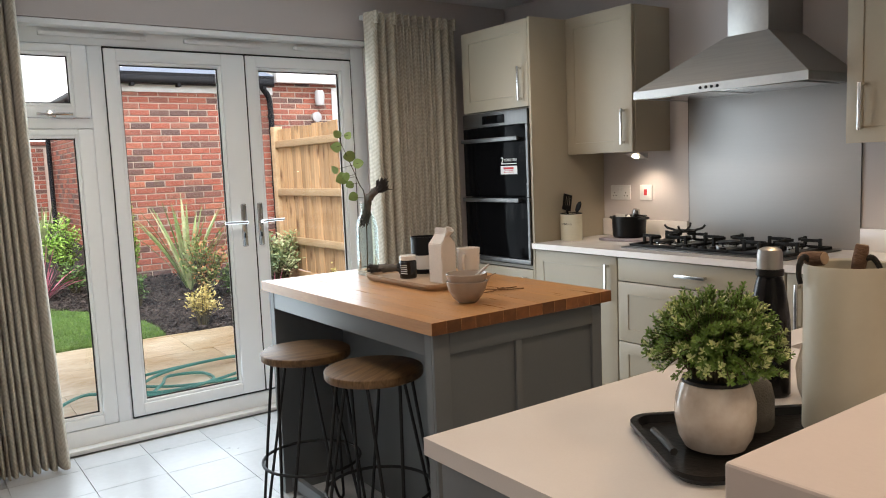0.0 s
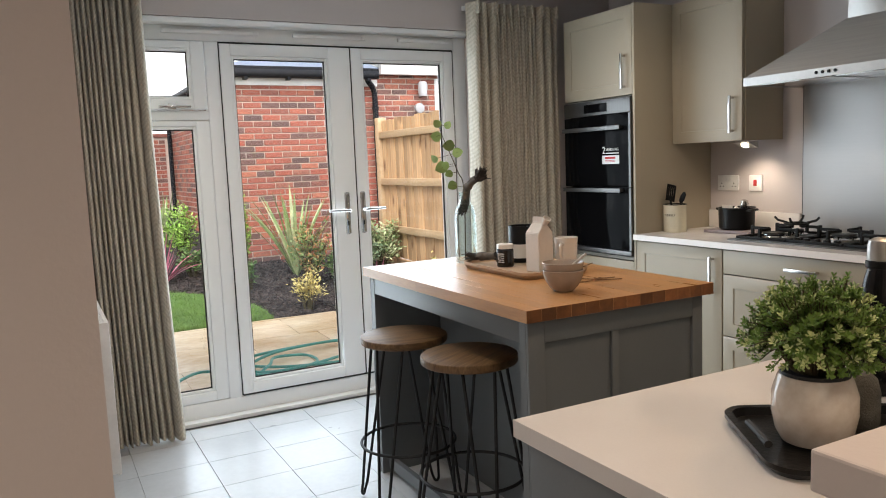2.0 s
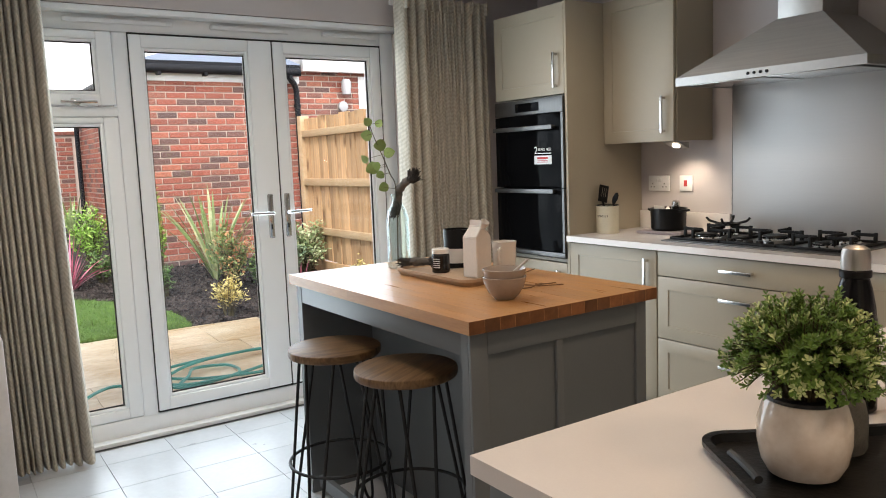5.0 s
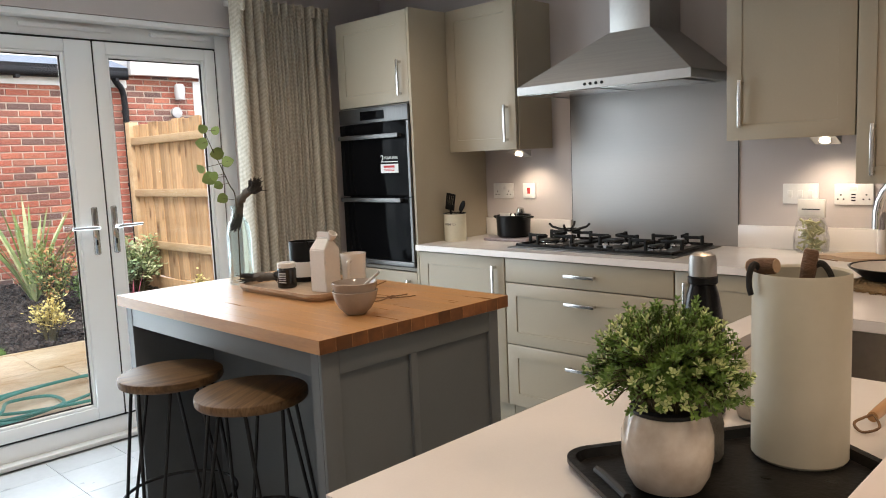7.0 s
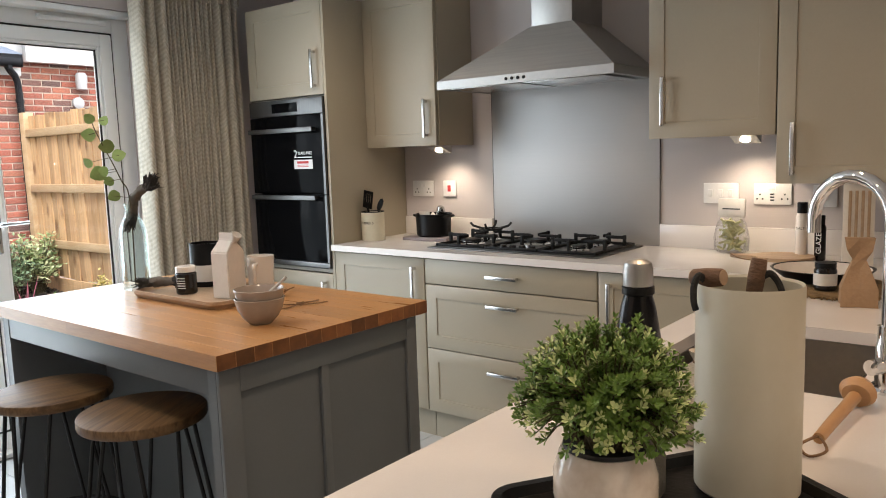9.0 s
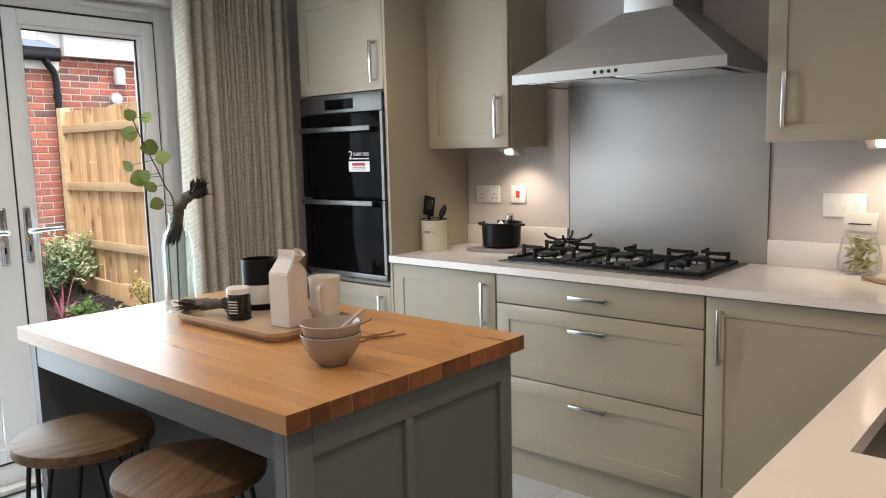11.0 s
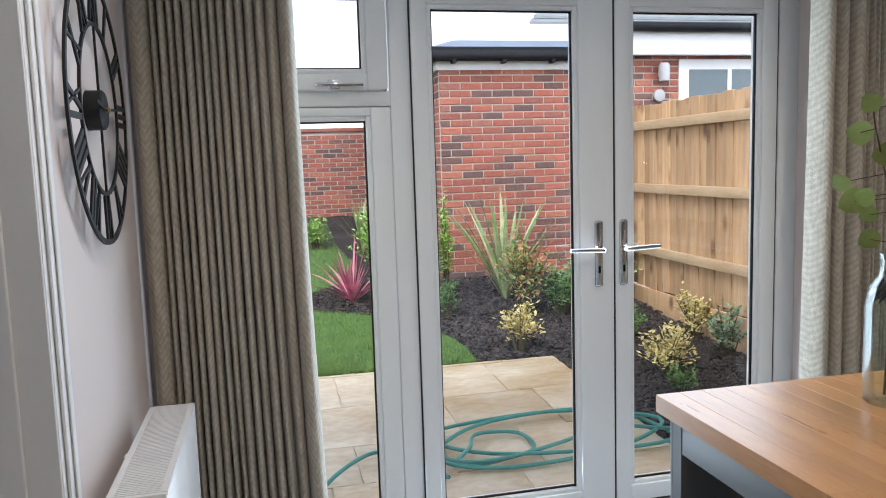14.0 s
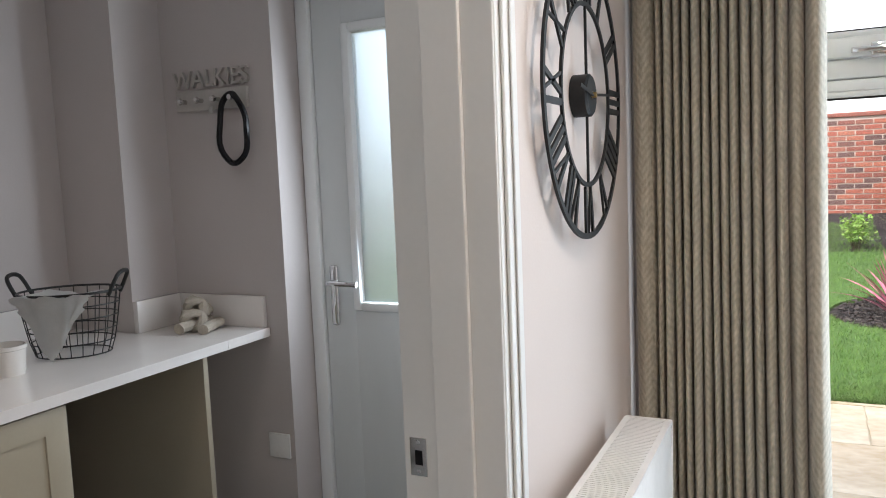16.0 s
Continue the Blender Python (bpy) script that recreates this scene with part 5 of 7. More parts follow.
for m_ in (pose(-0.030, 0.046, 0.264, 84, 0, -14), pose(0.044, 0.004, 0.258, 8, 6, 10)):
    lg = part("wooden_toggle", lathe([(0, -0.023), (0.0095, -0.023), (0.0108, -0.021), (0.0118, 0.0), (0.0108, 0.021), (0.0095, 0.023), (0, 0.023)], 20, m=m_), M_BARK, cylp, "bark-covered wooden toggle")
    part("cut_end", lathe([(0, 0.0232), (0.0092, 0.0232), (0.0092, 0.0242), (0, 0.0242)], 20, m=m_), M_CUT, lg)
    part("cut_end", lathe([(0, -0.0242), (0.0092, -0.0242), (0.0092, -0.0232), (0, -0.0232)], 20, m=m_), M_CUT, lg)

# ---- sink, tap, brush ----
sink = thing("sink", "undermounted stainless steel sink bowl", "sink", (0, 0, 0))
bm = bmesh.new()
sw, sd = SX1 - SX0, SY1 - SY0
cxs, cys = (SX0 + SX1) / 2, (SY0 + SY1) / 2
loops = [[bm.verts.new((cxs + x, cys + y, z)) for x, y in rounded(sw + o, sd + o, 0.06 + o / 2)] for o, z in ((0.03, WZ0 - 0.001), (-0.002, WZ0 - 0.001), (-0.01, 0.74), (-0.06, 0.715))]
for p, q in zip(loops, loops[1:]):
    for k in range(len(p)):
        bm.faces.new([p[k], p[(k + 1) % len(p)], q[(k + 1) % len(p)], q[k]])
bm.faces.new(loops[-1])
part("bowl", bm, mat("satin_sink_steel", (0.36, 0.34, 0.32), (0.30, 0.285, 0.27), 0.34, 1.0, scale=4, bump=0.04, bscale=60), sink)
part("drain", lathe([(0, 0.717), (0.04, 0.717), (0.042, 0.719), (0.03, 0.7195), (0, 0.718)], 28, m=Matrix.Translation((cxs, cys, 0))), M_CHROME, sink, "chrome waste")
tap = thing("kitchen_tap", "chrome swan-neck mixer tap", "tap", (1.83, -3.605, 0.910), -28)
part("base", lathe([(0, 0), (0.024, 0), (0.024, 0.005), (0.019, 0.010), (0.019, 0.085), (0.017, 0.090), (0.017, 0.12), (0, 0.122)], 28), M_CHROME, tap)
arc = [(0, 0, 0.11), (0, 0, 0.30)] + [(0, 0.080 - 0.080 * math.cos(radians(a)), 0.30 + 0.080 * math.sin(radians(a))) for a in range(15, 176, 16)] + [(0, 0.16, 0.295), (0, 0.16, 0.272)]
part("spout", tube(arc, 0.0125, 16), M_CHROME, tap)
part("lever", tube([(-0.02, 0.0, 0.05), (-0.042, 0.0, 0.05)], 0.014, 16), M_CHROME, tap)
part("lever_arm", tube([(-0.036, 0.0, 0.05), (-0.055, -0.025, 0.072)], 0.0045, 8), M_CHROME, tap)
M_BEECH = mat("beech_wood", (0.46, 0.26, 0.12), (0.38, 0.20, 0.085), 0.4, scale=5, stretch=(1, 1, 8))
br = thing("washing_up_brush", "wooden washing-up brush with a leather loop", "brush", (1.605, -3.574, 0.9255), -3)
part("handle", tube(smooth_path([(-0.11, 0, 0), (-0.03, 0, 0.004), (0.04, 0, 0.006), (0.09, 0, 0.008)], 5), 0.0085, 12, r_end=0.011), M_BEECH, br)
part("head", lathe([(0, -0.014), (0.022, -0.012), (0.029, 0.0), (0.022, 0.014), (0, 0.018)], 24, m=pose(0.112, 0, 0.012, 0, 70, 0)), M_BEECH, br)
part("loop", tube(smooth_path([(-0.108, 0, 0.004), (-0.135, 0.018, -0.006), (-0.155, 0.0, -0.012), (-0.135, -0.018, -0.006), (-0.108, 0, 0.004)], 5), 0.0022, 6), M_TWINE, br, "dark leather loop")
rb = random.Random(8)
bm = bmesh.new()
for k in range(60):
    a, r_ = rb.uniform(0, 6.28), rb.uniform(0, 0.024)
    tube([(0.122, r_ * math.cos(a), 0.008 + r_ * math.sin(a)), (0.152, 1.15 * r_ * math.cos(a), 0.008 + 1.1 * r_ * math.sin(a) - 0.004)], 0.0011, 4, bm)
tagged(part("bristles", bm, M_BLACK, br, "dark bristles"), kind="stuff")

# ---- corner of the worktop ----
gm = thing("pasta_bag", "clear bag of pale green pasta with a card top", "food bag", (3.50, -2.80, 0.910), -8)
gm.scale = (1.25, 1.25, 1.25)
bm = lathe([(0, 0), (0.045, 0.0), (0.058, 0.01), (0.060, 0.05), (0.05, 0.095), (0.035, 0.125), (0, 0.127)], 24)
for v in bm.verts:
    v.co.x *= 0.6
part("film", bm, thin_glass("clear_film", (0.97, 0.97, 0.97), 0.5), gm)
rp = random.Random(2)
M_PASTA = mat("pale_green_pasta", (0.50, 0.48, 0.28), (0.36, 0.36, 0.18), 0.6, scale=20)
bm = bmesh.new()
for k in range(60):
    a = rp.uniform(0, 6.28)
    z = 0.012 + rp.uniform(0, 0.095)
    r_ = rp.uniform(0.0, 0.043) * (1 - max(z - 0.05, 0) * 6)
    c = Vector((0.55 * r_ * math.cos(a), r_ * math.sin(a), z))
    d = Vector((rp.uniform(-0.4, 0.4), rp.uniform(-1, 1), rp.uniform(-1, 1))).normalized() * 0.013
    tube([c - d, c, c + d], 0.0042, 6, bm)
tagged(part("pasta", bm, M_PASTA, gm, "pale green pasta pieces"), kind="stuff")
part("card_header", box(-0.004, 0.004, -0.045, 0.045, 0.118, 0.178, bevel=0.001), M_CARD, gm, "white card header")
part("print_line", box(-0.0048, -0.0042, -0.03, 0.03, 0.143, 0.147), M_INK, gm)

brd = thing("chopping_board", "pale wooden paddle chopping board", "chopping board", (3.40, -3.03, 0.910), 0)
bm = bmesh.new()
pts = []
for a in range(0, 360, 12):
    c, s_ = math.cos(radians(a)), math.sin(radians(a))
    r_ = 0.105 + (0.10 * math.exp(-((a - 100) / 9.0) ** 2))
    pts.append((r_ * c, r_ * s_ * 1.05))
lo = [bm.verts.new((x, y, 0.0)) for x, y in pts]
hi = [bm.verts.new((x, y, 0.014)) for x, y in pts]
for k in range(len(pts)):
    bm.faces.new([lo[k], lo[(k + 1) % len(pts)], hi[(k + 1) % len(pts)], hi[k]])
bm.faces.new(lo[::-1]); bm.faces.new(hi)
part("board", bm, M_TRAYW, brd)
part("hang_cord", tube(smooth_path([(-0.03, 0.19, 0.014), (-0.06, 0.15, 0.004), (-0.09, 0.10, 0.003), (-0.12, 0.06, 0.004)], 5), 0.0022, 6), M_TWINE, brd, "twisted brown cord")
def grinder(loc, bodym, capm, h, r, label):
    g = thing("seasoning_bottle", label, "bottle", loc, group="seasoning bottles")
    part("bottle", lathe([(0, 0), (r - 0.002, 0), (r, 0.003), (r, h * 0.74), (r * 0.75, h * 0.80), (0, h * 0.80)], 28), bodym, g)
    part("cap", lathe([(0, h * 0.801), (r * 0.8, h * 0.801), (r * 0.8, h * 0.985), (r * 0.7, h), (0, h)], 28), capm, g, "black cap")
    return g
g = grinder((3.475, -3.075, 0.910), M_CERAM, M_BLACK, 0.215, 0.023, "white salt grinder bottle with black cap")
letters("SALT", 0.014, M_INK, g, Matrix.Translation((-0.0236, 0.0, 0.115)) @ FACE_W)
g = grinder((3.43, -3.15, 0.910), M_BLKM, M_BLACK, 0.17, 0.020, "slim black glaze bottle with white lettering")
letters("GLAZE", 0.026, M_WHITE, g, Matrix.Translation((-0.0206, 0.0, 0.065)) @ pose(0, 0, 0, 0, 0, 0) @ FACE_W @ pose(0, 0, 0, 0, 0, 90))
M_SEAG = mat("seagrass_weave", (0.27, 0.18, 0.085), (0.14, 0.085, 0.036), 0.9, scale=30, bump=0.8)
mat_ = thing("woven_placemat", "round woven seagrass placemat", "placemat", (2.83, -3.33, 0.910))
rs = random.Random(6)
for j in range(16):
    R = 0.02 + j * 0.0105
    bm = bmesh.new()
    ring = []
    n = max(10, int(R * 260))
    for k in range(n):
        a = 2 * math.pi * k / n
        ring.append(((R + rs.uniform(-0.002, 0.002)) * math.cos(a), (R + rs.uniform(-0.002, 0.002)) * math.sin(a), 0.0055 + 0.002 * (k % 2)))
    part("coil", tube(ring, 0.0058, 6, bm, closed=True), M_SEAG, mat_)
bm = bmesh.new()
for k in range(150):
    a = rs.uniform(0, 6.28)
    tube([(0.165 * math.cos(a), 0.165 * math.sin(a), 0.008), ((0.19 + rs.uniform(0, 0.015)) * math.cos(a + rs.uniform(-0.1, 0.1)), (0.19 + rs.uniform(0, 0.01)) * math.sin(a + rs.uniform(-0.1, 0.1)), 0.003)], 0.0022, 5, bm)
tagged(part("fringe", bm, M_SEAG, mat_, "frayed edge"), kind="stuff")
pan = thing("shallow_pan", "shallow black pan with a pale inside", "pan", (2.905, -3.27, 0.9225))
part("dish", lathe([(0, 0), (0.10, 0), (0.145, 0.035), (0.150, 0.04), (0.145, 0.041), (0.098, 0.006), (0, 0.006)], 48), M_BLACK, pan)
part("lining", lathe([(0, 0.0065), (0.097, 0.0065), (0.140, 0.037), (0.139, 0.0385), (0.096, 0.008), (0, 0.008)], 48), M_MATTW, pan, "pale enamel lining")
pj = thing("preserve_jar", "small dark preserve jar with a white label", "jar", (2.735, -3.315, 0.9235))
part("jar_body", lathe([(0, 0), (0.028, 0), (0.031, 0.004), (0.031, 0.058), (0.027, 0.066), (0, 0.066)], 28), M_DARKJ, pj)
part("lid", lathe([(0, 0.0665), (0.029, 0.0665), (0.029, 0.080), (0, 0.081)], 28), M_BLACK, pj)
part("label_band", lathe([(0.0313, 0.015), (0.0318, 0.015), (0.0318, 0.050), (0.0313, 0.050)], 28), M_CARD, pj, "white paper label")
M_KRAFT = mat("brown_kraft_paper", (0.36, 0.235, 0.14), (0.30, 0.19, 0.11), 0.8, scale=12, bump=0.4)
kb = thing("paper_bag", "brown paper bag gathered at the top", "paper bag", (2.60, -3.425, 0.911), 15)
bm = bmesh.new()
prev = None
for z, w, d_ in ((0, 0.045, 0.034), (0.05, 0.044, 0.033), (0.10, 0.026, 0.018), (0.125, 0.016, 0.010), (0.15, 0.03, 0.012), (0.185, 0.036, 0.010)):
    ring = [bm.verts.new((x * d_ + 0.003 * math.sin(z * 90 + y * 4), y * w, z)) for x, y in ((-1, -1), (0, -0.8), (1, -1), (0.8, 0), (1, 1), (0, 0.8), (-1, 1), (-0.8, 0))]
    if prev:
        for k in range(8):
            bm.faces.new([prev[k], prev[(k + 1) % 8], ring[(k + 1) % 8], ring[k]])
    else:
        bm.faces.new(ring[::-1])
    prev = ring
bm.faces.new(prev)
part("bag", bm, M_KRAFT, kb, smooth=None)
cc = thing("cutlery_pack", "clear pack of pale wooden cutlery by the wall", "cutlery", (3.30, -3.30, 0.910), 20)
part("card", box(0.004, 0.008, -0.05, 0.05, 0.0, 0.30, bevel=0.001), M_CARD, cc)
for k in range(4):
    part("wooden_fork", box(-0.003, 0.003, -0.036 + k * 0.02, -0.026 + k * 0.02, 0.10, 0.27, bevel=0.002), M_TRAYW, cc)

# ---- clock and radiator on the partition ----
clock = thing("wall_clock", "large black metal skeleton clock with roman numerals", "clock", (WX, -0.668, 1.563), 0)
CR = 0.306
def cring(r, w, d):
    bm = bmesh.new()
    n = 64
    loops = [[bm.verts.new((x, rr * math.cos(2 * math.pi * k / n), rr * math.sin(2 * math.pi * k / n))) for k in range(n)] for rr, x in ((r, d), (r + w, d), (r + w, d + 0.006), (r, d + 0.006))]
    for p, q in zip(loops, loops[1:] + loops[:1]):
        for k in range(n):
            bm.faces.new([p[k], p[(k + 1) % n], q[(k + 1) % n], q[k]])
    return bm
part("outer_ring", cring(CR - 0.012, 0.012, 0.024), M_IRON, clock)
part("inner_ring", cring(0.185, 0.009, 0.024), M_IRON, clock)
part("hub", lathe([(0, 0.0003), (0.045, 0.0003), (0.045, 0.034), (0.04, 0.038), (0, 0.038)], 32, m=pose(0, 0, 0, 0, 90, 0)), M_IRON, clock, "black clock movement")
for a in (0, 180):
    part("spoke", box(0.024, 0.029, -0.003, 0.003, 0.045, 0.186), M_IRON, clock).matrix_basis = pose(0, 0, 0, a, 0, 0)
NUM = ["XII", "I", "II", "III", "IIII", "V", "VI", "VII", "VIII", "IX", "X", "XI"]
for k, s_ in enumerate(NUM):
    bm = bmesh.new()
    x = 0.0
    strokes = []
    for ch in s_:
        wd = {"I": 0.022, "V": 0.052, "X": 0.052}[ch]
        strokes.append((ch, x, wd))
        x += wd
    for ch, x0, wd in strokes:
        c = x0 - x / 2 + wd / 2
        def bar(a, b, t=0.0055):
            dv = Vector((0, b[0] - a[0], b[1] - a[1]))
            nn = Vector((0, -dv.z, dv.y)).normalized() * t
            vs = [bm.verts.new((xx, a[0] + e * nn.y, a[1] + e * nn.z)) for xx in (0.0245, 0.0295) for e in (-1, 1)] + [bm.verts.new((xx, b[0] + e * nn.y, b[1] + e * nn.z)) for xx in (0.0245, 0.0295) for e in (-1, 1)]
            for f in ((0, 1, 5, 4), (2, 6, 7, 3), (0, 2, 3, 1), (4, 5, 7, 6), (0, 4, 6, 2), (1, 3, 7, 5)):
                bm.faces.new([vs[i] for i in f])
        z0, z1 = 0.193, CR - 0.011
        if ch == "I":
            bar((c, z0), (c, z1), 0.0065)
        elif ch == "V":
            bar((c - 0.018, z1), (c, z0)); bar((c + 0.018, z1), (c, z0), 0.003)
        else:
            bar((c - 0.018, z0), (c + 0.018, z1)); bar((c + 0.018, z0), (c - 0.018, z1), 0.003)
    ob = part("numeral", bm, M_IRON, clock, smooth=None)
    ob.matrix_basis = pose(0, 0, 0, -30 * k, 0, 0)
M_BRASS = mat("brushed_brass", (0.55, 0.38, 0.16), None, 0.3, 1.0)
part("hour_hand", box(0.040, 0.042, -0.004, 0.004, -0.02, 0.10), M_IRON, clock).matrix_basis = pose(0, 0, 0, 82, 0, 0)
part("minute_hand", box(0.0425, 0.044, -0.003, 0.003, -0.02, 0.16), M_IRON, clock).matrix_basis = pose(0, 0, 0, -86, 0, 0)
part("centre_cap", lathe([(0, 0.0385), (0.007, 0.0385), (0.006, 0.048), (0, 0.049)], 16, m=pose(0, 0, 0, 0, 90, 0)), M_BRASS, clock, "brass centre cap")

RY0, RY1, RZ0, RZ1 = -1.035, -0.44, 0.19, 0.795
rad = thing("radiator", "white panel radiator with a slotted top grille", "radiator", (WX, 0, 0))
part("front_panel", box(0.148, 0.160, RY0 + 0.004, RY1 - 0.004, RZ0, RZ1 - 0.012, bevel=0.005), M_RAD, rad)
part("back_panel", box(0.05, 0.060, RY0 + 0.004, RY1 - 0.004, RZ0, RZ1 - 0.012, bevel=0.004), M_RAD, rad)
for y in (RY0, RY1 - 0.012):
    part("side_cover", box(0.048, 0.162, y, y + 0.012, RZ0 + 0.01, RZ1, bevel=0.003), M_RAD, rad)
bm = boxes((0.048, 0.062, RY0 + 0.0125, RY1 - 0.0125, RZ1 - 0.008, RZ1), (0.148, 0.162, RY0 + 0.0125, RY1 - 0.0125, RZ1 - 0.008, RZ1))
nsl = 62
for k in range(nsl):
    y = RY0 + 0.0125 + (RY1 - RY0 - 0.025) * (k + 0.5) / nsl
    bm_box(bm, 0.0622, 0.1478, y - 0.0031, y + 0.0031, RZ1 - 0.007, RZ1 - 0.0005)
part("top_grille", bm, M_RAD, rad, "slotted grille", smooth=None)
part("inner_fin", box(0.09, 0.12, RY0 + 0.02, RY1 - 0.02, RZ0 + 0.02, RZ1 - 0.04), M_RAD, rad)
part("bracket", boxes((0.0, 0.05, RY0 + 0.12, RY0 + 0.15, RZ0 + 0.05, RZ1 - 0.08), (0.0, 0.05, RY1 - 0.15, RY1 - 0.12, RZ0 + 0.05, RZ1 - 0.08)), M_RAD, rad)
for y in (RY0 + 0.03, RY1 - 0.03):
    part("pipe", tube([(0.105, y, 0.0), (0.105, y, RZ0 + 0.03)], 0.0075, 10), M_RAD, rad)

strike = thing("strike_plate", "satin steel strike plate on the door lining", "strike plate", (0.008, JY1, 0.925))
part("plate", box(-0.024, -0.0 + 0.008, -0.002, -0.0002, -0.034, 0.034, bevel=0.0006), M_NICKEL, strike)
part("latch_hole", box(-0.014, 0.0, -0.0026, -0.0021, -0.014, 0.012), M_BLACK, strike)
for z in (-0.026, 0.026):
    part("screw", lathe([(0, 0.0021), (0.0042, 0.0021), (0.0036, 0.0031), (0, 0.0033)], 12, m=pose(-0.008, 0, z, 90, 0, 0)), M_CHROME, strike)

# ---- utility room ----
M_GDOOR = mat("pale_grey_composite_door", (0.72, 0.75, 0.755), (0.70, 0.73, 0.735), 0.4, scale=4, bump=0.06, bscale=80, stretch=(6, 6, 1))
ux = thing("door_3", "pale grey back door with a tall obscured glass pane", "door", kind="structure")
DX0, DX1 = -0.915, -0.075
GX0, GX1, GZ0, GZ1 = -0.765, -0.235, 0.985, 1.885
bm = bmesh.new()
ring_frame(bm, DX0, DX1, 0.03, 2.03, 0.1, -0.10, -0.055, 0.003, GX0 - DX0 - 0.03, DX1 - GX1 - 0.03, 2.03 - GZ1 - 0.03, GZ0 - 0.03 - 0.03)
part("door_slab", bm, M_GDOOR, ux)
bm = bmesh.new()
ring_frame(bm, GX0 - 0.031, GX1 + 0.031, GZ0 - 0.031, GZ1 + 0.031, 0.0305, -0.112, -0.05, 0.008)
part("glass_cassette", bm, M_UPVC, ux, "white glazing surround")
p = part("pane", box(GX0, GX1, -0.085, -0.075, GZ0, GZ1), M_FROST, ux, "obscured glass", smooth=None)
p.visible_shadow = False
hp = part("handle_plate", box(-0.886, -0.856, -0.112, -0.1003, 0.90, 1.11, bevel=0.008, seg=3), M_CHROME, ux)
part("lever", tube(smooth_path([(-0.871, -0.112, 1.05), (-0.871, -0.15, 1.052), (-0.84, -0.155, 1.053), (-0.755, -0.15, 1.05)], 6), 0.009, 10), M_CHROME, hp)
fr = thing("door_frame_3", "pale grey back door frame", "door frame", kind="structure")
bm = bmesh.new()
ring_frame(bm, -0.968, -0.022, 0.0, 2.095, 0.05, -0.115, -0.04, 0.004, wt=0.06, wb=0.028)
part("outer_frame", bm, M_UPVC, fr)
uc = thing("utility_worktop", "white utility worktop with an upstand", "worktop", (0, 0, 0))
part("slab", box(-1.4485, -1.045, -0.459, -0.252, 0.882, 0.912), M_QUARTZ, uc)
part("slab", box(-1.748, -1.045, -2.95, -0.4605, 0.882, 0.912), M_QUARTZ, uc)
part("upstand", box(-1.428, -1.055, -0.268, -0.2515, 0.9125, 1.02, bevel=0.001), M_QUARTZ, uc)
part("upstand", box(-1.4485, -1.4285, -0.4605, -0.2515, 0.9125, 1.02, bevel=0.001), M_QUARTZ, uc)
part("upstand", box(-1.748, -1.730, -2.95, -0.482, 0.9125, 1.02, bevel=0.001), M_QUARTZ, uc)
up_ = thing("utility_end_panel", "sage grey end panel under the utility worktop", "panel", (0, 0, 0))
part("panel", box(-1.74, -1.06, -0.56, -0.54, 0, 0.881, bevel=0.001), M_CAB, up_)
cu = thing("utility_cabinet", "sage grey utility base cabinet with a framed door", "cabinet", (0, 0, 0))
part("carcass", box(-1.53, -1.09, -2.0, -1.03, 0.14, 0.881), M_CABIN, cu)
bm = shaker(1.032, 1.62, 0.145, 0.872, 1.0665, 0.085)
bmesh.ops.rotate(bm, verts=bm.verts, cent=(0, 0, 0), matrix=Matrix.Rotation(math.pi, 3, "Z"))
part("door", bm, M_CAB, cu)
part("plinth", box(-1.52, -1.13, -2.0, -1.03, 0, 0.138), M_CAB, cu)
skt = thing("spur_plate", "white wall plate low on the utility wall", "wall plate", (-1.03, -0.25, 0.50))
part("faceplate", box(-0.043, 0.043, -0.01, -0.0004, -0.043, 0.043, bevel=0.003), M_PLATE, skt)
# basket
M_WIRE = mat("black_wire", (0.012, 0.012, 0.012), None, 0.45)
M_CLOTH = mat("white_cotton_cloth", (0.80, 0.79, 0.77), (0.70, 0.69, 0.67), 0.95, scale=20, bump=0.5, bscale=300)
bk = thing("wire_basket", "black wire basket with loop handles, holding a cloth", "basket", (-1.40, -0.735, 0.912), -63)
bk.scale = (0.86, 0.86, 0.94)
for k in range(6):
    t = k / 5
    a_, b_ = 0.105 + 0.035 * t ** 0.7, 0.125 + 0.045 * t ** 0.7
    part("hoop", tube([(a_ * math.cos(2 * math.pi * j / 40), b_ * math.sin(2 * math.pi * j / 40), 0.004 + 0.20 * t) for j in range(40)], 0.0022 if k < 5 else 0.004, 6, closed=True), M_WIRE, bk)
for j in range(22):
    an = 2 * math.pi * j / 22
    part("rib", tube([((0.105 + 0.035 * t ** 0.7) * math.cos(an), (0.125 + 0.045 * t ** 0.7) * math.sin(an), 0.004 + 0.20 * t) for t in (0, 0.2, 0.4, 0.6, 0.8, 1.0)], 0.0018, 5), M_WIRE, bk)
for s_ in (-1, 1):
    part("loop_handle", tube(smooth_path([(-0.05, s_ * 0.155, 0.19), (-0.04, s_ * 0.19, 0.255), (0.04, s_ * 0.19, 0.255), (0.05, s_ * 0.155, 0.19)], 6), 0.007, 8), M_WIRE, bk)
bm = bmesh.new()
gridv = []
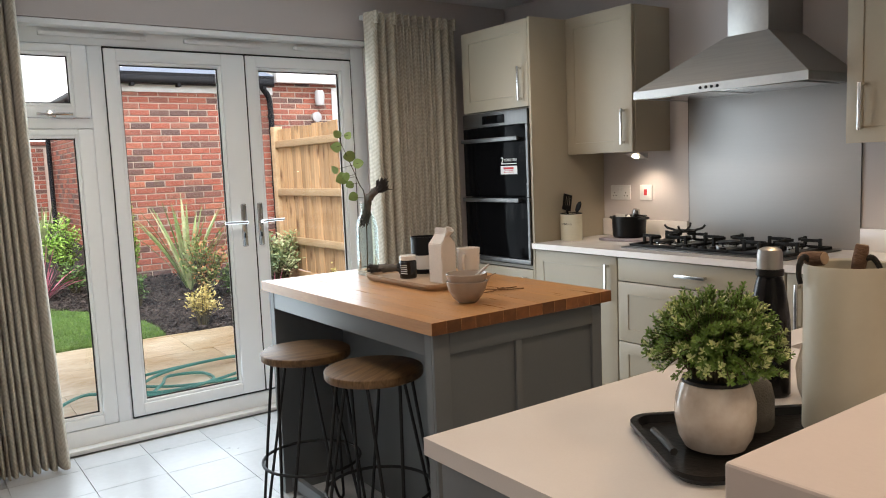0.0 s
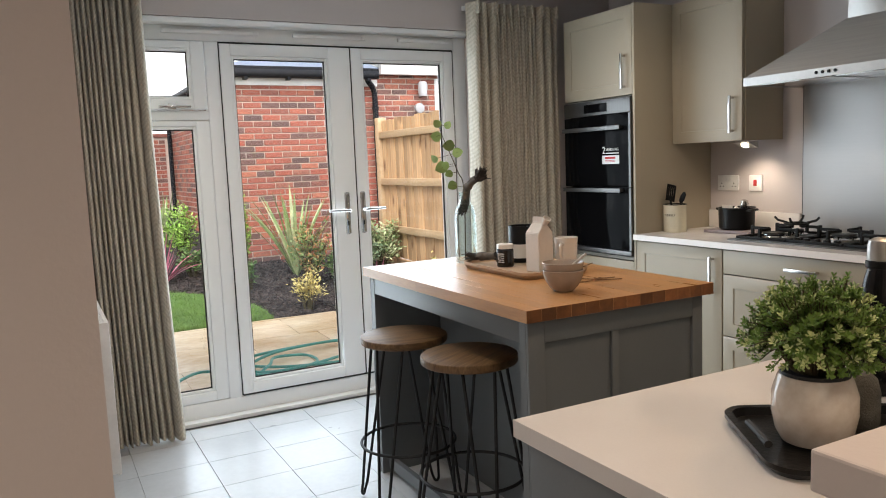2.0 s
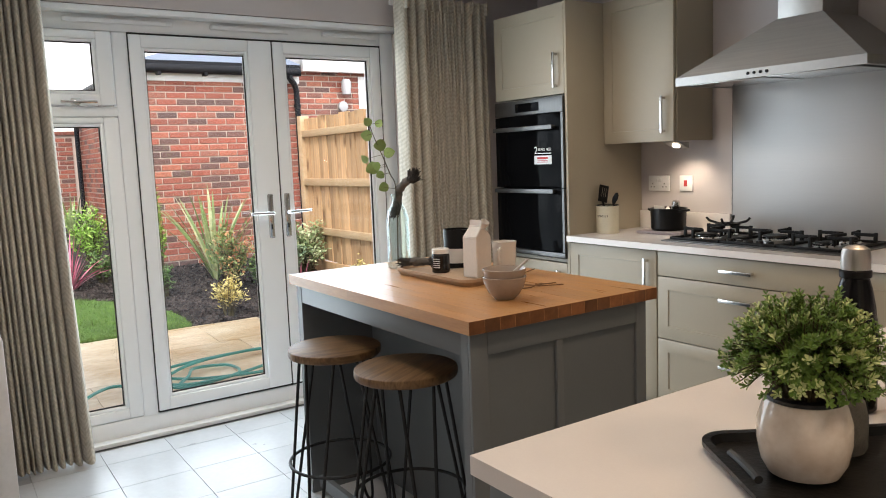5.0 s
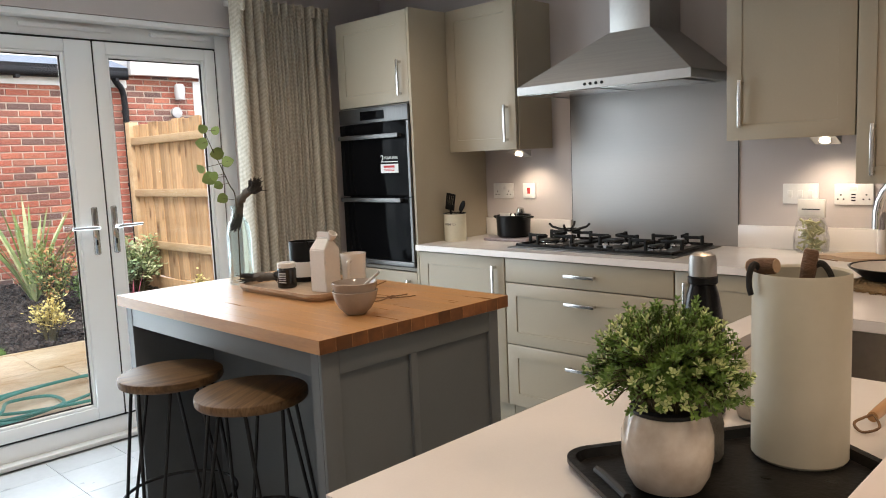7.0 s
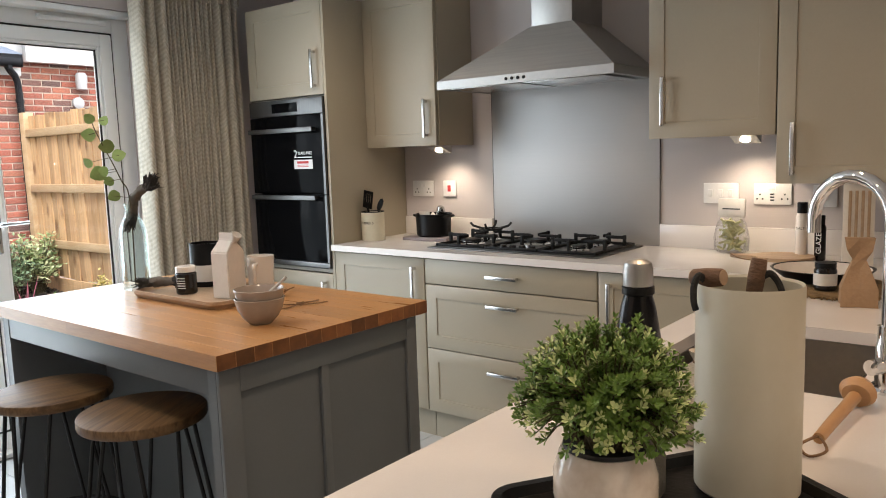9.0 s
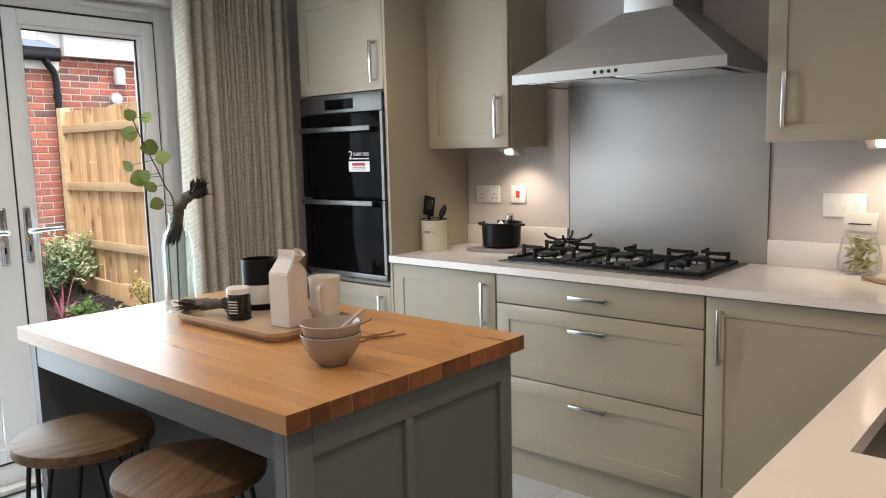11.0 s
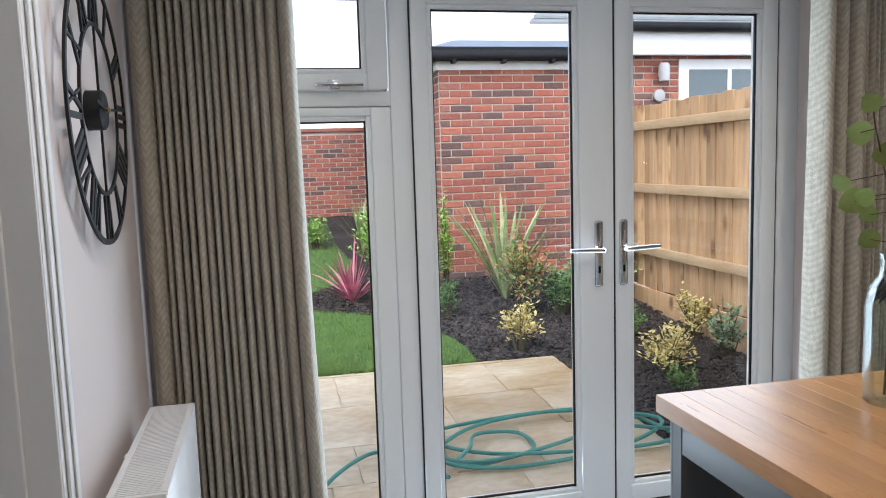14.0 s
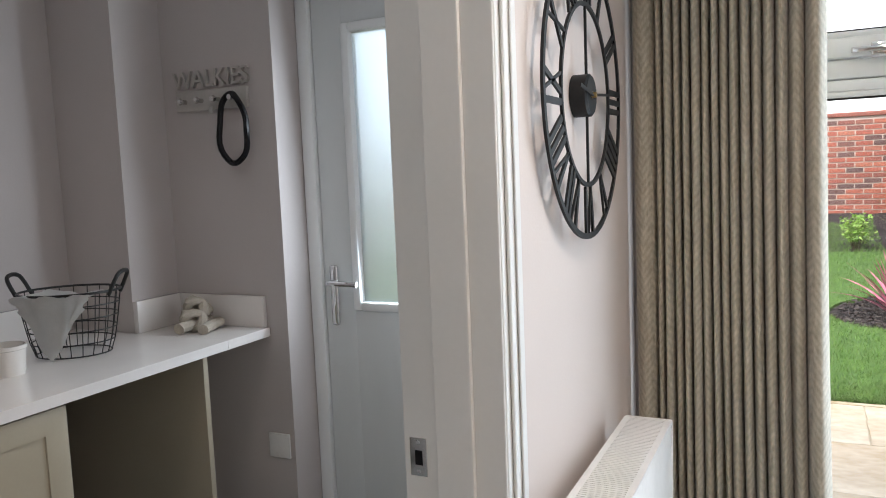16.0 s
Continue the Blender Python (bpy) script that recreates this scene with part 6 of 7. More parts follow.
for i in range(15):
    row = []
    for j in range(12):
        u, v = i / 14, j / 11
        y = -0.115 + 0.23 * u
        if v < 0.45:
            x, z = -0.02 + 0.155 * v / 0.45, 0.195 + 0.012 * math.sin(u * 7)
        else:
            x, z = 0.137 + 0.012 - 0.02 * (v - 0.45), 0.205 - (v - 0.45) * (0.08 + 0.30 * (1 - abs(u - 0.5) * 2))
        row.append(bm.verts.new((x + 0.009 * math.sin(u * 15 + v * 2), y + 0.014 * math.sin(v * 9 + u * 3), z + 0.006 * math.sin(u * 16))))
    gridv.append(row)
for r, q in zip(gridv, gridv[1:]):
    for j in range(11):
        bm.faces.new([r[j], r[j + 1], q[j + 1], q[j]])
bmesh.ops.solidify(bm, geom=bm.faces[:], thickness=0.004)
cl = single("cloth", bm, M_CLOTH, "white cotton cloth hanging over the basket rim", "cloth", (-1.40, -0.735, 0.912), -63, smooth=70)
cl.scale = (0.86, 0.86, 0.94)
M_ROPEW = mat("cream_cotton_rope", (0.58, 0.52, 0.44), (0.42, 0.37, 0.30), 0.95, scale=60, bump=0.8)
rt = thing("rope_toy", "knotted cream rope dog toy", "dog toy", (-1.27, -0.36, 0.912), 25)
rt.scale = (1.65, 1.5, 1.4)
for k, (y, z, R_) in enumerate(((-0.0, 0.026, 0.026), (0.02, 0.055, 0.022))):
    for j in range(3):
        part("knot_strand", tube([(R_ * 0.75 * math.cos(2 * math.pi * i / 16 + j), y + 0.03 * (j - 1) * 0.5 + R_ * 0.3 * math.sin(4 * math.pi * i / 16), z + R_ * 0.72 * math.sin(2 * math.pi * i / 16)) for i in range(16)], 0.010, 8, closed=True), M_ROPEW, rt)
part("rope_end", tube([(-0.02, -0.05, 0.014), (0.0, 0.0, 0.018), (0.01, 0.06, 0.014)], 0.013, 10), M_ROPEW, rt)
part("rope_end", tube([(0.03, -0.055, 0.012), (0.04, 0.03, 0.014)], 0.012, 10), M_ROPEW, rt)
wp = single("white_pot", lathe([(0, 0), (0.045, 0), (0.052, 0.07), (0.055, 0.072), (0.055, 0.082), (0.050, 0.082), (0.047, 0.01), (0, 0.008)], 32), M_CERAM, "small white pot on the utility worktop", "pot", (-1.36, -0.98, 0.912))
# WALKIES hook board
M_GWHITE = mat("chalk_white_wood", (0.50, 0.47, 0.44), (0.44, 0.41, 0.38), 0.7, scale=12, bump=0.2)
wk = thing("hook_board", "chalky white wooden hook board with cut-out letters", "hook board", (-1.225, -0.25, 1.70))
part("board", box(-0.155, 0.155, -0.016, -0.0004, -0.045, 0.025, bevel=0.002), M_GWHITE, wk)
letters("WALKIES", 0.082, M_GWHITE, wk, pose(0, -0.009, 0.060, 90, 0, 0), 0.006, "cut-out wooden letters")
for k in range(4):
    part("peg", lathe([(0, 0), (0.008, 0), (0.007, 0.02), (0.012, 0.026), (0.009, 0.034), (0, 0.035)], 14, m=pose(-0.11 + 0.073 * k, -0.016, -0.012, 90, 0, 0)), M_NICKEL, wk)
part("tag", box(0.0, 0.02, -0.03, -0.027, -0.06, -0.035, bevel=0.002), M_GWHITE, wk)
lead = [(0.058 * math.cos(2 * math.pi * k / 30) * (1 - 0.15 * math.sin(2 * math.pi * k / 30)), -0.012 + 0.004 * math.sin(k), 0.115 * math.sin(2 * math.pi * k / 30)) for k in range(30)]
ld = single("dog_lead", tube(lead, 0.010, 8, closed=True), M_BLKM, "black padded dog collar hanging from a peg", "dog collar", (-1.115, -0.279, 1.585))

# ---- assumed ceiling downlights, out of view ----
dl = None
for dx, dy in UNSEEN_DOWNLIGHTS:
    m_ = pose(dx, dy, CEIL - 0.0004)
    if dl:
        copy_thing(dl, m_)
    else:
        dl = thing("downlight", "assumed white recessed ceiling downlight, out of view", "ceiling light", (dx, dy, CEIL - 0.0004), group="ceiling downlights")
        part("bezel", lathe([(0.028, 0), (0.043, 0), (0.043, -0.004), (0.03, -0.008), (0.028, -0.008)], 28), M_UPVC, dl)
        part("lamp_lens", lathe([(0, -0.001), (0.0275, -0.001), (0.0275, -0.004), (0, -0.004)], 24), glow("downlight_lens", (1.0, 0.83, 0.62), 6.0), dl, "glowing warm lens")

# ---- garden ----
def vary(name, stops, rough, source, scale=30, bump=0.4):
    """A material whose colour is picked per piece (object or island) with fine mottling over it."""
    m = bpy.data.materials.new(name)
    m.use_nodes = True
    n, l = m.node_tree.nodes, m.node_tree.links
    p = n["Principled BSDF"]
    if source == "object":
        src = n.new("ShaderNodeObjectInfo").outputs["Random"]
    else:
        src = n.new("ShaderNodeNewGeometry").outputs["Random Per Island"]
    rp = n.new("ShaderNodeValToRGB")
    rp.color_ramp.interpolation = "LINEAR"
    while len(rp.color_ramp.elements) < len(stops):
        rp.color_ramp.elements.new(0.5)
    for e, (pos, c) in zip(rp.color_ramp.elements, stops):
        e.position, e.color = pos, (*c, 1)
    l.new(src, rp.inputs[0])
    tc = n.new("ShaderNodeNewGeometry")
    ns = n.new("ShaderNodeTexNoise")
    ns.inputs["Scale"].default_value, ns.inputs["Detail"].default_value = scale, 6
    l.new(tc.outputs["Position"], ns.inputs["Vector"])
    mr = n.new("ShaderNodeMapRange")
    mr.inputs["From Min"].default_value, mr.inputs["From Max"].default_value = 0.3, 0.7
    mr.inputs["To Min"].default_value, mr.inputs["To Max"].default_value = 0.68, 1.28
    l.new(ns.outputs[0], mr.inputs[0])
    hv = n.new("ShaderNodeHueSaturation")
    l.new(mr.outputs[0], hv.inputs["Value"])
    l.new(rp.outputs[0], hv.inputs["Color"])
    l.new(hv.outputs[0], p.inputs["Base Color"])
    p.inputs["Roughness"].default_value = rough
    if bump:
        bp = n.new("ShaderNodeBump")
        bp.inputs["Strength"].default_value, bp.inputs["Distance"].default_value = bump, 0.004
        l.new(ns.outputs[0], bp.inputs["Height"])
        l.new(bp.outputs[0], p.inputs["Normal"])
    return m


BR = [(0.0, (0.105, 0.062, 0.056)), (0.16, (0.15, 0.078, 0.064)), (0.28, (0.26, 0.085, 0.058)), (0.6, (0.34, 0.098, 0.062)), (0.85, (0.39, 0.14, 0.085)), (1.0, (0.24, 0.10, 0.074))]
M_BRICK = vary("red_multi_brick", BR, 0.8, "object", 45)
M_BRICKI = vary("red_multi_brick_far", BR, 0.8, "island", 45)
M_MORTAR = mat("pale_mortar", (0.57, 0.48, 0.415), (0.48, 0.40, 0.345), 0.95, scale=20, bump=0.3)
M_SOIL = mat("dark_bark_mulch_bed", (0.028, 0.021, 0.020), (0.014, 0.010, 0.010), 0.9, scale=14, bump=0.9, bscale=70)
M_CHIP = vary("bark_chips", [(0, (0.016, 0.012, 0.012)), (0.6, (0.045, 0.033, 0.030)), (1, (0.085, 0.066, 0.058))], 0.8, "island", 60)
M_GRASSB = mat("lawn_turf", (0.085, 0.16, 0.030), (0.05, 0.11, 0.020), 0.9, scale=5, bump=0.8, bscale=160)
M_BLADE = vary("grass_blades", [(0, (0.09, 0.17, 0.03)), (0.6, (0.13, 0.24, 0.045)), (1, (0.20, 0.30, 0.075))], 0.6, "island", 10, 0)
M_SLAB = mat("buff_sandstone_slab", (0.68, 0.60, 0.46), (0.42, 0.29, 0.14), 0.34, scale=2.2, bump=0.35, bscale=16, random_tint=0.07, stretch=(1.0, 1.7, 1), detail=10)
M_FENCE = mat("new_pine_fence_board", (0.62, 0.41, 0.225), (0.42, 0.245, 0.12), 0.7, scale=2.6, bump=0.3, bscale=22, stretch=(9, 9, 0.7), random_tint=0.22)


def knots(m, scale, stretch):
    """Dark pine knots and resin streaks over a board's colour."""
    n, l = m.node_tree.nodes, m.node_tree.links
    p = n["Principled BSDF"]
    col = p.inputs["Base Color"].links[0].from_socket
    oi = n.new("ShaderNodeObjectInfo")
    tc = n.new("ShaderNodeTexCoord")
    mp = n.new("ShaderNodeMapping")
    mp.inputs["Scale"].default_value = stretch
    l.new(tc.outputs["Object"], mp.inputs[0])
    add = n.new("ShaderNodeVectorMath")
    add.operation = "MULTIPLY_ADD"
    l.new(oi.outputs["Random"], add.inputs[0])
    add.inputs[1].default_value = (71.0, 43.0, 29.0)
    l.new(mp.outputs[0], add.inputs[2])
    vo = n.new("ShaderNodeTexVoronoi")
    vo.inputs["Scale"].default_value = scale
    l.new(add.outputs[0], vo.inputs["Vector"])
    rp = n.new("ShaderNodeMapRange")
    rp.inputs["From Min"].default_value, rp.inputs["From Max"].default_value = 0.09, 0.26
    rp.inputs["To Min"].default_value, rp.inputs["To Max"].default_value = 0.85, 0.0
    l.new(vo.outputs["Distance"], rp.inputs[0])
    mx = n.new("ShaderNodeMix")
    mx.data_type = "RGBA"
    l.new(rp.outputs[0], mx.inputs["Factor"])
    l.new(col, mx.inputs["A"])
    mx.inputs["B"].default_value = (0.15, 0.065, 0.025, 1)
    l.new(mx.outputs["Result"], p.inputs["Base Color"])


knots(M_FENCE, 5.0, (1, 1.0, 0.55))
M_RAIL = mat("new_pine_fence_rail", (0.60, 0.44, 0.27), (0.46, 0.30, 0.16), 0.7, scale=3, bump=0.2, bscale=24, stretch=(6, 0.9, 6))
M_BLKP = mat("black_upvc_rainwater_goods", (0.010, 0.011, 0.014), None, 0.55, spec=0.15)
M_WHITEP = mat("white_fascia_board", (0.80, 0.80, 0.80), None, 0.45)
M_ROOF = mat("grey_roof_tile", (0.24, 0.26, 0.27), (0.19, 0.205, 0.215), 0.6, scale=6, bump=0.3)
M_LEAD = mat("dark_flat_roof_felt", (0.19, 0.23, 0.30), (0.15, 0.18, 0.24), 0.6, scale=6)
M_GREYP = mat("pale_grey_plastic", (0.42, 0.42, 0.43), None, 0.4)
M_DGLASS = mat("dark_window_glass", (0.08, 0.11, 0.13), None, 0.06)
GZ = -0.10


def gz(y):
    """Height of the garden: the patio falls to the house, lawn and bed rise behind it."""
    return -0.08 + (y - 0.27) * 0.035 if y < 2.57 else 0.0005 + (y - 2.57) * 0.085


def gp(x, y):
    """A place on the level z -0.10, slid along the line to the doorway's eye height until it meets the sloping ground; with the share of the way."""
    s = 0.9
    for _ in range(30):
        s = (1.43 - gz(-2.5 + (y + 2.5) * s)) / 1.53
    return 0.52 + (x - 0.52) * s, -2.5 + (y + 2.5) * s, gz(-2.5 + (y + 2.5) * s), s


structure("ground", box(-300, 300, 0.30, 600, -0.6, -0.16), M_SOIL, "dark soil sheet reaching the horizon", "ground")
# bed, lawn
EDGE = [(2.02, 2.95), (2.05, 3.45), (1.98, 3.95), (1.75, 4.6), (1.35, 5.15), (1.0, 5.4), (0.8, 5.9), (0.95, 6.6), (1.5, 7.4), (1.75, 8.6), (1.75, 11.4)]
EDGE = [gp(p.x, p.y)[:2] for p in smooth_path([(x, y, 0) for x, y in EDGE], 5)]
bm = bmesh.new()
prev = None
for x, y in EDGE:
    row = [bm.verts.new((-7.0 + (x + 7.0) * k / 14, y, gz(y) + 0.012 * noise.noise(Vector((k * 0.7, y, 0))))) for k in range(15)]
    if prev:
        for k in range(14):
            bm.faces.new([prev[k], prev[k + 1], row[k + 1], row[k]])
    prev = row
ex = bmesh.ops.extrude_face_region(bm, geom=bm.faces[:])
bmesh.ops.translate(bm, verts=[v for v in ex["geom"] if isinstance(v, bmesh.types.BMVert)], vec=(0, 0, -0.10))
lawn = structure("lawn", bm, M_GRASSB, "short green lawn with a curved edge", "lawn")
def edge_x(y):
    for (xa, ya), (xb, yb) in zip(EDGE, EDGE[1:]):
        if min(ya, yb) <= y <= max(ya, yb) and abs(yb - ya) > 1e-6:
            return xa + (xb - xa) * (y - ya) / (yb - ya)
    return EDGE[-1][0]
rg = np.random.RandomState(3)
verts, faces = [], []
for k in range(70000):
    y = 2.575 + 6.4 * rg.rand() ** 1.8
    xe = edge_x(y)
    x = xe - (xe + 1.4) * rg.rand()
    h, w, a = rg.uniform(0.016, 0.036), rg.uniform(0.002, 0.0038), rg.uniform(0, 6.28)
    if rg.rand() < 0.02:
        h *= 1.5
    c, s = math.cos(a), math.sin(a)
    lean = rg.normal(0, 0.014, 2)
    i = len(verts)
    z = gz(y)
    verts += [(x - c * w, y - s * w, z - 0.006), (x + c * w, y + s * w, z - 0.006), (x + lean[0], y + lean[1], z + h)]
    faces.append((i, i + 1, i + 2))
me = bpy.data.meshes.new("grass")
me.from_pydata(verts, [], faces)
me.materials.append(M_BLADE)
tagged(new("grass", me), "short mown green grass blades on the lawn", "grass", kind="stuff")
# mulch
bm = bmesh.new()
nx, ny = 46, 60
gv = [[bm.verts.new((0.2 + 3.62 * i / nx, 0.6 + 9.4 * j / ny, gz(0.6 + 9.4 * j / ny) - 0.03 - (0.06 if j < 13 else 0) + 0.025 * noise.noise(Vector((i * 0.35, j * 0.5, 1))))) for i in range(nx + 1)] for j in range(ny + 1)]
for r, q in zip(gv, gv[1:]):
    for i in range(nx):
        bm.faces.new([r[i], r[i + 1], q[i + 1], q[i]])
structure("planting_bed", bm, M_SOIL, "planting bed of dark bark mulch", "planting bed", 60)
verts, faces = [], []
for k in range(16000):
    y = 0.9 + 4.3 * rg.rand()
    x0 = 2.50 if y < 2.60 else edge_x(y) + 0.02
    x = x0 + (3.80 - x0) * rg.rand()
    L, W, T, a = rg.uniform(0.010, 0.030), rg.uniform(0.005, 0.012), rg.uniform(0.003, 0.007), rg.uniform(0, 6.28)
    R = Euler((rg.normal(0, 0.35), rg.normal(0, 0.35), a)).to_matrix()
    o = Vector((x, y, gz(y) - 0.02 + rg.uniform(0, 0.03)))
    i = len(verts)
    for sx, sy, sz in ((-1, -1, -1), (1, -1, -1), (1, 1, -1), (-1, 1, -1), (-0.8, -0.7, 1), (0.7, -0.8, 1), (0.8, 0.7, 1), (-0.7, 0.8, 1)):
        verts.append(tuple(o + R @ Vector((sx * L, sy * W, sz * T))))
    faces += [(i, i + 1, i + 5, i + 4), (i + 1, i + 2, i + 6, i + 5), (i + 2, i + 3, i + 7, i + 6), (i + 3, i, i + 4, i + 7), (i + 4, i + 5, i + 6, i + 7)]
me = bpy.data.meshes.new("bark_chips")
me.from_pydata(verts, [], faces)
me.materials.append(M_CHIP)
tagged(new("bark_chips", me), "loose dark bark chips over the bed", "bark mulch", kind="stuff")


# ---- brickwork ----
def brick_mesh(L, mtl):
    return mesh_of("brick", box(0.002, L - 0.002, -0.005, 0.012, 0.002, 0.063, bevel=0.003, seg=1), mtl)


B_FULL, B_HALF = brick_mesh(0.215, M_BRICK), brick_mesh(0.1025, M_BRICK)
def brick_rows(length, height, bond_shift=0):
    """Stretcher bond over a face: (x, z, half)."""
    out = []
    for j in range(int(height / 0.075)):
        x = 0.0
        if (j + bond_shift) % 2:
            out.append((0.0, j * 0.075, True))
            x = 0.1125
        while x < length - 0.05:
            half = x + 0.215 > length + 0.01
            if half and x + 0.1025 > length + 0.01:
                break
            out.append((x, j * 0.075, half))
            x += 0.1125 if half else 0.225
    return out


def brick_face(parent, m, length, height, singles, shift=0):
    """Bricks on a face whose local +x runs along it and -y points out; singles: how many, from local x 0, stand as pieces."""
    rows = brick_rows(length, height, shift)
    rows.sort(key=lambda r: r[0])
    for x, z, half in rows[:singles]:
        piece("brick", B_HALF if half else B_FULL, parent, m @ Matrix.Translation((x, 0, z + 0.005)))
    verts, faces = [], []
    for x, z, half in rows[singles:]:
        L = 0.1025 if half else 0.215
        i = len(verts)
        for cx, cy, cz in ((0.002, 0.012, 0.002), (L - 0.002, 0.012, 0.002), (L - 0.002, 0.012, 0.063), (0.002, 0.012, 0.063), (0.005, -0.005, 0.005), (L - 0.005, -0.005, 0.005), (L - 0.005, -0.005, 0.060), (0.005, -0.005, 0.060)):
            verts.append(tuple(m @ Vector((x + cx, cy, z + 0.005 + cz))))
        faces += [(i + 4, i + 5, i + 6, i + 7), (i, i + 1, i + 5, i + 4), (i + 1, i + 2, i + 6, i + 5), (i + 2, i + 3, i + 7, i + 6), (i + 3, i, i + 4, i + 7)]
    if verts:
        me = bpy.data.meshes.new("brickwork")
        me.from_pydata(verts, [], faces)
        me.materials.append(M_BRICKI)
        ob = new("brickwork", me)
        ob.parent = parent
        tagged(ob, kind="stuff")


GX, GY, GT, GB, BY = 2.285, 5.10, 2.405, 0.05, 10.0
garage = thing("garage", "red brick garage with a flat dark roof edge", "garage", (0, 0, 0))
part("wall_core", box(GX + 0.006, 4.14, GY + 0.006, BY, -0.2, GT - 0.005), M_MORTAR, garage)
part("soffit", boxes((GX - 0.03, 4.14, GY - 0.03, GY + 0.05, GT - 0.055, GT + 0.03), (GX - 0.03, GX + 0.05, GY + 0.051, BY, GT - 0.055, GT + 0.03)), M_WHITEP, garage, "white fascia under the gutter")
part("fascia", boxes((GX - 0.10, 4.14, GY - 0.10, GY - 0.08, GT + 0.031, GT + 0.165), (GX - 0.10, GX - 0.08, GY - 0.0795, BY, GT + 0.031, GT + 0.165)), M_BLKP, garage, "black fascia board")
part("gutter", tube([(GX - 0.15, GY - 0.15, GT + 0.07), (4.10, GY - 0.15, GT + 0.07)], 0.05, 12), M_BLKP, garage, "black gutter")
part("gutter", tube([(GX - 0.15, GY - 0.15, GT + 0.07), (GX - 0.15, BY, GT + 0.07)], 0.05, 12), M_BLKP, garage, "black gutter")
for k in range(4):
    x = GX + 0.12 + k * 0.52
    part("gutter_bracket", box(x - 0.02, x + 0.02, GY - 0.20, GY - 0.101, GT - 0.005, GT + 0.03), M_BLKP, garage)
for k in range(5):
    y = GY + 0.3 + k * 0.9
    part("gutter_bracket", box(GX - 0.20, GX - 0.101, y - 0.02, y + 0.02, GT - 0.005, GT + 0.03), M_BLKP, garage)
bm = bmesh.new()
v = [bm.verts.new(c) for c in ((GX - 0.1, GY - 0.1, GT + 0.165), (4.15, GY - 0.1, GT + 0.165), (4.15, BY, GT + 0.165), (GX - 0.1, BY, GT + 0.165), (GX + 0.25, GY + 0.35, GT + 0.30), (4.15, GY + 0.35, GT + 0.30), (4.15, BY - 0.4, GT + 0.30), (GX + 0.25, BY - 0.4, GT + 0.30))]
for f in ((0, 1, 5, 4), (1, 2, 6, 5), (2, 3, 7, 6), (3, 0, 4, 7), (4, 5, 6, 7)):
    bm.faces.new([v[i] for i in f])
part("roof", bm, M_LEAD, garage, "low dark grey roof", smooth=None)
# pitched tiled roof beyond
house = thing("neighbour_house", "red brick house with white fascia and tiled roof", "house", (0, 0, 0))
HY = 5.64
part("wall_core", box(4.155, 10.0, HY + 0.006, 12.0, -0.2, 2.70), M_MORTAR, house)
part("fascia", box(4.39, 10.0, HY - 0.16, HY - 0.06, 2.56, 2.845, bevel=0.005), M_WHITEP, house, "deep white fascia")
part("soffit_box", box(4.16, 10.0, HY - 0.059, HY + 0.004, 2.66, 2.83), M_WHITEP, house)
part("gutter", tube([(4.2, HY - 0.22, 2.86), (10.0, HY - 0.22, 2.86)], 0.055, 12), M_BLKP, house, "black gutter")
roof = part("roof", box(6.0, 10.4, HY + 4.1, HY + 4.2, 5.0, 5.05), M_ROOF, house, "grey tiled pitched roof")
for k in range(22):
    t0, t1 = k / 22, (k + 1) / 22
    bm = bmesh.new()
    y0, y1, z0, z1 = HY - 0.15 + 4.2 * t0, HY - 0.15 + 4.2 * t1 + 0.05, 2.885 + 2.2 * t0, 2.885 + 2.2 * t1
    x0 = 4.0
    vs = [bm.verts.new(c) for c in ((x0 + 2.6 * t0 - 0.6, y0, z0 + 0.03), (10.4, y0, z0 + 0.03), (10.4, y1, z1 + 0.01), (x0 + 2.6 * t1 - 0.6, y1, z1 + 0.01), (x0 + 2.6 * t0 - 0.6, y0, z0), (10.4, y0, z0))]
    bm.faces.new(vs[:4])
    bm.faces.new([vs[0], vs[4], vs[5], vs[1]])
    part("tile_course", bm, M_ROOF, roof, smooth=None)
win = part("window", boxes((5.27, 6.56, HY - 0.02, HY + 0.002, 1.60, 2.525)), M_WHITEP, house, "white upvc window")
part("pane", box(5.40, 6.43, HY - 0.026, HY - 0.0205, 1.70, 2.41), M_DGLASS, win)
part("glazing_bar", box(5.90, 5.95, HY - 0.032, HY - 0.0265, 1.70, 2.41), M_WHITEP, win)
wl = thing("outside_light", "white outdoor wall lantern", "wall light", (5.04, HY - 0.006, 2.375))
part("body", lathe([(0, -0.11), (0.062, -0.10), (0.066, 0.07), (0.05, 0.10), (0, 0.105)], 20, m=Matrix.Translation((0, -0.09, 0))), M_GREYP, wl)
part("bracket", box(-0.03, 0.03, -0.085, 0.0, -0.05, 0.03), M_WHITEP, wl)
sb = thing("meter_sign", "small pale security box on the brick wall", "alarm box", (5.01, HY - 0.006, 2.115))
part("case", lathe([(0, 0), (0.07, 0), (0.07, 0.045), (0.06, 0.05), (0, 0.05)], 20, m=pose(0, 0, 0, 90, 0, 0)), M_GREYP, sb)
dp = thing("downpipe", "black plastic downpipe with an offset bend", "downpipe", (4.012, GY - 0.02, 0))
part("pipe", tube(smooth_path([(-0.06, -0.11, GT + 0.06), (-0.03, -0.11, GT - 0.01), (0.05, -0.06, GT - 0.10), (0.07, -0.05, GT - 0.30), (0.07, -0.05, 1.2), (0.07, -0.05, GB)], 5), 0.036, 12), M_BLKP, dp)
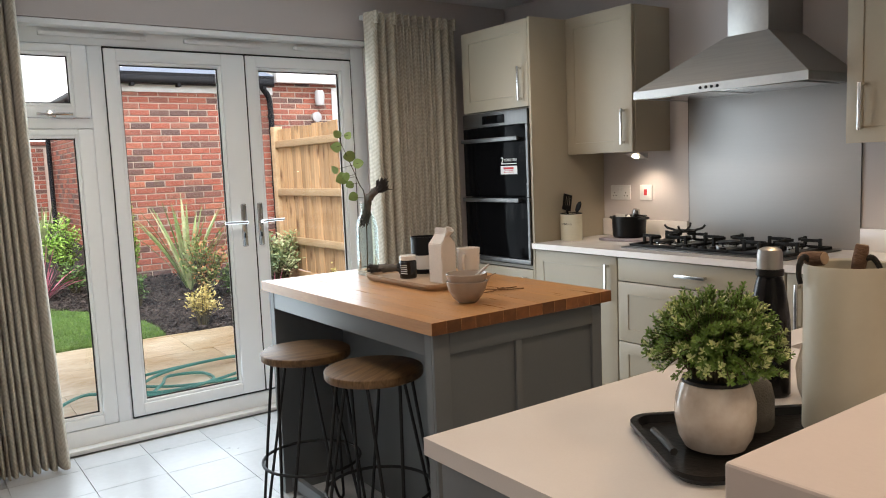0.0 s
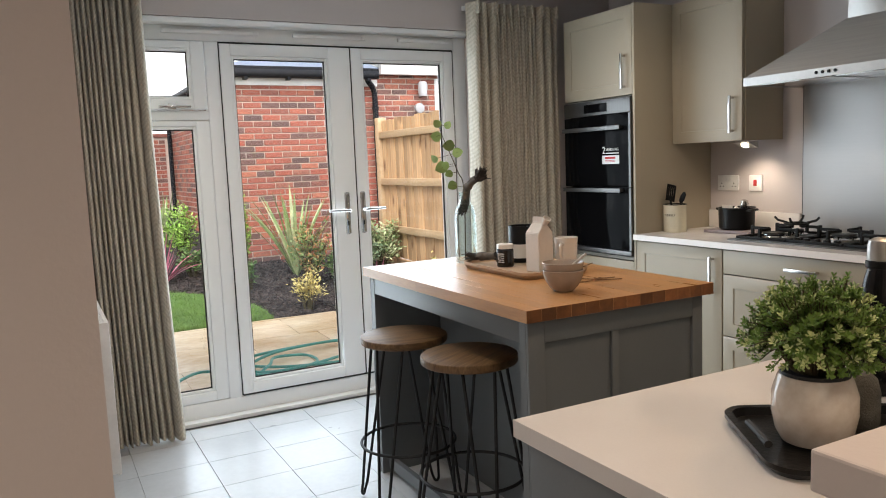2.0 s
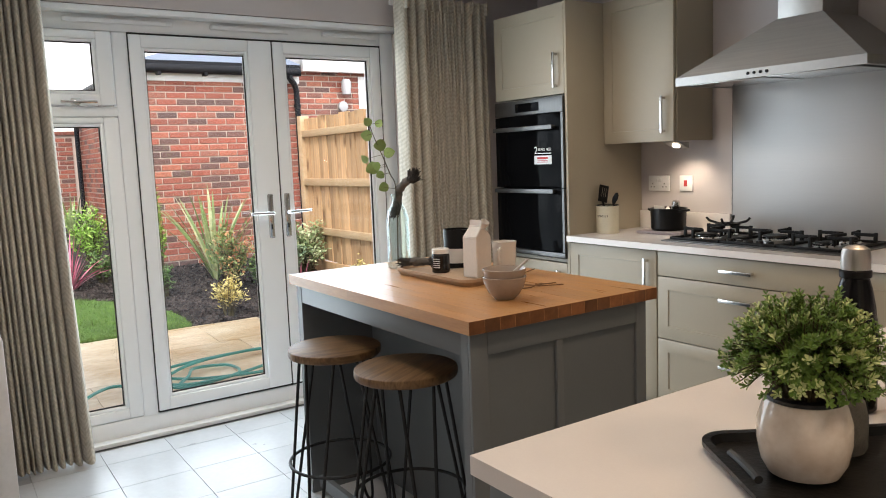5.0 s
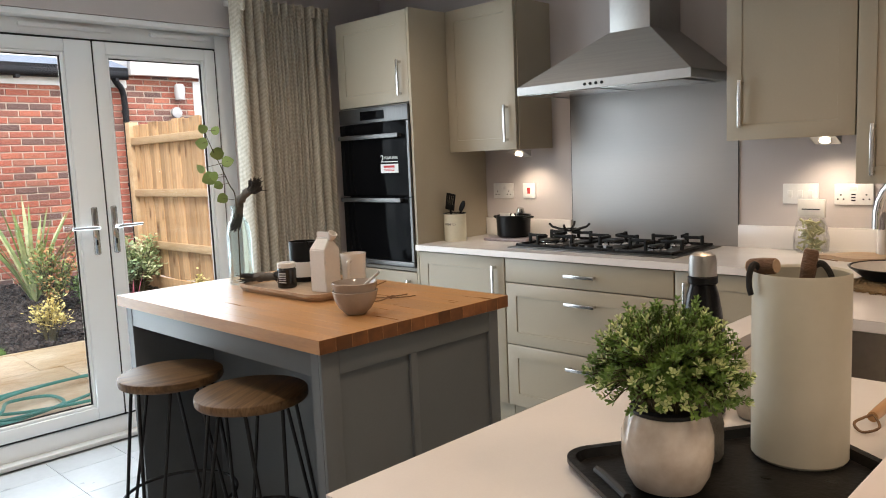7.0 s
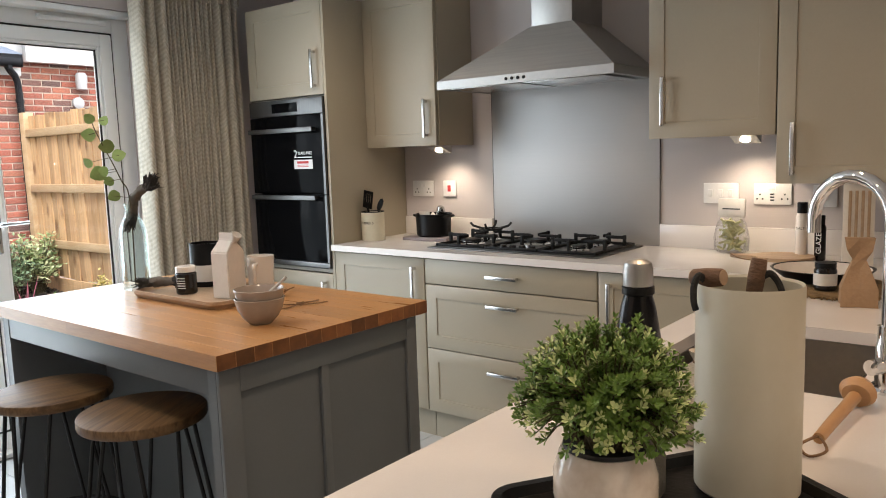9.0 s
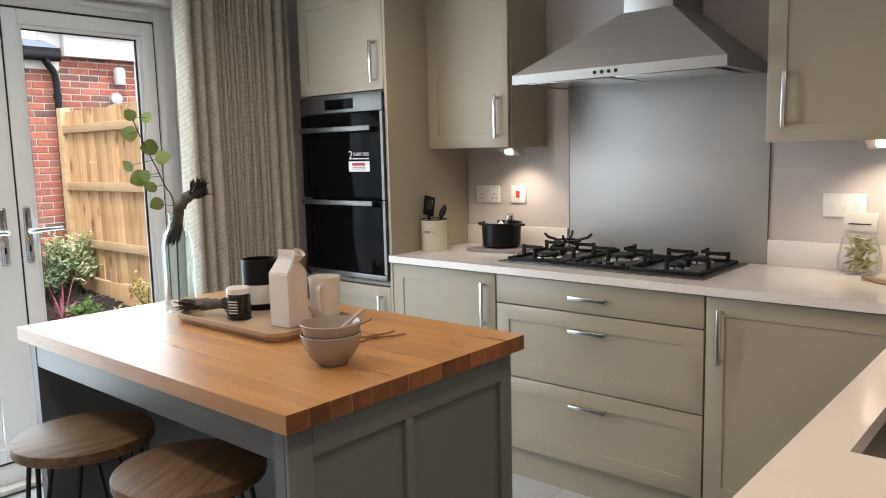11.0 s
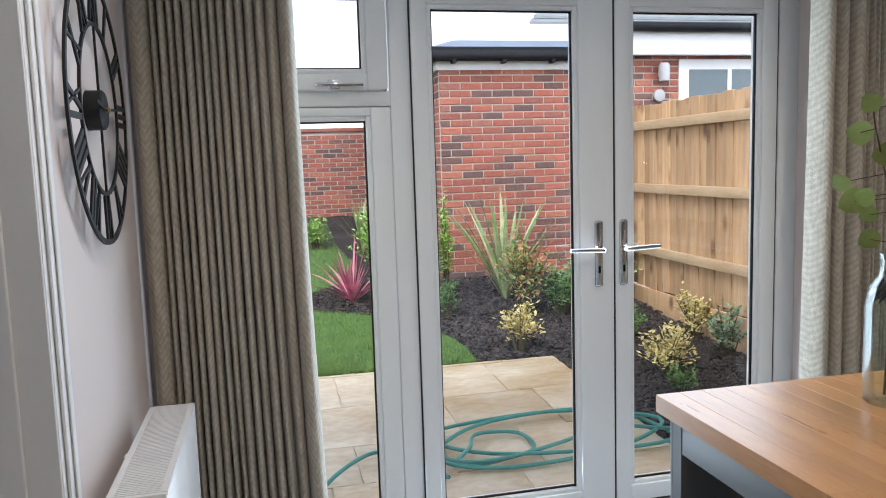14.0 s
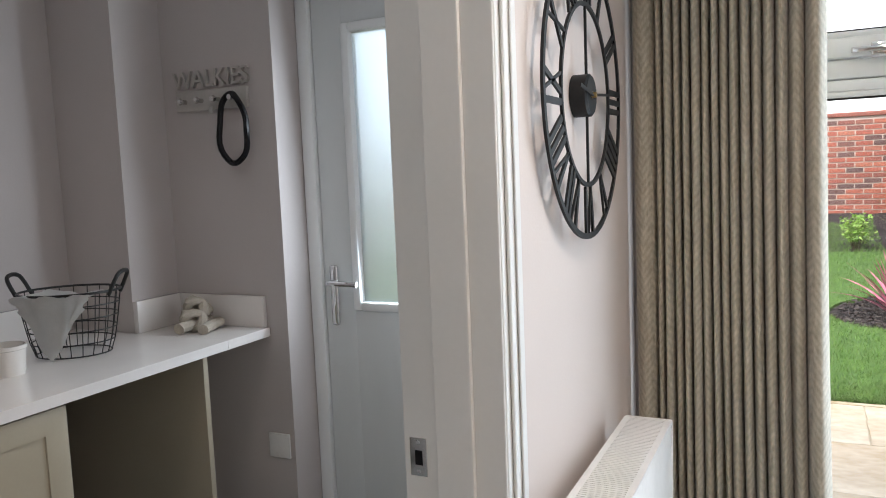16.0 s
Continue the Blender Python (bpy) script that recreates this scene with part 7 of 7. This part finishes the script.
for z in (2.05, 1.2, 0.4):
    part("pipe_clip", tube([(0.07, -0.05, z), (0.07, -0.05, z + 0.04)], 0.044, 12), M_BLKP, dp)
fw = thing("garden_wall", "tall red brick boundary wall at the lawn's end", "wall", (0, 0, 0))
part("wall_core", box(-8, GX + 0.01, BY + 0.006, BY + 0.2, -0.2, 1.965), M_MORTAR, fw)
part("coping", box(-8, GX - 0.02, BY - 0.03, BY + 0.23, 1.967, 2.03, bevel=0.01), mat("brick_on_edge_coping", (0.33, 0.12, 0.08), (0.22, 0.08, 0.06), 0.8, scale=9, bump=0.4), fw)
dp2 = thing("downpipe", "black plastic downpipe at the garage back corner", "downpipe", (GX - 0.07, BY - 0.45, 0))
part("pipe", tube([(0, 0, GT + 0.03), (0, 0, 0.3)], 0.036, 12), M_BLKP, dp2)

# ---- fence ----
FXX, FY0, FY1, FT = 3.84, 1.17, 4.36, 1.87
fence = thing("fence", "new pine close-board fence with rails and posts", "fence", (0, 0, 0))
for y in (FY1, FY0 - 0.06):
    part("post", box(FXX - 0.05, FXX + 0.05, y - 0.05, y + 0.05, -0.3, FT + 0.03, bevel=0.006), M_RAIL, fence)
rf = random.Random(4)
nb = int((FY1 - FY0) / 0.112)
bd = mesh_of("board", box(0.0, 0.014, -0.0585, 0.0585, 0, FT - 0.24, bevel=0.003, seg=1), M_FENCE)
for k in range(nb):
    y = FY1 - 0.11 - k * 0.112
    piece("board", bd, fence, pose(FXX - 0.005 + 0.012 * (k % 2), y, 0.24 + rf.uniform(-0.012, 0.012), 0, 0, rf.uniform(-1, 1)))
for z in (0.585, 1.138, 1.69):
    part("rail", box(FXX - 0.048, FXX - 0.008, FY0, FY1 - 0.051, z - 0.04, z + 0.04, bevel=0.008), M_RAIL, fence)
part("gravel_board", box(FXX - 0.015, FXX + 0.012, FY0, FY1 - 0.051, -0.15, 0.235, bevel=0.004), M_FENCE, fence)

# ---- plants ----
def shrub(name, label, loc, r, h, n, leaf, mtl, seed, upright=0.5, stem=True):
    rr = random.Random(seed)
    x_, y_, z_, s_ = gp(loc[0], loc[1])
    r, h, leaf = r * s_, h * s_, leaf * s_
    p = thing(name, label, "shrub", (x_, y_, z_), group="shrubs in the bed")
    bm, sb_ = bmesh.new(), bmesh.new()
    tips = []
    for k in range(max(10, n // 28)):
        a = rr.uniform(0, 6.28)
        q = rr.uniform(0.15, 1.0) ** 0.6
        ez = rr.uniform(0.2, 1.0)
        tip = Vector((math.cos(a) * r * q * (1.05 - 0.45 * ez), math.sin(a) * r * q * (1.05 - 0.45 * ez), h * (0.25 + 0.75 * ez) * rr.uniform(0.85, 1.08)))
        tube([(0.02 * math.cos(a), 0.02 * math.sin(a), -0.06), tip * 0.5 + Vector((0, 0, h * 0.08)), tip], 0.006, 5, sb_, r_end=0.002)
        tips.append(tip)
    for k in range(n):
        t = tips[k % len(tips)]
        f = rr.uniform(0.35, 1.0)
        base = Vector((t.x * f, t.y * f, t.z * (0.3 + 0.7 * f))) + Vector([rr.gauss(0, r * 0.10) for _ in range(3)])
        base.z = max(base.z, 0.02)
        d = Vector((rr.uniform(-1, 1), rr.uniform(-1, 1), rr.uniform(-0.4, 1.0) * upright + 0.2)).normalized()
        quad_leaf(bm, base, d, Vector((rr.uniform(-0.4, 0.4), rr.uniform(-0.4, 0.4), 1)), leaf * rr.uniform(0.7, 1.25), leaf * 0.30 * rr.uniform(0.8, 1.2))
    tagged(part("stems", sb_, M_STEM, p), kind="stuff")
    tagged(part("foliage", bm, mtl, p, smooth=None), kind="stuff")
    return p


def sword(name, label, loc, n, L, w, mtl, seed, spread=0.8):
    rr = random.Random(seed)
    x_, y_, z_, s_ = gp(loc[0], loc[1])
    L, w = L * s_, w * s_
    p = thing(name, label, "spiky plant", (x_, y_, z_), group="spiky plants in the bed")
    for k in range(n):
        a = rr.uniform(0, 6.28)
        ln = L * rr.uniform(0.6, 1.05)
        out = spread * rr.uniform(0.15, 1.0)
        bm = bmesh.new()
        c, s = math.cos(a), math.sin(a)
        rows = []
        for j in range(8):
            t = j / 7
            rad_ = ln * (out * t * 0.75 + 0.25 * out * t * t)
            z = ln * (t * (1 - 0.25 * out) - 0.42 * out * out * t * t)
            ww = w * (0.55 + 0.9 * t) * (1 - t ** 2.2) + 0.001
            o = Vector((c * rad_, s * rad_, z - 0.05))
            sd = Vector((-s, c, 0)) * ww
            rows.append([bm.verts.new(o - sd + Vector((0, 0, ww * 0.5))), bm.verts.new(o), bm.verts.new(o + sd + Vector((0, 0, ww * 0.5)))])
        for q_, r_ in zip(rows, rows[1:]):
            bm.faces.new([q_[0], q_[1], r_[1], r_[0]])
            bm.faces.new([q_[1], q_[2], r_[2], r_[1]])
        part("leaf_blade", bm, mtl, p)
    return p


def bright(c, k=1.4):
    return tuple(min(v * k, 0.8) for v in c)


def leafmat(name, a, b, c):
    return vary(name, [(0, bright(a)), (0.55, bright(b)), (1, bright(c))], 0.5, "island", 40, 0)


L_GOLD = leafmat("golden_variegated_leaf", (0.40, 0.33, 0.09), (0.54, 0.46, 0.20), (0.30, 0.27, 0.09))
L_GREEN = leafmat("mid_green_leaf", (0.05, 0.11, 0.025), (0.085, 0.17, 0.04), (0.15, 0.24, 0.07))
L_GREY = leafmat("grey_green_leaf", (0.085, 0.14, 0.075), (0.14, 0.21, 0.12), (0.22, 0.29, 0.17))
L_VAR = leafmat("cream_edged_leaf", (0.12, 0.20, 0.07), (0.30, 0.36, 0.18), (0.50, 0.52, 0.32))
L_BRIGHT = leafmat("bright_green_leaf", (0.12, 0.24, 0.03), (0.20, 0.34, 0.05), (0.28, 0.40, 0.09))
L_RUST = leafmat("rusty_nandina_leaf", (0.10, 0.17, 0.045), (0.16, 0.20, 0.06), (0.42, 0.17, 0.08))
L_PHOR = vary("green_sword_leaf", [(0, (0.14, 0.23, 0.07)), (0.6, (0.28, 0.36, 0.14)), (1, (0.50, 0.52, 0.30))], 0.4, "object", 12, 0)
L_PINK = vary("pink_cordyline_leaf", [(0, (0.38, 0.07, 0.14)), (0.6, (0.62, 0.20, 0.28)), (1, (0.28, 0.08, 0.11))], 0.4, "object", 12, 0)
shrub("golden_shrub", "small golden variegated shrub", (2.44, 3.16, GZ), 0.21, 0.40, 620, 0.042, L_GOLD, 1)
sword("sword_plant", "tall green striped sword-leaved plant", (3.05, 5.45, GZ), 38, 1.38, 0.031, L_PHOR, 2, 0.62)
shrub("nandina_shrub", "bushy shrub with green and rusty leaves", (2.92, 4.45, GZ), 0.36, 0.80, 1300, 0.05, L_RUST, 3, 1.0)
shrub("green_shrub", "rounded mid green leafy shrub", (3.28, 4.35, GZ), 0.33, 0.48, 900, 0.05, L_GREEN, 4)
shrub("grey_shrub", "soft grey-green leafy shrub", (3.72, 4.75, GZ), 0.36, 0.72, 900, 0.05, L_GREY, 5)
shrub("leafy_shrub", "upright leafy green shrub", (2.10, 5.35, GZ), 0.30, 0.95, 1000, 0.055, L_GREY, 6, 1.0)
shrub("bright_shrub", "upright bright green shrub", (2.42, 5.6, GZ), 0.12, 1.15, 340, 0.06, L_BRIGHT, 16, 1.2)
shrub("small_green_shrub", "low leafy green shrub", (2.20, 4.62, GZ), 0.17, 0.42, 420, 0.045, L_GREEN, 7)
shrub("variegated_shrub", "rounded cream and green variegated shrub", (4.12, 4.98, GZ), 0.39, 0.72, 1100, 0.07, L_VAR, 8)
sword("pink_sword_plant", "pink-striped arching spiky plant", (3.42, 3.66, GZ), 26, 0.50, 0.011, L_PINK, 9, 1.0)
shrub("green_clump", "low clump of green leaves", (3.42, 3.22, GZ), 0.19, 0.27, 420, 0.045, L_GREEN, 10)
shrub("golden_shrub", "small golden variegated shrub", (3.22, 2.22, GZ), 0.25, 0.33, 620, 0.045, L_GOLD, 11)
shrub("golden_shrub", "small golden variegated shrub", (3.92, 3.05, GZ), 0.23, 0.46, 560, 0.045, L_GOLD, 12)
shrub("green_clump", "low clump of green leaves", (3.05, 1.74, GZ), 0.14, 0.17, 300, 0.04, L_GREEN, 13)
shrub("grey_shrub", "soft grey-green leafy shrub", (3.85, 2.45, GZ), 0.24, 0.40, 520, 0.045, L_GREY, 14)
sword("pink_sword_plant", "pink-striped arching spiky plant", (1.40, 5.95, GZ), 46, 0.80, 0.016, L_PINK, 15, 0.95)
shrub("green_shrub", "rounded mid green leafy shrub", (1.85, 6.3, GZ), 0.24, 0.42, 500, 0.05, L_GREEN, 17)
shrub("bright_shrub", "rounded bright green shrub", (1.95, 7.6, GZ), 0.40, 0.95, 900, 0.07, L_BRIGHT, 18)
sword("sword_plant", "tall green striped sword-leaved plant", (2.15, 11.0, GZ), 30, 1.25, 0.026, L_PHOR, 19, 0.6)
shrub("bright_shrub", "rounded bright green shrub", (1.35, 11.7, GZ), 0.35, 0.55, 500, 0.08, L_BRIGHT, 20)
shrub("green_shrub", "rounded mid green leafy shrub", (0.2, 11.9, GZ), 0.4, 0.7, 500, 0.09, L_GREEN, 21)
shrub("bright_shrub", "rounded bright green shrub", (-1.2, 11.9, GZ), 0.4, 0.6, 500, 0.09, L_BRIGHT, 22)

# ---- garden hose ----
M_HOSE = mat("green_garden_hose", (0.055, 0.29, 0.25), (0.04, 0.23, 0.20), 0.35, scale=10)
pts = [(0.62, 0.70), (0.80, 1.02), (1.02, 1.22), (1.22, 1.08), (1.30, 0.86)]
for k in range(22):
    t = k / 21
    cx = 1.30 + 0.95 * t + 0.22 * math.sin(k * 1.37)
    cy = 1.16 + 0.10 * math.sin(k * 0.83)
    a = 2.4 + k * 1.12
    R = 0.16 + 0.20 * math.sin(k * 0.47) ** 2
    pts.append((min(cx + R * 1.75 * math.cos(a), 2.72), cy + R * 1.0 * math.sin(a)))
pts += [(2.55, 1.35), (2.62, 1.0)]
hz = lambda k: 0.016 + 0.012 * (1 + math.sin(k * 1.3)) + 0.006 * (k % 3)
hose = thing("garden_hose", "tangled green garden hose lying on the patio", "hose", (0, 0, 0))
part("hose_pipe", tube(smooth_path([(*gp(x, y)[:2], gp(x, y)[2] + hz(k)) for k, (x, y) in enumerate(pts)], 6), 0.0105, 8), M_HOSE, hose)
part("connector", tube([(0.50, 0.66, gz(0.66) + 0.02), (0.56, 0.73, gz(0.73) + 0.02)], 0.016, 10), M_BLKP, hose)

# ---- patio slabs ----
bm = bmesh.new()
pv = [bm.verts.new(c) for c in ((-6.5, 0.262, gz(0.262) - 0.008), (2.50, 0.262, gz(0.262) - 0.008), (2.50, 2.57, gz(2.5699) - 0.008), (-6.5, 2.57, gz(2.5699) - 0.008))]
bm.faces.new(pv)
ex = bmesh.ops.extrude_face_region(bm, geom=bm.faces[:])
bmesh.ops.translate(bm, verts=[v for v in ex["geom"] if isinstance(v, bmesh.types.BMVert)], vec=(0, 0, -0.2))
patio = structure("patio", bm, mat("buff_pointing", (0.55, 0.47, 0.34), None, 0.9, scale=20, bump=0.3), "buff sandstone patio", "patio")
rp_ = random.Random(9)
def slab_mesh(w, d, seed):
    rr = random.Random(seed)
    bm = bmesh.new()
    n = 6
    ring = [(k / n, 0) for k in range(n)] + [(1, k / n) for k in range(n)] + [(1 - k / n, 1) for k in range(n)] + [(0, 1 - k / n) for k in range(n)]
    top = [bm.verts.new((u * w + rr.uniform(-0.004, 0.004), v * d + rr.uniform(-0.004, 0.004), 0.0)) for u, v in ring]
    low = [bm.verts.new((v.co.x, v.co.y, -0.02)) for v in top]
    for k in range(len(ring)):
        bm.faces.new([top[k], top[(k + 1) % len(ring)], low[(k + 1) % len(ring)], low[k]])
    bm.faces.new(top)
    return mesh_of("slab", bm, M_SLAB)
SL = {}
y = 0.27
row = 0
while y < 2.55:
    d = min((0.60, 0.45, 0.60, 0.60, 0.45)[row % 5], 2.568 - y)
    x = -2.4 + 0.3 * (row % 3)
    while x < 2.46:
        w = min(rp_.choice((0.60, 0.90, 0.45)), 2.495 - x)
        if w > 0.05:
            key = (round(w, 2), round(d, 2))
            if key not in SL:
                SL[key] = slab_mesh(w - 0.007, d - 0.007, len(SL))
            piece("slab", SL[key], patio, pose(x, y, gz(y) + rp_.uniform(-0.002, 0.002), math.degrees(math.atan(0.035))))
        x += w
    y += d
    row += 1
# ---- floor tiles, square grid ----
TW, TD = 0.3068, 0.3145
tile_me = mesh_of("tile", box(0.001, TW - 0.001, 0.001, TD - 0.001, -0.0078, 0.0, bevel=0.001, seg=1), M_TILE)
cut_me = mesh_of("tile", box(0.001, TW - 0.001, 0.001, 0.193, -0.0078, 0.0, bevel=0.001, seg=1), M_TILE)
far_tiles = bmesh.new()
for i in range(-15, 10):
    for j in range(-23, 3):
        x, y = 0.7125 + i * TW, -0.589 + j * TD
        if x < -3.9 or x > 3.2 or y < -7.5 or y > -0.2 or (x < 0 and not (-1.7 < x and y > -2.9) and y > -3.3):
            continue
        if y > -0.3:
            if x > 0.1:
                piece("tile", cut_me, floor, pose(x, y, 0))
        elif 0.1 < x < 2.95 and y > -3.1:
            piece("tile", tile_me, floor, pose(x, y, 0))
        else:
            bm_box(far_tiles, x + 0.001, x + TW - 0.001, y + 0.001, y + TD - 0.001, -0.0078, 0.0)
tagged(part("tile_field", far_tiles, M_TILE, floor, smooth=None), kind="stuff")
# ---- brick pieces ----
brick_face(garage, pose(GX, GY, GB, 0, 0, 0), 4.12 - GX, GT - GB, 300)
brick_face(garage, pose(GX, BY, GB, 0, 0, -90), BY - GY, GT - GB, 0, 1)
brick_face(house, pose(4.16, HY, GB), 5.0, 2.6, 0)
brick_face(fw, pose(-6.0, BY, GB), 6.0 + GX, 1.92, 0)
